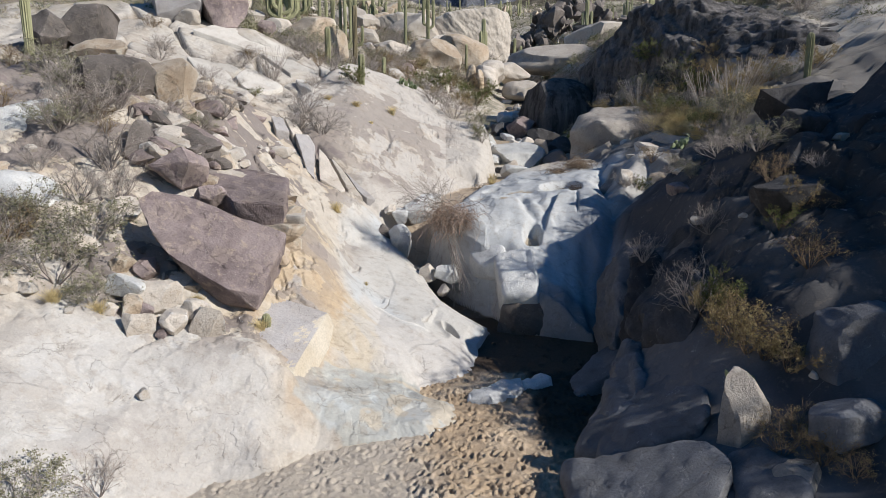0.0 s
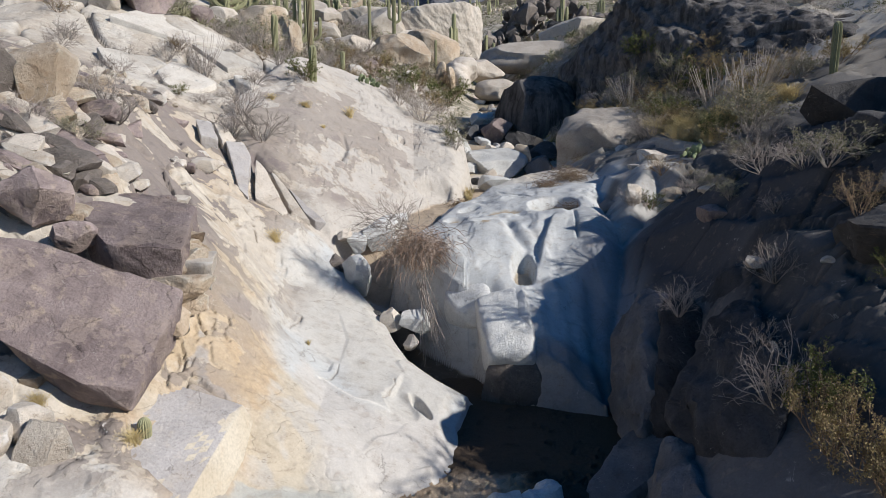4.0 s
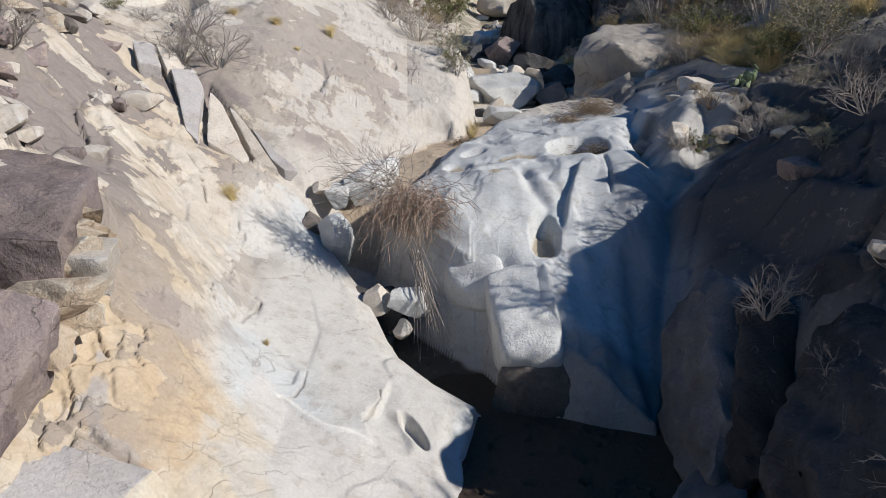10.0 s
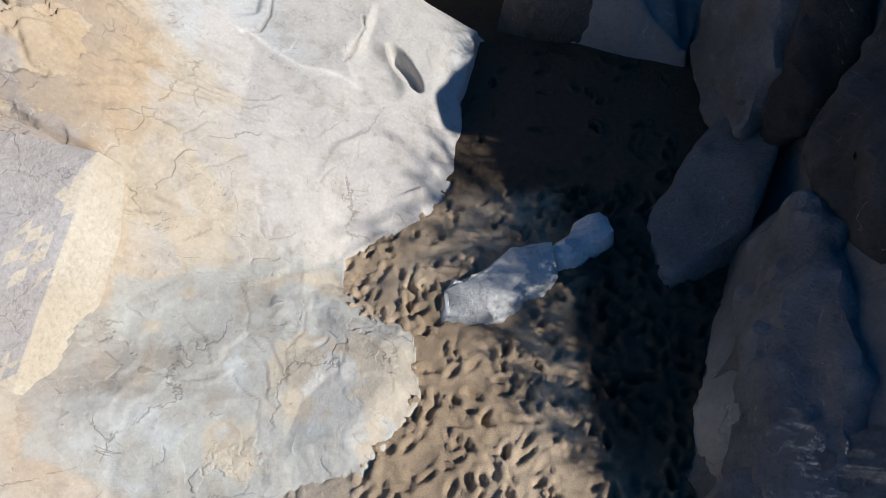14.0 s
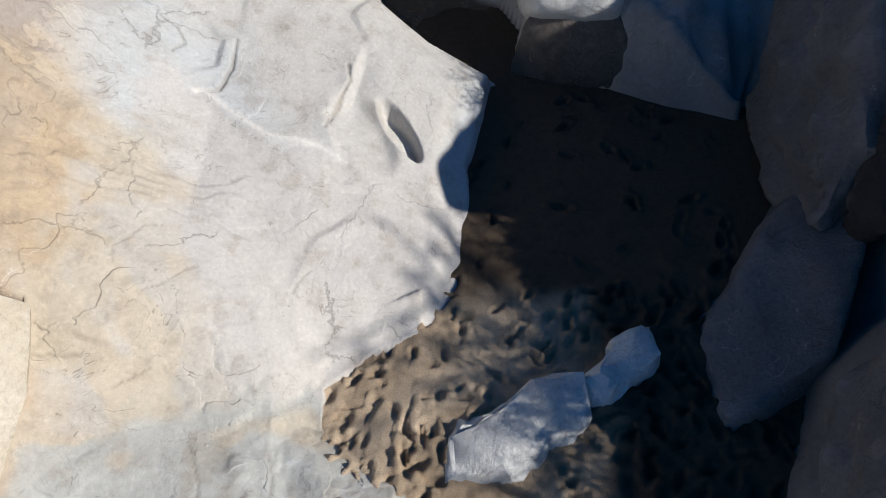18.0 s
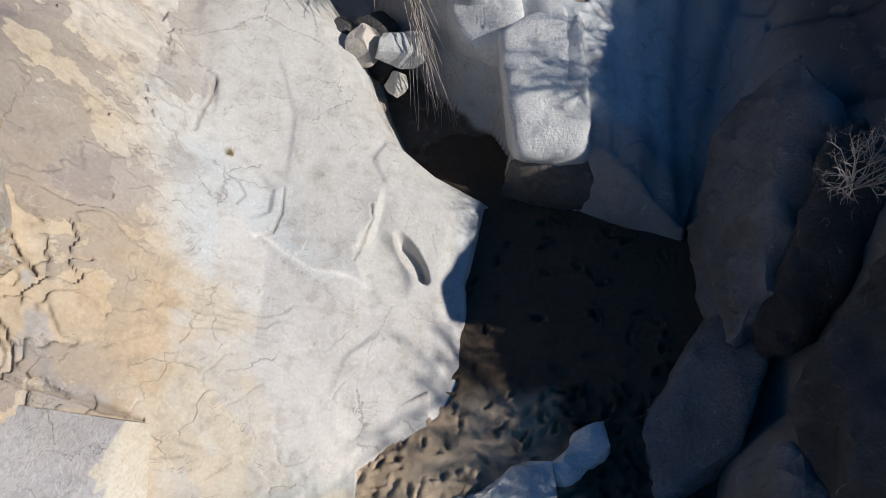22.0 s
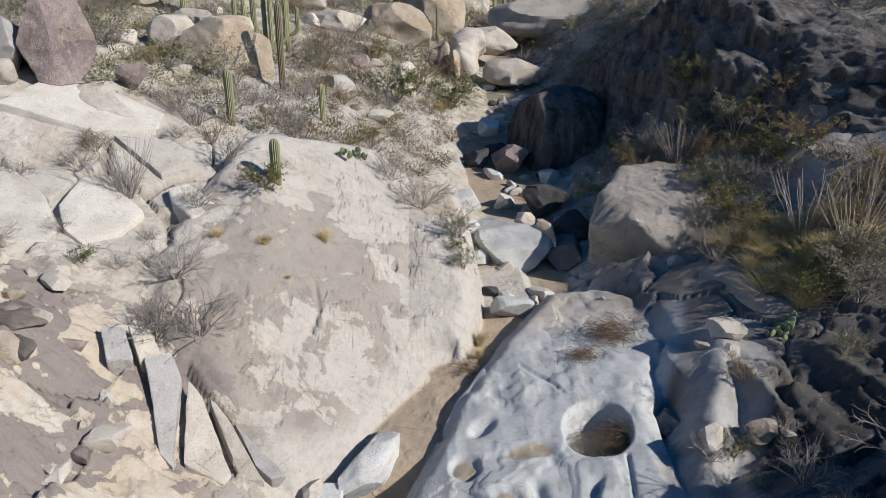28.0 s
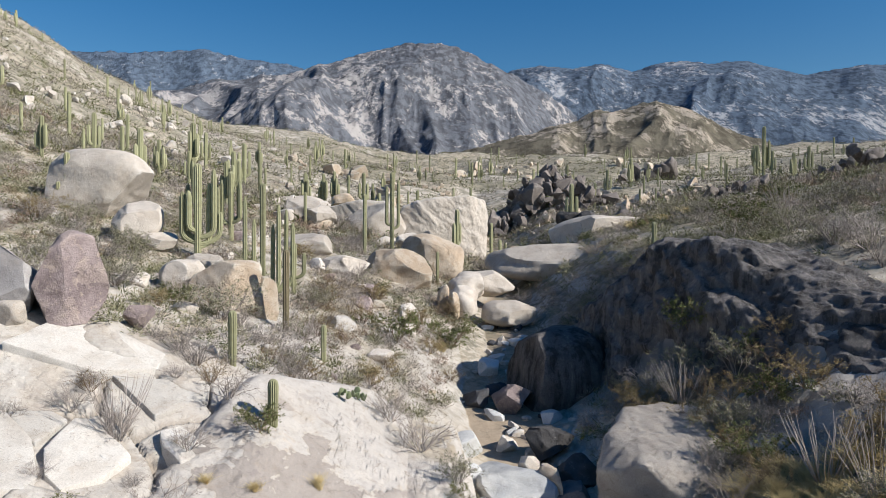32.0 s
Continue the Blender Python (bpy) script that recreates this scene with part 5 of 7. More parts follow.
hull_rock("boulder", "flat dark slab broken along its front edge",
          [(-9.85, 29.8, 7.66), (-8.47, 30.4, 7.58), (-6.54, 29.93, 7.16), (-6.25, 28.4, 6.8), (-6.1, 27.0, 6.42), (-8.03, 26.75, 6.66), (-8.85, 27.66, 7.02), (-9.6, 28.8, 7.4), (-6.2, 27.2, 5.2), (-9.1, 27.9, 5.6), (-6.6, 30.2, 5.2), (-9.4, 30.6, 6.4), (-8.0, 27.1, 5.4)],
          9, DARK, 0.12, 0.06, grain=1.4)
hull_rock("boulder", "lilac-grey wedge of granite with a clean cream broken face",
          [(-4.29, 25.33, 2.62), (-4.68, 23.91, 2.3), (-5.03, 22.9, 2.03), (-4.92, 21.8, 1.66), (-5.3, 21.95, 1.82), (-6.02, 22.4, 2.38), (-7.1, 23.5, 2.98), (-6.6, 25.55, 3.3), (-5.9, 25.5, 3.02),
           (-4.1, 25.47, 2.1), (-4.16, 24.5, 1.5), (-4.42, 23.5, 1.1), (-4.66, 21.8, 0.75), (-5.2, 21.9, 0.8), (-6.9, 23.3, 1.4), (-6.5, 25.4, 1.4), (-4.6, 25.2, 0.9)],
          12, PATINA, 0.03, 0.018, broken=CREAM)
r = np.random.default_rng(29)
for k in range(13):
    u = (k + r.uniform(0, 1)) / 13
    x, y, z = np.interp(u, [0, 0.45, 1], [-6.0, -5.75, -6.2]), np.interp(u, [0, 0.45, 1], [29.0, 27.2, 25.4]), np.interp(u, [0, 0.45, 1], [6.3, 5.1, 4.0])
    rock("boulder", "rusty angular block shattered out of the bank", x - 0.65 + r.normal(0, 0.15), y, z + r.normal(0, 0.25), (r.uniform(0.6, 1.0), r.uniform(0.45, 0.8), r.uniform(0.35, 0.6)), 700 + k, (TAN, TAN, TAN, PALE, TAN)[k % 5], (r.uniform(-20, 20), r.uniform(-20, 20), r.uniform(0, 180)), 16, 0.66, 4, 0.05, "shattered blocks under the slab")


def dome_slab(label, outline, seed, lift=0.12, thick=1.5):
    """A slab of the dome's skin, parted from it by open cracks."""
    cx, cy = np.mean([p[0] for p in outline]), np.mean([p[1] for p in outline])
    pts = []
    for x, y in outline:
        h = 8.85 - 0.6 * (x + 4.8) + 0.48 * (y - 49)
        pts += [(x, y, h + lift), (x + 0.12 * (cx - x), y + 0.12 * (cy - y) + 0.15, h + lift - thick)]
    return hull_rock("boulder", label, pts, seed, PALE if seed % 2 else PATINA, 0.07, 0.05)


dome_slab("grey slab split off the foot of the dome", [(-8.9, 43.0), (-8.2, 43.6), (-7.75, 43.0), (-7.3, 40.05), (-7.75, 40.3), (-8.5, 41.9)], 30)
dome_slab("pale wedge split off the foot of the dome", [(-7.5, 43.0), (-6.95, 42.6), (-5.65, 40.6), (-5.8, 40.2), (-7.05, 40.3)], 31)
dome_slab("pale wedge at the lip of the dome", [(-6.75, 42.7), (-6.1, 42.3), (-5.2, 41.15), (-4.65, 40.85), (-5.4, 40.55)], 33)
dome_slab("grey wedge at the lip of the dome", [(-5.9, 42.3), (-5.0, 41.9), (-4.0, 41.35), (-4.45, 41.0), (-5.0, 41.2)], 34)
dome_slab("small block in a crack of the dome", [(-9.7, 43.9), (-9.0, 44.2), (-8.5, 43.6), (-9.05, 42.9)], 35, 0.1)
dome_slab("small grey block in a crack of the bank", [(-10.4, 43.4), (-9.8, 43.8), (-9.2, 42.8), (-9.9, 42.4)], 36, 0.1)

hull_rock("boulder", "low white rock half buried in sand",
          [(0.75, 23.7, -0.9), (0.8, 24.55, -0.9), (2.2, 25.25, -0.9), (3.0, 25.35, -0.9), (3.05, 24.4, -0.9), (2.1, 24.3, -0.9), (1.5, 23.6, -0.9), (0.9, 23.8, -0.14), (0.95, 24.4, -0.1), (2.2, 25.05, 0.02), (2.9, 25.15, 0.03), (2.9, 24.5, -0.06), (2.1, 24.45, -0.06), (1.45, 23.8, -0.12)], 21, WHITE, 0.1, 0.13, grain=1.6)
hull_rock("boulder", "small white rock half buried in sand",
          [(2.8, 25.2, -0.9), (3.4, 25.95, -0.9), (4.3, 26.2, -0.9), (4.25, 25.3, -0.9), (3.3, 24.7, -0.9), (2.9, 24.4, -0.9), (2.95, 25.1, -0.02), (3.45, 25.75, -0.02), (4.15, 26.05, -0.1), (4.05, 25.4, -0.06), (3.2, 24.85, -0.1)], 22, WHITE, 0.1, 0.13, grain=1.6)
hull_rock("boulder", "pale rock spur like a paw at the edge of the sand",
          [(4.75, 26.05, -0.9), (4.7, 24.1, -0.9), (5.7, 26.5, -0.9), (6.6, 27.5, -0.9), (7.0, 28.6, -0.9), (7.9, 28.0, -0.9), (6.3, 24.6, -0.9), (5.2, 24.3, -0.9),
           (4.9, 25.95, -0.2), (4.85, 24.35, -0.16), (5.75, 26.35, -0.05), (6.65, 27.3, 0.12), (7.1, 28.4, 0.5), (7.9, 27.6, 0.75), (6.6, 25.2, 0.45), (5.3, 24.7, 0.0), (5.9, 25.5, 0.2)], 23, SPUR, 0.12, 0.07, soften=3)


def foot_slab(label, outline, seed, lift, dip, soften=5):
    """A smooth slab that slopes up from the sand to the shady bank."""
    cx, cy = np.mean([p[0] for p in outline]), np.mean([p[1] for p in outline])
    pts = []
    for x, y in outline:
        h = gz(cx, cy) + dip * (x - cx)
        pts += [(x, y, h + lift), (x + 0.1 * (cx - x), y + 0.1 * (cy - y), h - 0.9)]
    pts.append((cx, cy, gz(cx, cy) + lift + 0.12))
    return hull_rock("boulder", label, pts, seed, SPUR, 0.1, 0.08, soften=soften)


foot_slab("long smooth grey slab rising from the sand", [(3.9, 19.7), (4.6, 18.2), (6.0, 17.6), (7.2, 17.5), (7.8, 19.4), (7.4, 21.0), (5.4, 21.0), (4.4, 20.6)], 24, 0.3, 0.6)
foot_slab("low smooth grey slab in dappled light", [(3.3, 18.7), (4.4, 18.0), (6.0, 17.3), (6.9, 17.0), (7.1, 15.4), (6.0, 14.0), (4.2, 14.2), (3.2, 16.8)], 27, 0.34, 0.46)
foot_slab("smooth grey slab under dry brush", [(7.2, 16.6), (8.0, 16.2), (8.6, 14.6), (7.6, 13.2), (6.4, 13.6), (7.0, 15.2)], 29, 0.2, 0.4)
hull_rock("boulder", "polished white rock nose of the dry fall",
          [(2.75, 31.75, 1.55), (3.4, 31.6, 1.6), (4.48, 31.65, 1.6), (2.72, 32.3, 2.1), (4.5, 32.3, 2.2), (2.6, 33.4, 2.6), (4.5, 33.6, 2.75), (2.5, 34.6, 2.95), (4.3, 35.2, 3.3),
           (2.8, 31.85, 1.15), (4.45, 31.75, 1.2), (2.75, 33.4, 0.3), (2.7, 34.8, 0.6), (4.5, 35, -0.5), (3.0, 32.5, 0.4), (4.5, 32.4, 0.4)], 26, WHITE, 0.06, 0.05, soften=3)
hull_rock("boulder", "broken tan foot under the nose of the dry fall",
          [(2.5, 32.1, -0.8), (2.55, 32.1, 0.05), (2.85, 32.05, 0.95), (3.6, 31.8, 1.2), (4.45, 31.9, 1.25), (4.9, 32.1, 0.9), (3.3, 31.75, 0.05), (4.3, 31.55, 0.1), (4.9, 31.6, 0.2), (3.3, 31.8, -0.8), (4.9, 31.6, -0.8), (3.2, 33.4, 0.5), (5, 33.4, 0.2), (5, 33.4, -0.8)], 28, CRAG, 0.05, 0.07)
hull_rock("boulder", "white rock lobe arching over a small cave",
          [(1.6, 34.9, 2.3), (1.3, 36.2, 2.7), (2.6, 34.35, 2.5), (3.2, 34.6, 2.95), (3.2, 37.0, 3.7), (1.2, 37.2, 3.3), (1.75, 35.0, 1.6), (2.7, 34.5, 1.5), (1.5, 36.2, 1.2), (1.2, 37.3, 2.2), (3.3, 36.8, 1.5)], 25, WHITE, 0.1, 0.06, soften=5)


def wall_block(label, x, y, wx, wy, z0, z1, shift, seed, mat):
    """An upright rounded block that leans back against the wall."""
    r = np.random.default_rng(seed)
    pts = []
    for z, k in ((z0, 0.0), ((z0 + z1) / 2, 0.42), (z1, 1.0)):
        s = 1.0 - 0.25 * k + 0.12 * (k == 0.42)
        pts += [(x + shift * k + sx * wx * s + r.normal(0, 0.07), y + sy * wy * s + r.normal(0, 0.14), z + r.normal(0, 0.12)) for sx in (-1, 1) for sy in (-1, 1)]
    return hull_rock("boulder", label, pts, seed, mat, min(wx, wy) * 0.42, 0.06, soften=9)


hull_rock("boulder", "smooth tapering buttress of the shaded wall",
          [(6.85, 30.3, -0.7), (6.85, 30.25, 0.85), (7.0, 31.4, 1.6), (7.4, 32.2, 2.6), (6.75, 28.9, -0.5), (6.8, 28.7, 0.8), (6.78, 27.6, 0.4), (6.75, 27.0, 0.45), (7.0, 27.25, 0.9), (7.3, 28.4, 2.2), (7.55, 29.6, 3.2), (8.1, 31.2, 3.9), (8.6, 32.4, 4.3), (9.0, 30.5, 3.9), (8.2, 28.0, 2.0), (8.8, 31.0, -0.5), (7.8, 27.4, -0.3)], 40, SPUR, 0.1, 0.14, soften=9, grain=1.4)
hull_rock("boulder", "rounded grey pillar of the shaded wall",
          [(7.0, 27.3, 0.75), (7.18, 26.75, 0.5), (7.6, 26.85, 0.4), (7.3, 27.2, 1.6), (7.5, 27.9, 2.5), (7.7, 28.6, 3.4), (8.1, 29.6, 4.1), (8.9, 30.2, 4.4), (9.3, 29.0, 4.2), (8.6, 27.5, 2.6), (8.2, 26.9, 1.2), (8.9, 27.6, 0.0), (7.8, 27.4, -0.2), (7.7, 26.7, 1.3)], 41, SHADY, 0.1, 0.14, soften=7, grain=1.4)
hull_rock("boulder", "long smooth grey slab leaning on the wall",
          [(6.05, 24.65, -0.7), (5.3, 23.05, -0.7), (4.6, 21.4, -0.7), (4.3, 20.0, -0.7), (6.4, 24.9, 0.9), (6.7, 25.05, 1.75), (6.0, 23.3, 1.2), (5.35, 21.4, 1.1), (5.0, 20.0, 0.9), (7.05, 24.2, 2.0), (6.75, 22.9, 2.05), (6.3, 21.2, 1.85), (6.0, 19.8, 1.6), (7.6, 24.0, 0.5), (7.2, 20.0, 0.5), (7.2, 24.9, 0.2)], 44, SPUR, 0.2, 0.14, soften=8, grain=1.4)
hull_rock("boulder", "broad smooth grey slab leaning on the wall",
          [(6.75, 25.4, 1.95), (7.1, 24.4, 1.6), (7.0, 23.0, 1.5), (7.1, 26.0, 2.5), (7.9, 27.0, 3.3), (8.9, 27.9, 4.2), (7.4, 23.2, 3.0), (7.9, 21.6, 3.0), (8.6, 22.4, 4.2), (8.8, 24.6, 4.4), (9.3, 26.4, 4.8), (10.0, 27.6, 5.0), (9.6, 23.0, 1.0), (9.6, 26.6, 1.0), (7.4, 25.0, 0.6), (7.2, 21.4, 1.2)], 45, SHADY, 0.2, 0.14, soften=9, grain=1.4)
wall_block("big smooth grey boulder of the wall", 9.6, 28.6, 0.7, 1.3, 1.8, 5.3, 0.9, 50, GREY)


def bank_plate(label, outline, seed, lift=0.3):
    """A flat plate of the upper bank, parted from the next by an open joint."""
    cx, cy = np.mean([p[0] for p in outline]), np.mean([p[1] for p in outline])
    pts = []
    for x, y in outline:
        x, y = x + 0.03 * (cx - x), y + 0.03 * (cy - y)
        h = gz(x, y) * 0.5 + (gz(cx, cy) + 0.33 * (y - cy) - 0.42 * (x - cx)) * 0.5
        pts += [(x, y, h + lift), (x, y, h - 0.9)]
    return hull_rock("boulder", label, pts, seed, PLATE, 0.07, 0.035)


bank_plate("small pale plate of jointed rock", [(-16.5, 51.2), (-15.2, 52.1), (-14.4, 52.0), (-14.8, 50.1), (-15.6, 50.2)], 71)
bank_plate("pale plate of jointed rock", [(-17.6, 49.9), (-16.4, 51.0), (-14.85, 49.95), (-13.6, 48.1), (-13.6, 47.0), (-15.2, 46.0)], 72)
bank_plate("broad pale plate of jointed rock", [(-14.2, 49.5), (-14.1, 51.9), (-13.4, 52.2), (-12.0, 51.0), (-11.2, 50.8), (-11.6, 49.1), (-12.7, 47.7), (-13.5, 48.1)], 73, 0.4)
bank_plate("pale plate beside a thorny plant", [(-10.7, 52.45), (-10.0, 53.3), (-7.8, 51.7), (-9.2, 50.7), (-10.3, 51.6)], 74)
bank_plate("flat pale plate of jointed rock", [(-13.8, 54.8), (-9.7, 56.9), (-9.5, 55.9), (-11.2, 53.3), (-12.3, 54.2)], 75, 0.2)
bank_plate("wide pale plate under shrubs", [(-18.6, 54.2), (-17.0, 54.9), (-14.5, 54.5), (-12.0, 56.2), (-12.1, 57.6), (-15.0, 57.8), (-17.7, 57.0)], 76, 0.25)

# x, y, z, half sizes, stuff, turn, label
NEAR = [
    (-10.35, 27.7, 7.75, (1.15, 0.8, 0.95), DARK, (10, 8, 15), "dark varnished boulder with flat sides"),
    (-9.0, 27.1, 6.75, (0.65, 0.5, 0.5), DARK, (0, 20, 40), "small brown block wedged between slabs"),
    (-12.4, 28.9, 8.5, (0.75, 0.7, 1.15), GREY, (8, 0, 70), "upright grey block on the bank"),
    (-14.5, 31.6, 10.9, (1.9, 1.4, 1.5), GREY, (0, 10, 20), "big weathered grey-brown boulder"),
    (-12.5, 33.4, 11.1, (1.25, 1.1, 1.15), TAN, (0, -10, 10), "rounded rusty boulder on smaller rocks"),
    (-13.5, 31.6, 10.0, (0.9, 0.7, 0.75), TAN, (0, 0, 60), "tan pyramid-shaped rock under a boulder"),
    (-12.0, 33.0, 10.0, (0.8, 0.7, 0.6), TAN, (0, 0, 100), "tan rock under a boulder"),
    (-11.6, 42.3, 9.2, (0.95, 0.6, 0.75), DARK, (15, 20, 30), "dark brown triangular block"),
    (-12.9, 42.4, 10.6, (1.5, 0.7, 0.4), GREY, (0, 10, -25), "dark flat ledge stone of the bank"),
    (-11.9, 41.0, 10.1, (0.9, 0.6, 0.4), GREY, (0, 8, -20), "dark flat ledge stone of the bank"),
    (-13.9, 41.2, 11.0, (1.2, 0.6, 0.45), GREY, (0, 8, -30), "dark flat ledge stone of the bank"),
    (-19.4, 40.4, 14.4, (1.6, 1.3, 1.3), GREY, (0, 0, 30), "grey boulder on the slope"),
    (-21.0, 39.0, 13.9, (1.5, 1.2, 1.2), GREY, (0, 0, 80), "grey boulder on the slope"),
    (-17.6, 37.5, 12.6, (1.5, 1.2, 1.0), TAN, (0, 0, 10), "tan boulder on the slope"),
    (-16.2, 35.5, 11.8, (1.1, 1.0, 0.9), GREY, (0, 0, 50), "grey boulder on the slope"),
    (-10.6, 22.9, 4.3, (0.85, 0.42, 0.35), WHITE, (0, 12, -12), "long pale stone on the rock pile"),
    (-11.0, 23.7, 4.85, (0.5, 0.42, 0.4), TAN, (0, 0, 30), "brown stone on the rock pile"),
    (-10.3, 23.9, 4.6, (0.5, 0.4, 0.45), DARK, (0, 0, 70), "dark stone on the rock pile"),
    (-9.6, 24.2, 4.3, (0.3, 0.22, 0.22), GREY, (0, 0, 0), "small grey stone on the rock pile"),
    (-9.7, 21.6, 3.3, (0.52, 0.45, 0.48), PALE, (0, 0, 20), "cream block in the rock pile"),
    (-8.7, 22.0, 3.2, (0.55, 0.48, 0.5), PALE, (0, 10, 60), "cream block in the rock pile"),
    (-7.8, 22.4, 3.05, (0.6, 0.5, 0.72), PALE, (0, 12, 10), "cream block in the rock pile"),
    (-9.6, 23.0, 3.85, (0.8, 0.6, 0.6), PALE, (0, 0, 35), "cream block in the rock pile"),
    (-10.2, 22.2, 3.75, (0.5, 0.4, 0.45), TAN, (0, 0, 80), "tan block in the rock pile"),
    (-10.8, 21.8, 3.75, (0.35, 0.3, 0.3), PALE, (0, 0, 10), "cream stone in the rock pile"),
    (-10.7, 24.7, 5.0, (0.32, 0.3, 0.3), GREY, (0, 0, 10), "small grey stone on the rock pile"),
    (-8.3, 22.7, 3.4, (0.55, 0.5, 0.5), PALE, (0, 0, 45), "cream block in the rock pile"),
    (-12.2, 25.0, 5.7, (1.0, 0.6, 0.6), PALE, (0, 0, -10), "pale slab of rock in the shrubs"),
    (-12.9, 23.7, 5.5, (1.2, 0.8, 0.6), PALE, (0, 0, 20), "pale slab of rock in the shrubs"),
    (-13.5, 20.7, 5.1, (0.7, 0.6, 0.5), PALE, (0, 0, 0), "rounded pale boulder on the bank"),
    (-15.1, 25.2, 7.1, (1.5, 1.1, 0.8), WHITE, (0, 15, 10), "bright white slab among shrubs"),
    (-16.6, 28.7, 9.4, (1.4, 1.1, 1.2), WHITE, (0, 10, 30), "bright white block among shrubs"),
    # stones choking the cleft
    (-1.45, 36.4, 1.45, (0.5, 0.42, 0.4), GREY, (0, 0, 20), "grey stone jammed in the cleft"),
    (-0.7, 35.6, 1.55, (0.5, 0.42, 0.6), PALE, (0, 10, 40), "pale stone jammed in the cleft"),
    (0.25, 35.5, 1.65, (0.8, 0.5, 0.55), WHITE, (0, 0, 10), "white stone jammed in the cleft"),
    (0.05, 34.9, 0.95, (0.4, 0.35, 0.35), PALE, (0, 0, 60), "pale stone jammed in the cleft"),
    (-0.5, 34.6, 0.35, (0.22, 0.2, 0.2), TAN, (0, 0, 60), "small tan stone jammed in the cleft"),
    (-0.6, 36.3, 0.8, (0.9, 0.9, 0.8), GREY, (0, 0, 15), "dark stone deep in the cleft"),
    (-2.35, 39.1, 2.75, (0.62, 0.95, 1.0), WHITE, (0, -18, 20), "white three-sided block in the cleft"),
    (-1.2, 42.9, 4.1, (0.8, 1.9, 0.8), WHITE, (8, 0, -30), "long white boulder lying in the cleft"),
    (-2.6, 41.4, 3.75, (0.5, 0.6, 0.5), WHITE, (0, 0, 30), "white stone at the foot of the dome"),
    (-3.2, 41.3, 4.2, (0.45, 0.4, 0.35), PALE, (0, 0, 70), "pale stone at the foot of the dome"),
    (-3.4, 39.9, 3.0, (0.5, 0.7, 0.6), GREY, (0, 0, 30), "grey stone in the cleft"),
    (4.75, 35.5, 2.9, (0.33, 0.3, 0.22), TAN, (0, 0, 0), "brown stone in a pothole of sand"),
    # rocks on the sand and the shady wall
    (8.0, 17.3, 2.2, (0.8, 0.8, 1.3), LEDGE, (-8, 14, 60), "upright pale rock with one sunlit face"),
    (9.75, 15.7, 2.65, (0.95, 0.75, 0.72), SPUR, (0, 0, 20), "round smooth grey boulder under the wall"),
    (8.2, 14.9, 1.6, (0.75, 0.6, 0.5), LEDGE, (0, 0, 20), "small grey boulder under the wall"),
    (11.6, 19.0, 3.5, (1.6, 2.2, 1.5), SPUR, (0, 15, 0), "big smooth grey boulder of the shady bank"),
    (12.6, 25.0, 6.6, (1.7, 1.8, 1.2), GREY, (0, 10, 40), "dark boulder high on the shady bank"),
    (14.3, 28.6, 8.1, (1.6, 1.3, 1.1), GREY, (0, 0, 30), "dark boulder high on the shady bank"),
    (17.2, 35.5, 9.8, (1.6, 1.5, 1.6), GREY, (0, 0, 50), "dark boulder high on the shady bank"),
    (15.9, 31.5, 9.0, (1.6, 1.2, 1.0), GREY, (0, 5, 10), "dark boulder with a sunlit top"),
    (13.3, 46.7, 7.2, (0.75, 0.8, 0.7), PALE, (0, 0, 12), "knobbly pale knob of a rock rib"),
    (12.7, 45.4, 6.9, (0.6, 0.75, 0.55), PALE, (0, 8, 40), "knobbly pale knob of a rock rib"),
    (14.4, 46.2, 6.8, (0.8, 1.3, 0.7), SPUR, (0, 8, 20), "grey rock beside a rib"),
    (10.15, 43.5, 5.0, (0.5, 0.8, 0.5), SPUR, (0, 15, 6), "grey stone lodged beside the dry fall"),
    # the stream upstream
    (6.4, 62.3, 5.6, (2.3, 3.1, 1.5), WHITE, (0, 0, 10), "big washed white boulder in the stream"),
    (5.5, 54.0, 5.2, (1.15, 0.6, 0.55), WHITE, (0, 6, 15), "small smooth white boulder in the stream"),
    (3.6, 62.6, 6.5, (1.0, 1.0, 0.7), WHITE, (0, 0, 10), "white boulder at the stream's edge"),
    (8.4, 61.5, 6.7, (0.5, 1.35, 0.65), TAN, (0, 0, 25), "tan angular stone on the stream bed"),
    (7.5, 63.4, 6.9, (0.5, 0.7, 0.6), PALE, (0, 0, 60), "pale angular stone on the stream bed"),
    (9.6, 68.0, 7.0, (1.9, 1.5, 1.2), GREY, (0, 0, 20), "grey boulder in the stream"),
    (10.6, 63.0, 6.4, (1.5, 1.6, 1.1), GREY, (0, 0, 50), "grey boulder in the stream"),
    (9.6, 61.2, 5.7, (1.2, 2.0, 0.9), SPUR, (0, 0, 0), "washed rock step in the stream"),
    (16.6, 50.6, 7.2, (2.4, 3.2, 1.15), LEDGE, (0, 4, 20), "smooth pale ledge above the fall"),
    (13.2, 80.2, 9.0, (4.4, 3.8, 4.3), STREAKED, (0, 0, 15), "huge smooth dark boulder beside the stream"),
    (8.4, 77.0, 7.6, (1.8, 1.6, 1.5), DARK, (0, 0, 60), "dark boulder leaning on a larger one"),
]
for k, (x, y, z, h, mat, turn, label) in enumerate(NEAR):
    # sunlit left bank takes CRAG, since GREY has shade in its colour
    mat = CRAG if mat is GREY and x < -3 else mat
    smoothish = mat is WHITE or "smooth" in label
    rock("boulder", label, x, y, z, h, 100 + k, mat, turn, 9 if smoothish else 18, 0.95 if smoothish else 0.72, 5 if max(h) > 1.6 else 4, 0.035 if smoothish else 0.045)

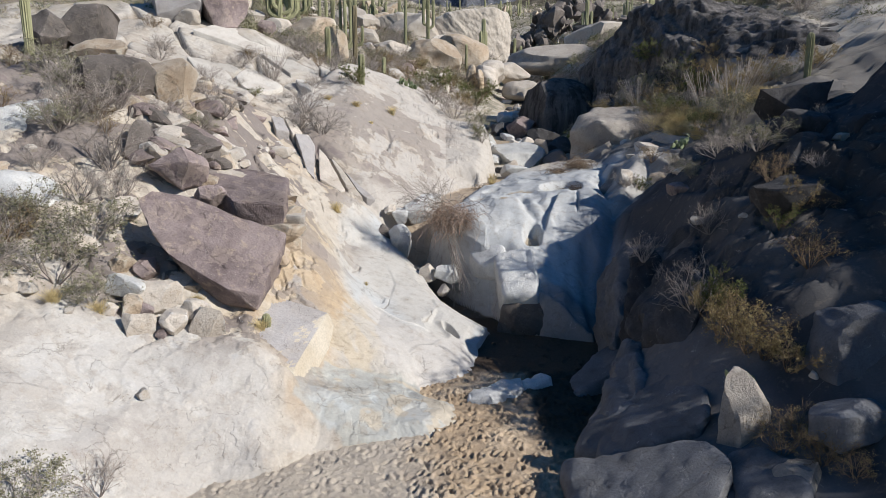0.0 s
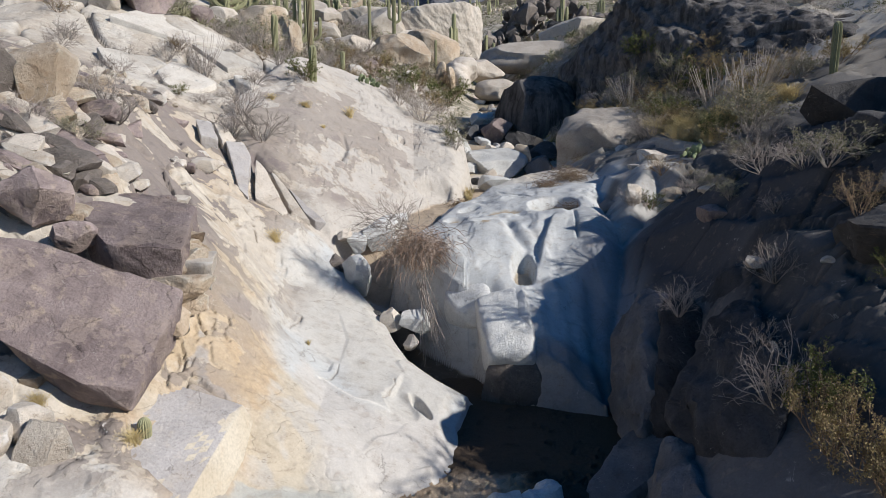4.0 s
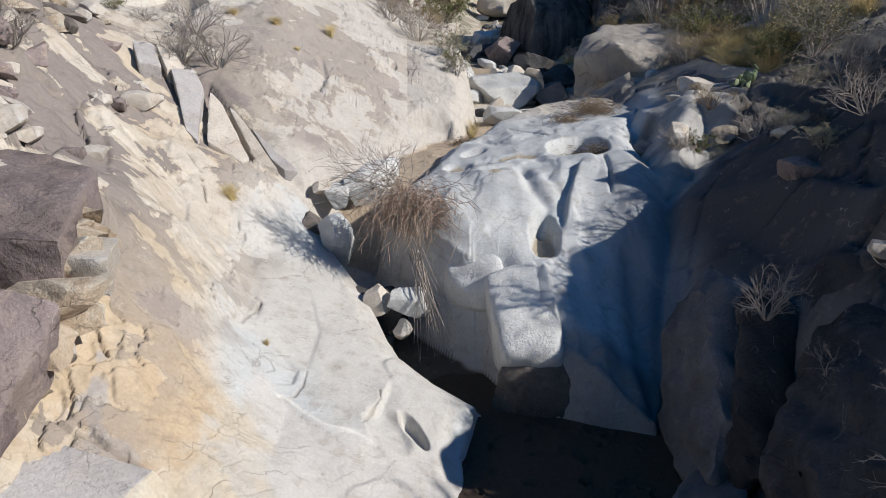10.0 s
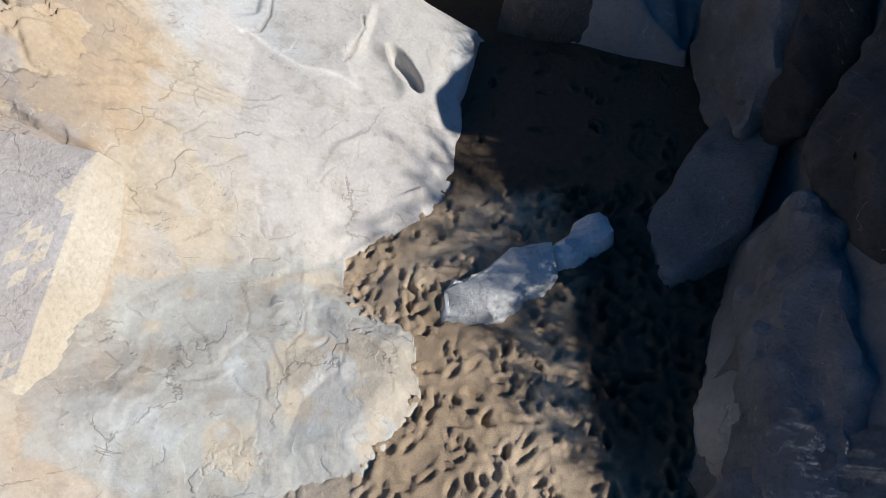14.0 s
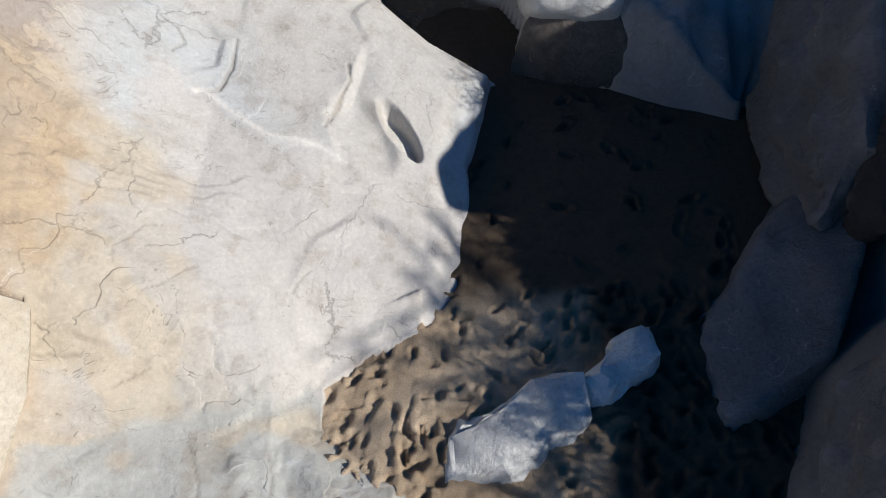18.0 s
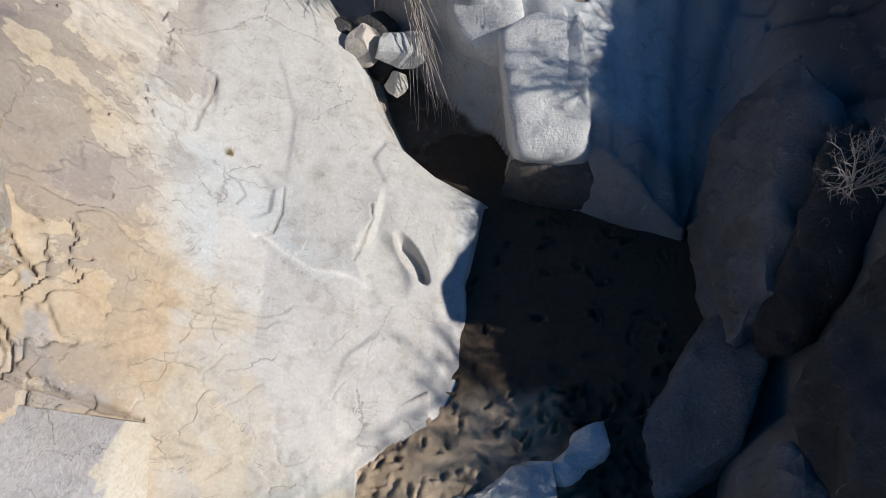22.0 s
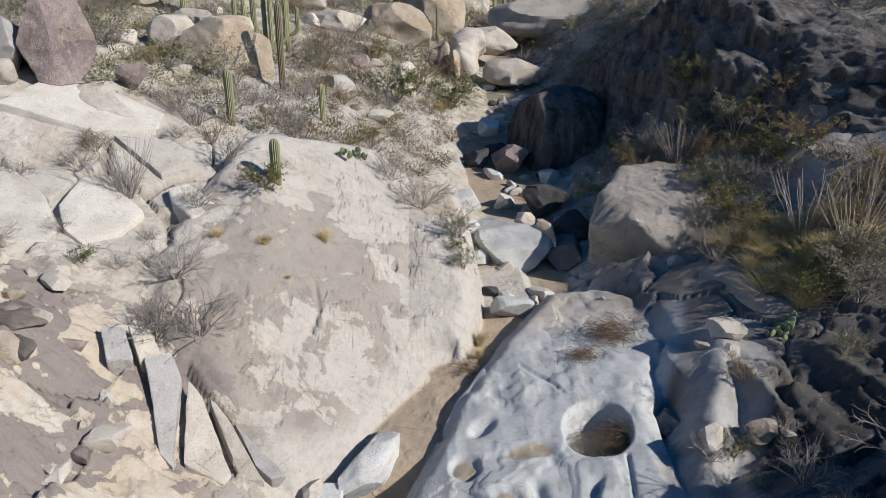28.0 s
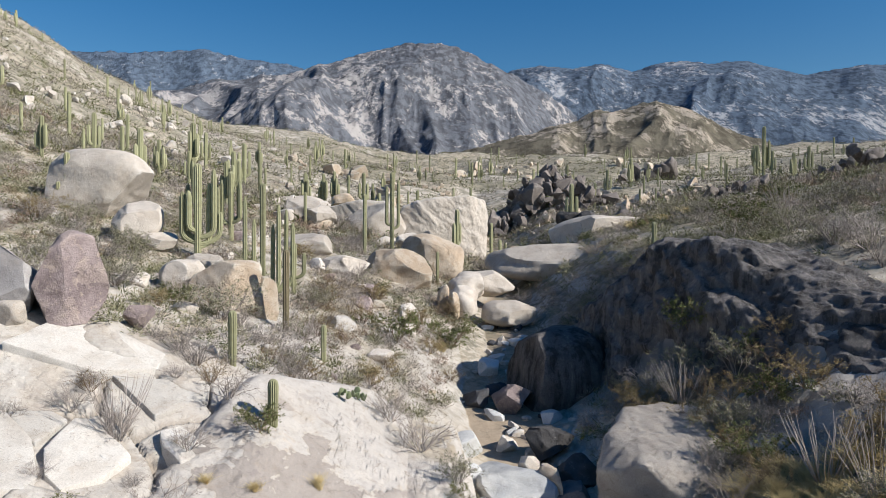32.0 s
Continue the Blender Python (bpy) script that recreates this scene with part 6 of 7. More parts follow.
FARTHER = [
    (-17.2, 58.4, 18.2, (1.75, 1.7, 2.6), DARK, (0, 14, 25), "huge dark brown leaning boulder"),
    (-20.9, 58.0, 18.3, (2.1, 2.0, 2.5), PATINA, (0, -22, 15), "huge grey-brown boulder on the slab"),
    (-19.6, 56.6, 16.7, (0.95, 0.7, 0.75), PALE, (0, 0, 0), "light block under two huge boulders"),
    (-14.3, 59.6, 16.3, (0.8, 0.6, 0.65), DARK, (0, 10, 20), "brown stone lying on the slab"),
    (-13.4, 73.4, 16.6, (2.7, 2.0, 2.3), TAN, (0, 0, 5), "cream rounded boulder on the slope"),
    (-16.9, 75.0, 17.4, (1.7, 1.6, 1.5), PALE, (0, 0, 30), "cream boulder on the slope"),
    (-10.7, 73.6, 15.6, (1.3, 1.2, 2.1), TAN, (0, 10, 0), "rusty cream boulder on the slope"),
    (-17.6, 83.0, 18.3, (1.7, 1.3, 0.9), PALE, (0, 0, 0), "flat rocks at the foot of a cactus"),
    (-14.6, 68.5, 15.4, (0.9, 0.8, 0.9), PALE, (0, 0, 0), "pale stone on the slope"),
    (-29.8, 92.0, 25.6, (4.6, 3.6, 3.4), PALE, (0, 0, 0), "huge smooth cream boulder on the hillside"),
    (-33.6, 91.4, 24.6, (1.8, 1.6, 1.3), PALE, (0, 0, 0), "pale boulder on the hillside"),
    (-24.3, 85.5, 21.7, (2.2, 1.8, 2.1), PALE, (0, 0, 20), "grey-pink boulder on the slope"),
    (-22.0, 84.5, 20.2, (1.6, 1.2, 0.8), PALE, (0, 0, 0), "pale block on the slope"),
    (-1.2, 102.0, 16.3, (3.9, 2.6, 3.2), TAN, (0, 0, 0), "tan pointed boulder among dry shrubs"),
    (2.9, 113.5, 18.2, (4.2, 3.0, 2.9), TAN, (0, 6, 0), "rounded tan boulder split by an arch"),
    (6.9, 104.0, 14.7, (2.6, 2.4, 2.0), PALE, (0, 0, 30), "pale block above the stream"),
    (10.0, 108.0, 15.0, (3.1, 2.0, 1.7), WHITE, (0, 0, 10), "pale block above the stream"),
    (5.9, 98.0, 13.8, (2.0, 1.7, 1.7), PALE, (0, 0, 60), "pale block above the stream"),
    (3.6, 97.0, 13.9, (0.6, 0.6, 1.7), TAN, (0, 10, 0), "narrow upright tan rock"),
    (4.9, 96.0, 13.4, (0.55, 0.6, 1.5), TAN, (0, -8, 0), "narrow upright tan rock"),
    (11.4, 100.0, 12.2, (3.2, 2.2, 1.4), WHITE, (0, 0, 0), "white washed boulder by the stream"),
    (-4.8, 128.5, 22.6, (4.6, 3.4, 3.2), PALE, (0, 0, 20), "large pale boulder on the slope"),
    (-0.4, 117.0, 20.0, (1.6, 1.3, 1.6), PALE, (0, 20, 20), "pale upright stone on the slope"),
    (-12.0, 104.0, 19.6, (3.2, 2.4, 1.5), PALE, (0, 0, 10), "long pale rock ledge on the slope"),
    (-7.0, 98.0, 17.6, (2.8, 2.0, 1.1), PALE, (0, 0, -10), "long pale rock ledge on the slope"),
    (-15.5, 124.0, 24.4, (2.6, 2.0, 2.2), PALE, (0, 0, 0), "pale boulder stacked on others"),
    (-12.6, 122.0, 23.6, (2.4, 1.8, 1.6), PALE, (0, 0, 60), "pale boulder stacked on others"),
    (-17.5, 121.0, 23.4, (1.6, 1.6, 1.3), PALE, (0, 0, 60), "pale boulder stacked on others"),
    (-20.5, 150.0, 26.6, (5.0, 4.0, 1.5), PALE, (0, 0, 0), "flat pale outcrop on the hillside"),
    (-12.0, 148.0, 27.0, (2.2, 1.8, 1.5), TAN, (0, 0, 0), "rusty outcrop on the hillside"),
    (20.0, 118.0, 17.3, (9.5, 7.0, 2.6), WHITE, (0, 0, -10), "broad pale whaleback of granite"),
    (29.5, 127.0, 21.4, (8.0, 5.0, 2.8), PALE, (0, 0, 10), "pale cracked outcrop of granite"),
    (33.5, 131.0, 24.0, (1.5, 1.3, 1.4), CRAG, (0, 0, 10), "round grey boulder on the flat"),
    (27.0, 141.0, 24.0, (2.0, 1.6, 1.3), GREY, (0, 0, 10), "grey boulder on the flat"),
    (29.8, 139.0, 24.2, (1.6, 1.3, 1.2), GREY, (0, 0, 50), "grey boulder on the flat"),
    (19.6, 82.0, 12.5, (2.6, 3.6, 4.4), DARK, (0, 16, 0), "dark stained rock shoulder above the stream"),
]
for k, (x, y, z, h, mat, turn, label) in enumerate(FARTHER):
    mat, dark = PALE if mat is WHITE else mat, mat is DARK
    rock("boulder", label, x, y, z, h, 300 + k, mat, turn, 14 if dark else 9, 0.82 if dark else 0.98, 5, 0.03)

hull_rock("boulder", "pale stream-side ledge with a broad sunlit top and a dark overhang",
          [(13.9, 65.0, 10.1), (16.4, 66.0, 10.2), (18.4, 64.0, 10.1), (17.6, 58.0, 9.1), (15.6, 56.5, 8.7), (11.4, 61.0, 9.3), (10.3, 58.5, 8.0), (12.3, 56.5, 9.1), (14.4, 55.5, 7.4), (10.5, 58.5, 5.7), (14.0, 56.0, 6.0), (17.4, 57.0, 6.2)] + [(14.5, 68, 6), (20, 66, 8), (19.5, 60, 7)], 65, LEDGE, 0.35, 0.12, soften=3, grain=0.7)
hull_rock("boulder", "huge white granite block with one crack",
          [(-1.5, 130, 25.4), (2, 129.4, 26.6), (9, 131, 27.4), (12, 134, 26.8), (12.6, 135, 24), (12, 133, 16), (6, 130, 15.5), (-1, 129.6, 17), (-2.5, 133, 20), (0, 140, 26), (11, 141, 27), (12, 141, 16), (-2, 139, 17)], 61, PALE, 0.9, 0.12, soften=5)
hull_rock("boulder", "long cream granite block beside a larger one",
          [(-13, 131, 25.4), (-8, 130.4, 26.4), (-3, 131, 26.2), (-2.4, 131, 18), (-8, 130, 18), (-13.5, 131, 20), (-12, 138, 25), (-3, 138, 26), (-3, 138, 18), (-12, 138, 19)], 64, PALE, 0.8, 0.1, soften=4)
hull_rock("boulder", "dark stained whaleback of rock above the stream",
          [(15, 87, 12), (17, 81, 16.4), (20.6, 77, 20.6), (22.8, 73.3, 20.5), (24.5, 70.5, 19.2), (28, 65, 18.2), (31, 60, 16.6), (14, 83, 6.5), (16, 75, 7.5), (19, 68, 9), (22.5, 61.5, 10.5), (27, 56.5, 11.5), (24, 86, 19.6), (29, 77, 20.0), (34, 66, 17.6), (26, 84, 12), (33, 68, 12)], 62, STREAKED, 0.9, 0.45, soften=12, grain=0.5)
hull_rock("boulder", "sunlit shoulder of a dark whaleback of rock",
          [(26, 62, 15.2), (31, 58, 15.6), (35, 62, 17.4), (33, 68, 18.0), (28, 67, 17.7), (25, 60, 10), (31, 55.5, 11), (37, 60, 12), (34, 70, 12)], 63, STREAKED, 0.7, 0.35, soften=10, grain=0.3)
# heaps of broken boulders on the ridges (centre, spread, top, how many, sizes)
r = np.random.default_rng(17)
for cx, cy, wx, wy, rise, count, lo, hi, mat, label, g in (
        (27.5, 171, 19, 7, 11, 210, 1.0, 2.6, CRAG, "dark jagged boulder of a rocky crag", "boulders of the dark crag"),
        (-4, 176, 4.5, 4, 10, 18, 1.2, 2.6, TAN, "weathered brown boulder of a rock stack", "boulders of the rock stack"),
        (5, 172, 4.5, 3.5, 3, 8, 1.2, 2.6, PALE, "pale boulder at the foot of a rock stack", "boulders below the rock stack"),
        (56, 138, 8, 5, 3.0, 28, 0.7, 1.7, CRAG, "dark boulder on the low ridge", "boulders on the low ridge"),
        (73, 134, 8, 5, 4, 22, 0.9, 2.2, CRAG, "dark boulder on the low ridge", "boulders on the low ridge"),
        (74, 240, 16, 8, 6, 18, 1.5, 3.6, CRAG, "brown boulder on a distant rise", "boulders on the distant rise"),
        (-8, 235, 30, 16, 1, 26, 1.2, 3.0, TAN, "pale boulders scattered on a distant slope", "field of the distant slope"),
        (40, 330, 80, 40, 1, 70, 1.5, 3.6, TAN, "pale boulders scattered on the distant flat", "field of the distant flat"),
        (-75, 210, 60, 60, 0.5, 90, 0.8, 2.2, PALE, "pale boulders scattered on the hillside", "field of the hillside"),
        (-14, 150, 26, 26, 0.5, 80, 0.6, 1.7, PALE, "pale boulders scattered on the slope", "field of the slope"),
        (44, 165, 34, 36, 0.5, 110, 0.6, 1.8, TAN, "weathered boulders scattered on the flat", "field of the flat")):
    tall = 1.0 if mat is CRAG else 0.75
    meshes = [rock_mesh("boulder", (0.8, r.uniform(0.55, 0.8), tall * r.uniform(0.8, 1.15)), 500 + j + int(abs(cx)), mat, 9, 0.6, 3, 0.05) for j in range(5)]
    pile_v, pile_f, base = [], [], 0
    heap = tagged(new("rock_crag"), label.replace("boulder", "crag of broken boulders"), "rock crag") if mat is CRAG else None
    for j in range(count):
        u, v = r.normal(0, 0.5), r.normal(0, 0.5)
        x, y = cx + u * wx, cy + v * wy
        s = min(lo * 0.6 + r.exponential((hi - lo) * 0.45), hi * 1.15)
        m = pose(x, y, gz(x, y) + rise * max(0, 1 - math.hypot(u, v) * 1.1) * r.uniform(0.5, 1) + 0.25 * s, r.uniform(-25, 25), r.uniform(-25, 25), r.uniform(0, 360)) @ Matrix.Scale(s, 4)
        if g.startswith("field"):
            me = meshes[j % 5]
            pile_v += [m @ w.co for w in me.vertices]
            pile_f += [[base + i for i in p.vertices] for p in me.polygons]
            base = len(pile_v)
            continue
        ob = new("boulder", meshes[j % 5])
        ob.matrix_world = m
        if heap:
            ob.parent = heap
        else:
            tagged(ob, label, "boulder", g)
    if pile_v:
        me = mesh_from("boulder_field", pile_v, pile_f, mat)
        me.set_sharp_from_angle(angle=radians(24))
        tagged(new("boulder_field", me), label, "boulders", kind="stuff")

# loose stones on the banks
r = np.random.default_rng(23)
stones = {mat: [rock_mesh("stone", (1, r.uniform(0.6, 0.9), r.uniform(0.45, 0.8)), 800 + j, mat, 13, 0.76, 3, 0.06) for j in range(3)] for mat in (PALE, TAN, GREY, DARK)}
names = {PALE: "pale loose stone on the bank", TAN: "rusty loose stone on the bank", GREY: "grey loose stone on the bank", DARK: "dark loose stone on the bank"}
for k in range(225):
    if k < 80:
        x, y = r.uniform(-18, -8.2), r.uniform(19, 46)
        s = min(0.12 + r.exponential(0.2), 0.75)
    elif k < 110:
        x, y = r.uniform(8, 18), r.uniform(14, 55)
        s = min(0.12 + r.exponential(0.2), 0.7)
    else:
        x, y = r.uniform(-30, 5), r.uniform(60, 125)
        s = min(0.25 + r.exponential(0.45), 1.7)
    mat = (PALE, PALE, TAN, PALE, DARK)[int(r.integers(0, 5))]
    ob = new("stone", stones[mat][k % 3])
    ob.matrix_world = pose(x, y, gz(x, y) + 0.22 * s, r.uniform(-15, 15), r.uniform(-15, 15), r.uniform(0, 360)) @ Matrix.Scale(s, 4)
    tagged(ob, names[mat], "stone", "loose stones on the banks")

# angular blocks bedded in the broken bank
r = np.random.default_rng(33)
for k in range(84):
    u = r.uniform(0, 1)
    y = 28.3 + 12.5 * r.uniform(0, 1) ** 1.6
    x = -9.6 - 4.4 * u + r.normal(0, 0.3) - 0.3 * max(y - 32, 0)
    mat, word = ((TAN, "rusty"), (DARK, "dark brown"), (CRAG, "grey-brown"), (PALE, "pale"), (DARK, "dark brown"))[k % 5]
    h = (r.uniform(0.35, 1.05), r.uniform(0.3, 0.75), r.uniform(0.18, 0.45))
    rock("boulder", word + " angular block bedded in the broken bank", x, y, gz(x, y) + 0.3 * h[2], h, 900 + k, mat, (r.uniform(-8, 22), r.uniform(8, 28), r.uniform(-50, 10)), 20, 0.66, 4, 0.03, "blocks of the broken bank")

# washed stones along the stream
r = np.random.default_rng(27)
washed = [rock_mesh("stone", (1, r.uniform(0.65, 0.9), r.uniform(0.5, 0.75)), 860 + j, (WHITE, PALE, SHADY)[j % 3], 9, 0.8, 3, 0.04) for j in range(6)]
for k in range(70):
    y = r.uniform(55, 100)
    x = np.interp(y, [55, 66, 78, 95, 100], [6.5, 7.8, 9.5, 10.5, 11]) + r.normal(0, 1.7)
    s = min(0.25 + r.exponential(0.4), 1.5)
    ob = new("stone", washed[k % 6])
    ob.matrix_world = pose(x, y, gz(x, y) + 0.2 * s, r.uniform(-15, 15), r.uniform(-15, 15), r.uniform(0, 360)) @ Matrix.Scale(s, 4)
    tagged(ob, "washed stone on the gravel of the stream bed", "stone", "washed stones in the stream")

# ---- cacti ----
cactus(-6.1, 54.3, 2.15, 0.23, (), "short ribbed green cactus in a leafy shrub", ribs=16)
cactus(-9.5, 60.3, 3.0, 0.22, (), "single ribbed green columnar cactus", ribs=16)
cactus(-5.6, 69.0, 2.5, 0.18, (), "single ribbed green columnar cactus")
cactus(-8.6, 71.6, 5.9, 0.22, (), "tall weathered grey-brown columnar cactus", CACTUS_OLD)
cactus(-18.7, 84.6, 8.6, 0.31, ((1.6, 1.3, 3.6, 180), (1.9, 1.0, 4.2, 150), (2.0, 1.35, 5.2, 0), (1.2, 1.0, 5.0, 20), (2.6, 0.8, 3.0, 200), (1.4, 1.9, 1.6, 10)), "large many-armed columnar cactus")
cactus(-11.8, 79.0, 9.2, 0.22, ((0.9, 1.4, 6.2, 180), (0.3, 0.8, 5.0, 0), (0.3, 1.3, 6.3, -20), (0.2, 1.9, 5.6, 5), (0.2, 0.7, 5.6, 170), (0.1, 2.4, 4.2, 0)), "large cluster of upright ribbed cactus stems")
cactus(-19.2, 98.0, 7.4, 0.28, ((1.8, 1.0, 4.0, 180), (1.9, 1.0, 3.6, 0), (2.2, 0.8, 4.4, 30), (1.7, 1.4, 3.0, 190)), "many-armed green columnar cactus")
cactus(-10.2, 84.5, 4.8, 0.22, ((1.6, 0.9, 1.6, 0),), "columnar cactus with one curved arm")
cactus(-5.5, 107.8, 7.4, 0.22, (), "slender single columnar cactus")
cactus(-2.3, 112.5, 10.5, 0.27, ((3.2, 0.8, 5.8, 0), (3.6, 0.7, 4.6, 180)), "tall columnar cactus with two arms")
cactus(3.4, 106.3, 4.0, 0.18, (), "single columnar cactus between boulders")
cactus(-32.2, 89.0, 5.2, 0.25, ((1.4, 0.9, 0.9, 0), (1.3, 0.7, 0.6, 180)), "columnar cactus with two short arms")
cactus(25.1, 50.0, 3.0, 0.24, (), "single ribbed cactus on a sunlit slab", ribs=16)
cactus(24.8, 91.5, 2.9, 0.23, (), "single dark green columnar cactus")
cactus(-19.8, 35.0, 4.8, 0.22, (), "single ribbed green columnar cactus")
cactus(33.5, 172.0, 9.5, 0.31, ((3.0, 1.0, 3.8, 0), (2.8, 1.0, 4.4, 180), (3.4, 0.9, 3.0, 40)), "many-armed columnar cactus on the crag")
cactus(38.8, 168.7, 5.5, 0.25, (), "single columnar cactus on the crag")
cactus(71.7, 162.0, 11.5, 0.34, ((3.0, 1.1, 5.0, 0), (2.6, 1.3, 4.2, 180), (3.4, 0.9, 3.4, 30)), "tall many-armed columnar cactus on the ridge")
cactus(-6.15, 23.55, 0.55, 0.15, (), "small round young cactus beside the boulder", ribs=16)

SPECS = [(1.0, 0.042, ()), (1.0, 0.046, ((0.25, 0.1, 0.4, 0), (0.3, 0.11, 0.35, 190))), (1.0, 0.05, ((0.22, 0.12, 0.5, 10), (0.25, 0.12, 0.45, 180), (0.3, 0.1, 0.3, 90), (0.2, 0.16, 0.3, 200)))]


def slope_cactus(x, y, h, v, turn):
    return plant(lambda: build_cactus(*SPECS[v], ("slender columnar cactus on the slope", "columnar cactus with two arms on the slope", "many-armed columnar cactus on the slope")[v], CACTUS, 10), ("cactus", v), x, y, h, turn)


r = np.random.default_rng(31)
for x, y, h, v in ((-47.2, 113.7, 5.3, 2), (-44.5, 119.3, 4.2, 0), (-35.5, 115.6, 7.6, 1), (-37.1, 127, 5.6, 2), (-39.2, 150, 8.7, 2), (-38.4, 155, 6.8, 1), (-31.7, 156.7, 8, 2), (-40.7, 122.7, 6.2, 0), (-32.4, 125.9, 5.3, 1), (-37.5, 196.7, 7.2, 2), (-13.2, 170.6, 6.6, 0), (-10.2, 172.8, 8, 1),
                   (-42.7, 190, 6.1, 1), (-25.6, 200, 6.2, 0), (10.6, 200, 6, 0), (59.3, 210, 8, 2), (65.4, 206, 5, 0), (84.8, 208.9, 5, 0), (80.4, 213, 4, 1), (-27.5, 112, 5.5, 0), (-25.0, 118, 6.5, 1), (-29, 138, 7, 2)):
    slope_cactus(x, y, h, v, r.uniform(0, 360))
for k in range(190):
    y = r.uniform(120, 420)
    x = r.uniform(-0.62, 0.12) * y if k % 4 else r.uniform(0.1, 0.6) * y
    slope_cactus(x, y, r.uniform(3.5, 8.0), int(r.choice([0, 0, 0, 1, 2])), r.uniform(0, 360))

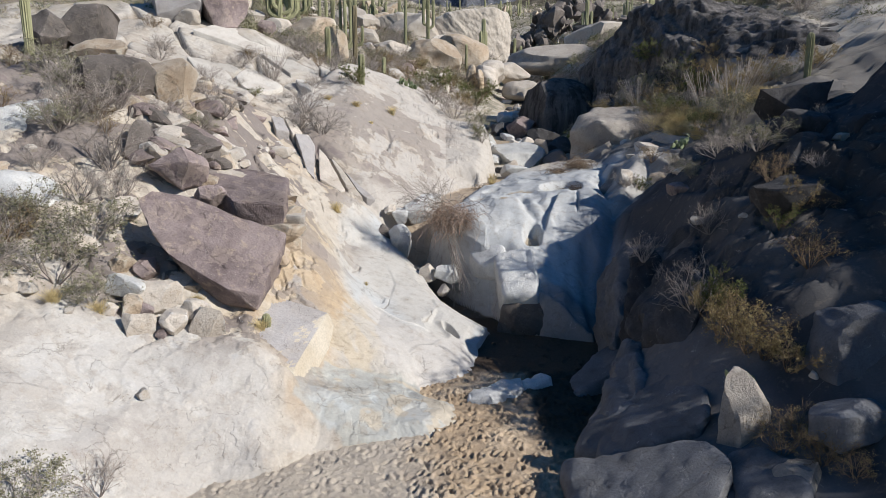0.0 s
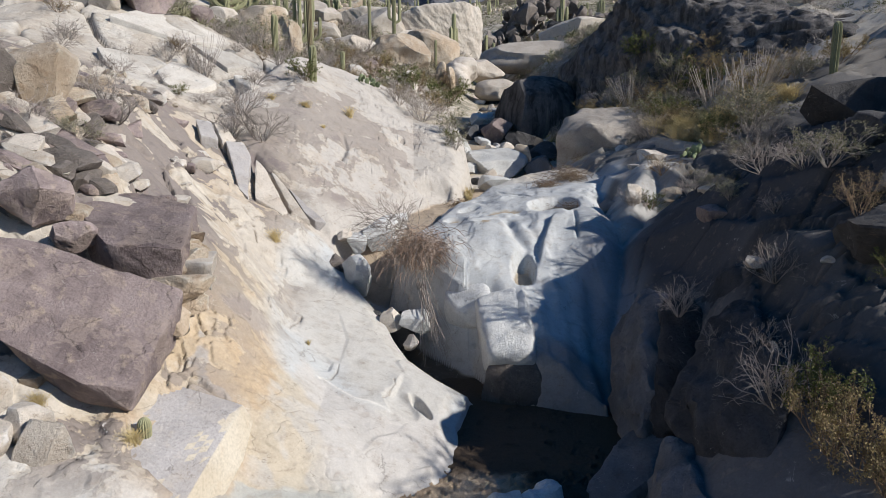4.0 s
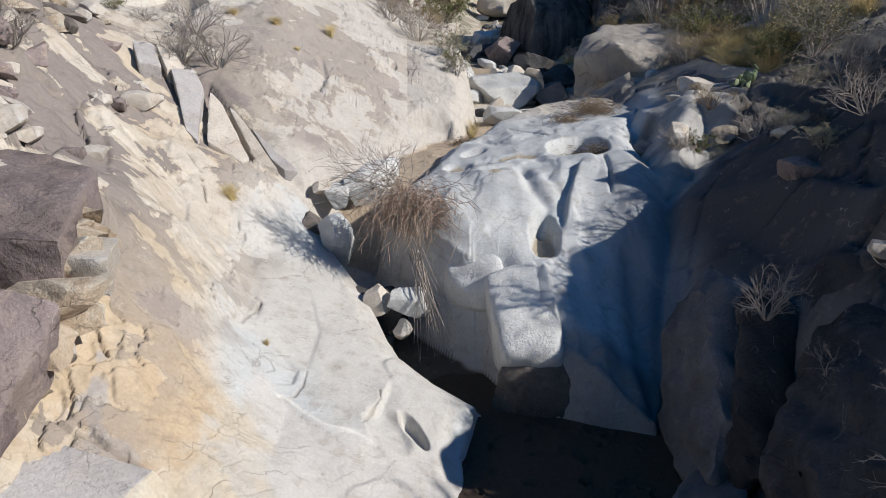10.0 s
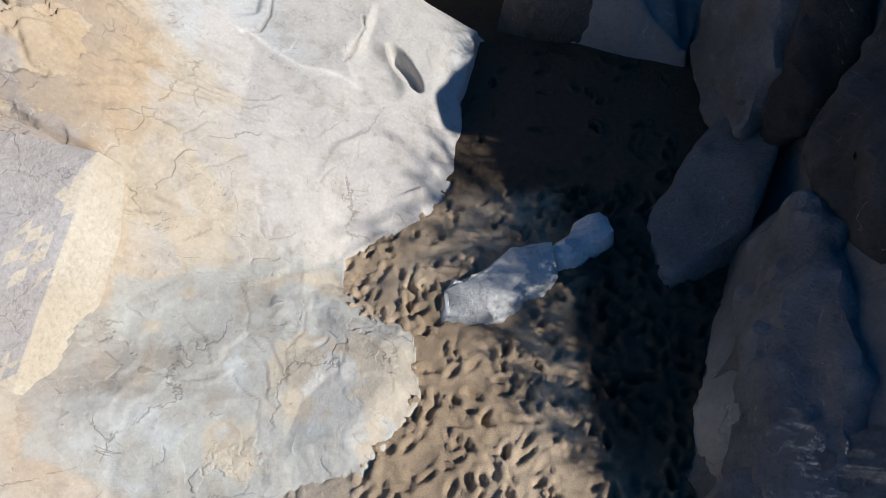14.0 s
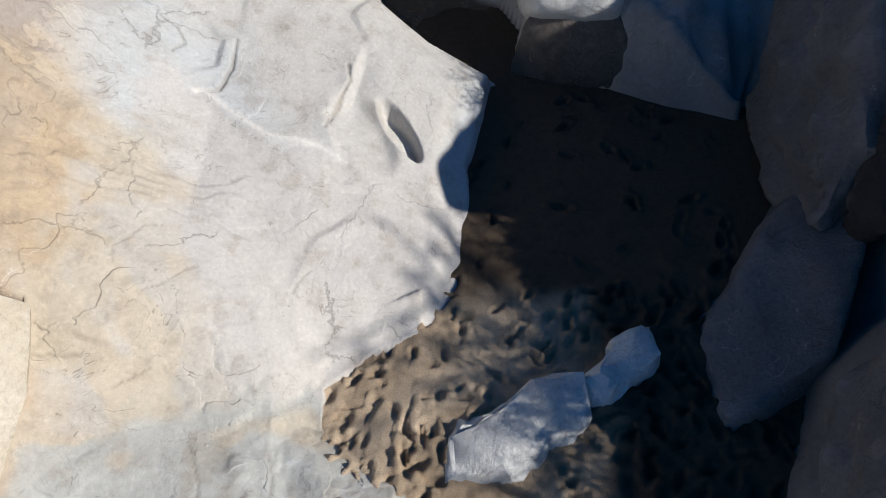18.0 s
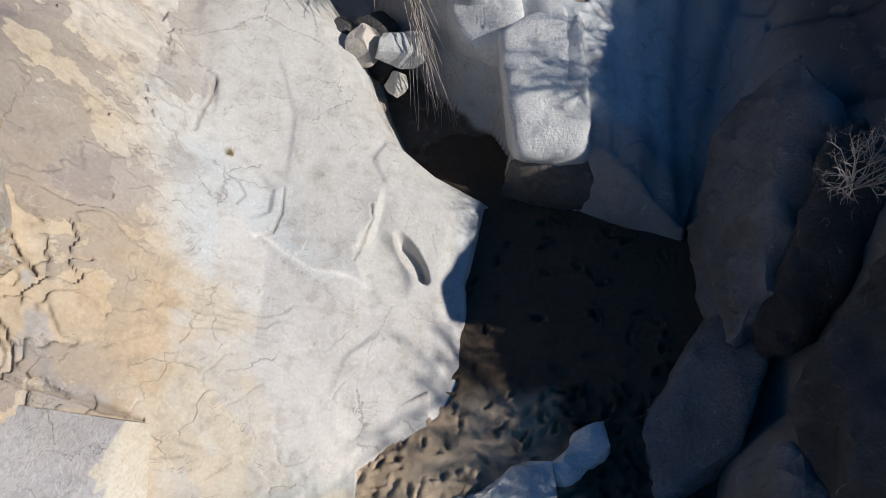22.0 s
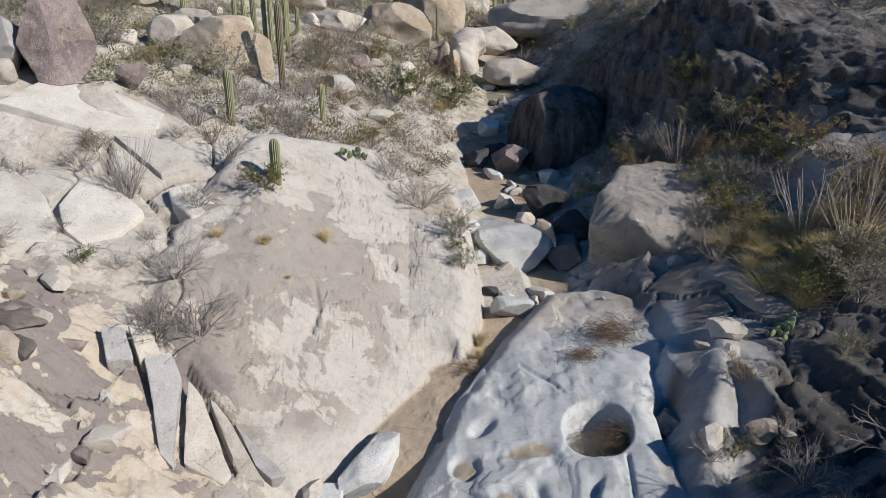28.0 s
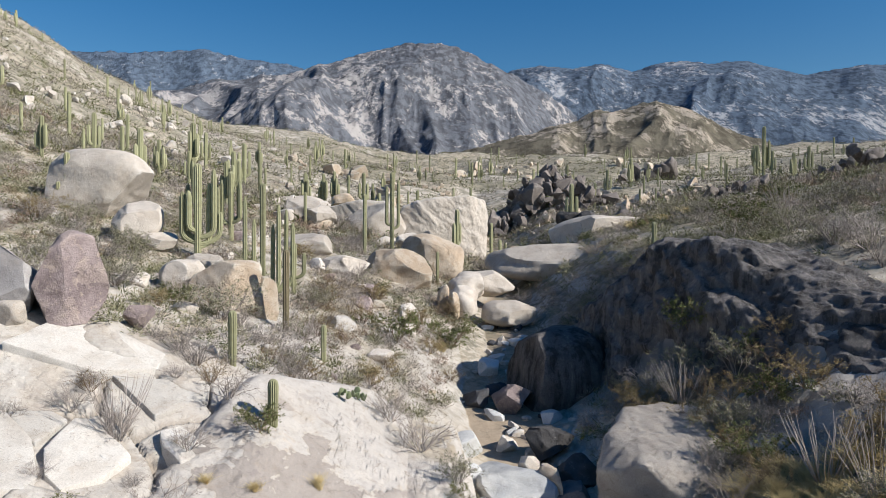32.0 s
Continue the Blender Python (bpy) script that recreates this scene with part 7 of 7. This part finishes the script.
# ---- shrubs and grass ----
SHRUBS = {
    "bare_shrub": ((-9.1, 47.4, 2.3, 1.2), (-7.6, 44.9, 2.1, 1.3), (-9.0, 44.4, 2.3, 1.2), (-12.3, 51.8, 2.6, 0.5), (-14.6, 52.6, 1.4, 1.2), (-9.2, 51.6, 1.4, 1.3), (0.9, 58.8, 2.4, 1.1), (-0.8, 60.6, 2.0, 1.3), (-10.9, 58.4, 2.4, 1.2), (-12.0, 59.2, 2.2, 1.1),
                   (-13.0, 27.4, 2.5, 1.3), (-14.9, 28.4, 2.4, 1.1), (-15.7, 30.2, 2.0, 1.1), (-12.2, 26.6, 1.7, 1.2), (-7.7, 15.2, 1.7, 1.1), (-8.7, 16.2, 1.3, 1.0), (-14.9, 26.0, 1.3, 1.1), (-11.9, 30.2, 1.3, 1.2), (-19.6, 50.9, 1.6, 1.2), (-18.5, 47.5, 1.4, 1.1),
                   (-8.4, 55.4, 1.8, 1.2), (-7.4, 66.2, 1.8, 1.1), (-9.6, 65.4, 2.2, 1.1), (16.6, 57.0, 2.2, 1.3), (15.5, 54.6, 1.8, 1.2), (24.0, 57.6, 1.8, 1.3), (23.4, 54.6, 1.6, 1.3), (17.4, 70.0, 2.6, 1.2), (13.2, 31.0, 1.6, 1.4), (14.4, 36.9, 2.2, 1.4), (13.2, 33.8, 1.7, 1.4), (12.6, 38.6, 1.4, 1.3),
                   (33.2, 74.6, 3.4, 1.3), (34.8, 72.8, 3.6, 1.3), (-23.8, 77.0, 3.0, 1.2), (-27.2, 79.2, 2.8, 1.2), (-31.4, 82.4, 3.0, 1.2), (-6.6, 93.4, 2.4, 1.3), (-8.2, 106, 2.8, 1.2), (6.4, 124, 3.4, 1.2), (1.8, 124, 3.4, 1.2), (13.6, 108, 2.8, 1.2), (7.9, 81.6, 1.8, 1.2), (28.4, 129, 2.6, 1.3), (28, 152, 3.0, 1.4), (-5.4, 85.5, 2.4, 1.2), (10.5, 40.6, 1.3, 1.1)),
    "dusty_shrub": ((-12.5, 22.0, 2.3, 1.2), (-14.3, 23.6, 1.8, 1.2), (-9.8, 14.8, 1.7, 1.1), (-24.0, 48.0, 2.0, 1.2), (-10.9, 31.6, 1.1, 1.2), (2.7, 56.2, 1.9, 0.9), (2.9, 53.8, 1.4, 0.9), (-22.2, 78.8, 2.6, 1.3), (-25.4, 92.6, 2.8, 1.3), (-29.2, 84.6, 2.6, 1.3), (-24.2, 88.6, 2.6, 1.3),
                    (19.2, 69.6, 2.4, 1.2), (21.6, 66, 3.0, 1.2), (16.3, 73, 2.0, 1.2), (34.8, 83.8, 3.2, 1.3), (35.6, 92, 3.6, 1.3), (28.6, 82, 3.0, 1.3), (44, 92.4, 3.8, 1.3), (13.0, 29.4, 1.4, 1.3), (18.6, 46.5, 2.6, 1.2), (19.6, 48.6, 2.2, 1.2), (-8.2, 81.5, 2.6, 1.2), (39, 113, 3.0, 1.3), (40.7, 132, 2.8, 1.3), (-21, 69, 2.2, 1.2), (-25, 70, 2.2, 1.2)),
    "green_shrub": ((-6.5, 53.4, 1.5, 1.2), (-16.0, 70.2, 1.8, 1.1), (-1.0, 82.4, 3.0, 1.3), (3.9, 88.0, 3.2, 1.3), (20.8, 71.0, 2.8, 1.1), (22.4, 66.8, 2.2, 1.2), (17.0, 120, 4.2, 1.0), (33.9, 89.6, 3.8, 1.3), (8.9, 21.9, 1.7, 0.8), (17.4, 47.6, 1.9, 1.1), (11.6, 41.2, 1.0, 1.0), (11.5, 23.7, 0.9, 1.0), (2.75, 55.2, 0.8, 1.0), (-12.2, 46.6, 0.7, 1.1)),
    "gold_shrub": ((18.4, 63.0, 2.0, 1.3), (20.4, 64.2, 1.9, 1.3), (23.1, 60.6, 2.4, 1.2), (17.9, 54.4, 1.9, 0.9), (8.6, 20.9, 1.8, 0.8), (8.8, 19.4, 1.5, 1.0), (8.75, 20.2, 1.6, 0.9), (9.5, 18.3, 1.2, 1.1), (9.1, 18.9, 1.1, 1.0), (0.6, 87.4, 2.6, 1.2), (-3.2, 90.6, 2.6, 1.2), (2.0, 84.0, 1.7, 1.2), (24.2, 65.5, 1.8, 1.3), (12.3, 24.4, 1.6, 0.8)),
    "brown_shrub": ((8.3, 15.9, 1.2, 1.1), (8.9, 15.2, 1.0, 1.1), (8.8, 16.2, 1.1, 1.0), (9.2, 14.4, 0.9, 1.1), (10.6, 14.6, 1.0, 1.1), (11.3, 21.2, 1.6, 1.0), (19.3, 66.0, 2.2, 1.2), (-4.0, 83.4, 2.6, 1.2), (-7.7, 88.0, 2.4, 1.2), (-6.8, 74.4, 2.4, 1.2), (23.2, 64.6, 2.2, 1.2), (-8.1, 63.4, 1.7, 1.2), (12.6, 27.0, 1.3, 1.1)),
}
for kind, places in SHRUBS.items():
    for x, y, h, w in places:
        shrub(kind, x, y, h, w)
r = np.random.default_rng(41)
for k in range(32):
    x, y = r.uniform(14.5, 27), r.uniform(50, 73)
    if 11 < x < 19 and 54 < y < 68:
        x += 6
    if y > 62 and x > 19 or y > 57 and x > 23:
        continue
    shrub(("bare_shrub", "gold_shrub", "dusty_shrub", "gold_shrub", "bare_shrub", "brown_shrub")[k % 6], x, y, r.uniform(1.2, 2.4), r.uniform(1.1, 1.5))
for k in range(34):
    x, y = r.uniform(15.5, 22), r.uniform(47.5, 55)
    grass(x, y, r.uniform(0.8, 1.5), r.uniform(1.2, 1.8))
for k in range(24):
    x, y = r.uniform(9.5, 20), r.uniform(17, 46)
    if x < 11.5 and y > 36:
        x += 3
    shrub(("bare_shrub", "brown_shrub", "bare_shrub", "dusty_shrub", "brown_shrub")[k % 5], x, y, r.uniform(0.5, 1.2), r.uniform(1.0, 1.4))
for k in range(42):
    x, y = r.uniform(-32, 4), r.uniform(61, 116)
    shrub(("bare_shrub", "dusty_shrub", "bare_shrub", "brown_shrub", "bare_shrub", "gold_shrub")[k % 6], x, y, r.uniform(1.2, 2.8), r.uniform(1.1, 1.5))
for k in range(15):
    x, y = r.uniform(30, 62), r.uniform(72, 125)
    shrub(("bare_shrub", "dusty_shrub", "bare_shrub", "brown_shrub", "green_shrub")[k % 5], x, y, r.uniform(1.5, 3.2), r.uniform(1.1, 1.5))
for k in range(36):
    x, y = r.uniform(-19, -11), r.uniform(20, 37)
    shrub(("bare_shrub", "bare_shrub", "dusty_shrub", "bare_shrub", "brown_shrub")[k % 5], x, y, r.uniform(0.8, 2.0), r.uniform(1.1, 1.5))
for k in range(14):
    x, y = r.uniform(-22, -9.5), r.uniform(45, 60)
    shrub(("bare_shrub", "bare_shrub", "brown_shrub")[k % 3], x, y, r.uniform(0.6, 1.3), r.uniform(1.1, 1.6))
for k in range(14):
    x, y = r.uniform(-14, 14), r.uniform(112, 128)
    shrub(("bare_shrub", "dusty_shrub", "gold_shrub", "bare_shrub")[k % 4], x, y, r.uniform(1.2, 3.0), r.uniform(1.2, 1.6))
for k in range(16):
    x, y = r.uniform(16, 26), r.uniform(56, 70)
    if x < 26 - (y - 56) * 0.55:
        shrub(("gold_shrub", "dusty_shrub", "bare_shrub", "green_shrub")[k % 4], x, y, r.uniform(1.4, 2.6), r.uniform(1.1, 1.5))
for x, y, h, w in ((8.35, 28.7, 1.3, 1.0), (8.7, 26.2, 1.1, 1.1), (8.4, 22.6, 2.3, 0.9), (10.35, 27.0, 1.5, 1.0), (8.9, 24.6, 1.2, 1.0)):
    shrub("bare_shrub", x, y, h, w, max(gz(x, y), 3.9 if y > 28 else 3.4))
for x, y, h, w in ((-7.6, 27.25, 0.75, 1.1), (-6.05, 50.3, 0.55, 1.6), (-3.7, 52.2, 0.9, 0.8), (-4.9, 49.0, 0.3, 1.2), (-6.3, 23.2, 0.6, 1.0), (17.3, 49.7, 1.1, 1.2), (18.3, 50.6, 1.3, 1.2), (16.2, 50.9, 1.0, 1.3), (19.4, 51.5, 1.3, 1.2), (18.9, 49.2, 1.1, 1.2), (-9.0, 22.2, 0.55, 1.1), (-10.9, 21.6, 0.6, 1.1), (-5.75, 37.9, 0.8, 0.8), (-8.0, 50.0, 0.5, 1.5), (-1.5, 63.6, 0.8, 1.3), (1.5, 68, 0.9, 1.4), (3.4, 49.8, 0.9, 0.6), (3.55, 51.0, 1.2, 0.6), (3.0, 86.0, 1.3, 1.3), (31, 118, 1.6, 2), (36, 120, 1.6, 2), (40, 121, 1.6, 2), (17.7, 52.6, 1.4, 1.2), (20.4, 53.0, 1.4, 1.2), (-8.4, 23.4, 0.5, 1.0), (-12.0, 20.9, 0.6, 1.2), (-3.55, 31.6, 0.3, 0.7)):
    grass(x, y, h, w)


def build_wand_plant(v):
    r = np.random.default_rng(70 + v)
    lines = []
    for k in range(28):
        a, t = r.uniform(0, 6.28), r.uniform(0.05, 0.5)
        p = [np.array([0.05 * math.cos(a), 0.05 * math.sin(a), -0.05])]
        for j in range(5):
            p.append(p[-1] + np.array([math.cos(a) * t * (0.3 - 0.02 * j), math.sin(a) * t * (0.3 - 0.02 * j), 0.2 - 0.02 * t]) + r.normal(0, 0.012, 3))
        lines.append((p, 0.0065, 0.003))
    return tagged(new("wand_plant", mesh_from("wand_plant", *tubes(lines, 4), TWIG)), "tall desert plant of thin thorny upright wands", "desert plant", "plants of thin wands")


for x, y, h in ((19.4, 52.6, 3.6), (19.7, 49.4, 3.4), (21.0, 51.0, 3.4), (-12.3, 51.9, 2.9), (18.0, 66.2, 3.0), (34, 70, 3.6), (38, 90, 4.2)):
    plant(lambda: build_wand_plant(0), ("wand", 0), x, y, h, x * 50)


def prickly_pear(x, y, s, seed):
    r = np.random.default_rng(seed)
    root = tagged(new("prickly_pear"), "low grey-green prickly pear with flat pads", "cactus", "prickly pears")
    root.location = (x, y, gz(x, y))
    v, f = ball(2)
    for k in range(11):
        p = v * np.array([0.16, 0.035, 0.21]) * s * r.uniform(0.8, 1.2)
        p[:, 0] *= 1 + 0.25 * p[:, 2] / (0.21 * s)
        ob = part("pad", mesh_from("pad", p, f, PAD), root)
        ob.matrix_basis = pose(r.normal(0, 0.3) * s, r.normal(0, 0.2) * s, (0.15 + abs(r.normal(0, 0.22))) * s, r.normal(0, 22), r.normal(0, 30), r.uniform(0, 180))
    return root


prickly_pear(15.6, 46.2, 0.9, 1)
prickly_pear(15.1, 45.9, 0.75, 2)
prickly_pear(-2.5, 60.5, 1.1, 3)
prickly_pear(-3.4, 59.6, 0.9, 4)
prickly_pear(8.3, 18.6, 0.7, 5)

# the dead bush that hangs over the cleft
r = np.random.default_rng(77)
crown = np.array([0.15, 37.3, 4.75])
grey, red = [], []
for k in range(1100):
    a = r.normal(-1.35, 1.0)
    p = [crown + r.normal(0, 0.5, 3) * (1.35, 0.85, 0.75) + (0.1, -0.35, -0.25)]
    way = np.array([math.cos(a) * 0.9, math.sin(a) * 0.9, r.uniform(-0.5, 0.5)])
    s = r.uniform(0.07, 0.27)
    for j in range(5):
        way = way + (0, 0, -0.26) + r.normal(0, 0.24, 3)
        p.append(p[-1] + way / np.linalg.norm(way) * s)
    (red if k % 4 else grey).append((p, 0.012, 0.005))
for k in range(26):
    p = [np.array([0.45, 36.2, 3.1]) + r.normal(0, 0.12, 3)]
    way = np.array([0.25, -0.75, -0.75])
    for j in range(6):
        way = way + r.normal(0, 0.12, 3) + (0, 0, -0.05)
        p.append(p[-1] + way / np.linalg.norm(way) * r.uniform(0.4, 0.75))
    grey.append((p, 0.018, 0.005))
for k in range(20):
    a = r.uniform(0.2, 4.4)
    grow(r, crown + r.normal(0, 0.2, 3), (math.cos(a) * 1.2, math.sin(a) * 1.0, 0.35), r.uniform(1.3, 2.3), 0.022, 2, grey, 0.5, 4, 0.05)
bush = tagged(new("dead_bush"), "dead bush hanging over the cleft with drooping reddish twigs", "shrub")
bush.location = tuple(crown)
off = Vector(crown)
for nm, lines, mat in (("drape", red, TWIG_RED), ("crown", grey, TWIG)):
    me = mesh_from(nm, *tubes(lines), mat)
    me.transform(Matrix.Translation(-off))
    part(nm, me, bush)

# flood-borne heaps of twigs
for x, y, h, count in ((9.3, 49.2, 0.8, 620), (8.2, 42.9, 0.8, 800), (7.7, 47.6, 0.45, 200), (2.9, 48.8, 0.5, 120)):
    lines = []
    for k in range(count):
        a, b = r.uniform(0, 6.28), r.normal(0, 0.35)
        p = np.array([r.normal(0, 0.75 * h), r.normal(0, 0.7 * h), abs(r.normal(0, 0.25)) * h * 1.6])
        d = np.array([math.cos(a), math.sin(a), b]) * r.uniform(0.25, 0.7)
        lines.append(([p - d / 2, p + r.normal(0, 0.05, 3), p + d / 2 - (0, 0, 0.08)], 0.011, 0.004))
    ob = tagged(new("twig_heap", mesh_from("twig_heap", *tubes(lines), TWIG_BROWN)), "tangled heap of dry brown flood-borne twigs", "debris", "heaps of twigs", "stuff")
    ob.location = (x, y, gz(x, y) + (0.35 if abs(x - 8.2) < 0.1 else 0.0))

# unseen bare trees added along the crest to throw branch shadows below
def build_bare_tree(v):
    r = np.random.default_rng(90 + v)
    lines = []
    for k in range(8):
        a = 6.28 * k / 8 + r.uniform(0, 0.6)
        grow(r, (0, 0, -0.1), (0.75 * math.cos(a), 0.75 * math.sin(a), 1), r.uniform(0.5, 0.7), (0.03, 0.036)[v], 3, lines, 0.35, 4 - v, 0.1)
    return tagged(new("bare_tree", mesh_from("bare_tree", *tubes(lines), TWIG_BROWN)), "unseen leafless desert tree added to throw branch shadows", "tree", "bare trees on the crest")


plant(lambda: build_bare_tree(1), ("bare tree", 1), 23.0, 16.9, 3.4, 40, 0.9)
for x, y, h, w in ((22.9, 20.4, 0.6, 1.2), (22.7, 24.6, 0.5, 1.3), (22.8, 28.5, 0.5, 1.3), (22.6, 31.4, 0.8, 1.2), (22.8, 12.4, 0.8, 1.2), (22.8, 9.0, 1.3, 1.1), (22.9, 7.6, 1.7, 1.1), (22.9, 10.4, 1.0, 1.1)):
    plant(lambda: build_bare_tree(0), ("bare tree", 0), x, y, h, x * 70 + y * 30, w)


# ---- scrub too dense to count ----
def scrub(name, label, places, sizes, shards, mat, seed, thin=0.19):
    r = np.random.default_rng(seed)
    n = len(places)
    a = r.normal(size=(n, shards, 3))
    a[..., 2] = np.abs(a[..., 2]) * 0.8
    a /= np.linalg.norm(a, axis=2)[..., None]
    at = places[:, None, :] + a * (sizes[:, None, None] * r.uniform(0.25, 1.0, (n, shards, 1)))
    u = r.normal(size=(n, shards, 3)) * 0.35 + a
    u /= np.linalg.norm(u, axis=2)[..., None]
    w = np.cross(u, r.normal(size=(n, shards, 3)))
    w /= np.linalg.norm(w, axis=2)[..., None]
    s = sizes[:, None, None] * r.uniform(0.25, 0.6, (n, shards, 1)) * (3.2 / shards) ** 0.33
    v = np.stack([at - u * s * 0.8 - w * s * thin, at - u * s * 0.8 + w * s * thin, at + u * s], 2).reshape(-1, 3)
    me = bpy.data.meshes.new(name)
    me.vertices.add(len(v))
    me.vertices.foreach_set("co", v.astype(np.float32).ravel())
    me.loops.add(len(v))
    me.loops.foreach_set("vertex_index", np.arange(len(v), dtype=np.int32))
    me.polygons.add(len(v) // 3)
    me.polygons.foreach_set("loop_start", np.arange(0, len(v), 3, dtype=np.int32))
    me.update(calc_edges=True)
    me.materials.append(mat)
    return tagged(new(name, me), label, "scrub", kind="stuff")


WHALEBACK = [(14, 89), (14, 83), (19, 68), (22.5, 61.5), (26, 57), (29, 60), (27, 70), (23, 80), (20, 88)]


def spots(n, y0, y1, seed, near_side=0.72, cut=-0.15):
    r = np.random.default_rng(seed)
    y = y0 + (y1 - y0) * r.random(n) ** 0.95
    x = r.uniform(-near_side, near_side, n) * (y - 5)
    keep = fbm(x * 0.06, y * 0.06, 3, seed) > cut
    keep &= ground(x, y) - bed(x, y) > 1.2
    keep &= ~((outside(x, y, DOME) < 0.5) | ((x < -8.5) & (x > -30) & (y < 58)))
    keep &= outside(x, y, WHALEBACK) > 0.5
    x, y = x[keep], y[keep]
    return np.stack([x, y, ground(x, y) - 0.05], 1), r


for name, label, mat, n, seed in (("scrub_grey", "grey leafless low scrub on the slopes", SCRUB, 11000, 5), ("scrub_olive", "dusty olive low scrub on the slopes", LEAF_DULL, 4500, 6), ("scrub_straw", "straw-coloured dry grass and scrub on the slopes", STRAW_PALE, 8000, 7), ("scrub_green", "dark green low scrub on the slopes", LEAF, 2600, 8), ("scrub_brown", "brown dry low scrub on the slopes", TWIG_BROWN, 3500, 9)):
    p, r = spots(n, 54, 170, seed)
    scrub(name, label, p, r.uniform(0.35, 1.2, len(p)) * (0.5 if "straw" in name else 1) * (0.85 + (p[:, 1] - 54) / 150), 60, mat, seed, 0.12 if mat in (SCRUB, TWIG_BROWN, STRAW_PALE) else 0.18)
for name, label, mat, n, seed in (("far_scrub_grey", "grey scrub dotting the distant hillsides", SCRUB, 26000, 15), ("far_scrub_green", "dark scrub dotting the distant hillsides", LEAF, 15000, 16), ("far_scrub_olive", "olive scrub dotting the distant hillsides", LEAF_DULL, 22000, 17)):
    p, r = spots(n, 120, 800, seed, 0.85, -0.4)
    scrub(name, label, p, r.uniform(0.7, 2.2, len(p)), 10, mat, seed)
for name, label, mat, n, seed in (("thicket_grey", "grey leafless thicket between the boulders", TWIG, 1700, 21), ("thicket_olive", "dusty olive thicket between the boulders", LEAF_DULL, 1000, 22), ("thicket_brown", "brown dry thicket between the boulders", TWIG_RED, 800, 23), ("thicket_green", "green leafy thicket between the boulders", LEAF, 260, 24)):
    p, r = spots(n, 58, 150, seed, 0.66, -0.1)
    scrub(name, label, p, r.uniform(0.6, 1.35, len(p)) * (0.9 + (p[:, 1] - 58) / 160), 230, mat, seed, 0.3 if mat in (LEAF, LEAF_DULL) else 0.22)
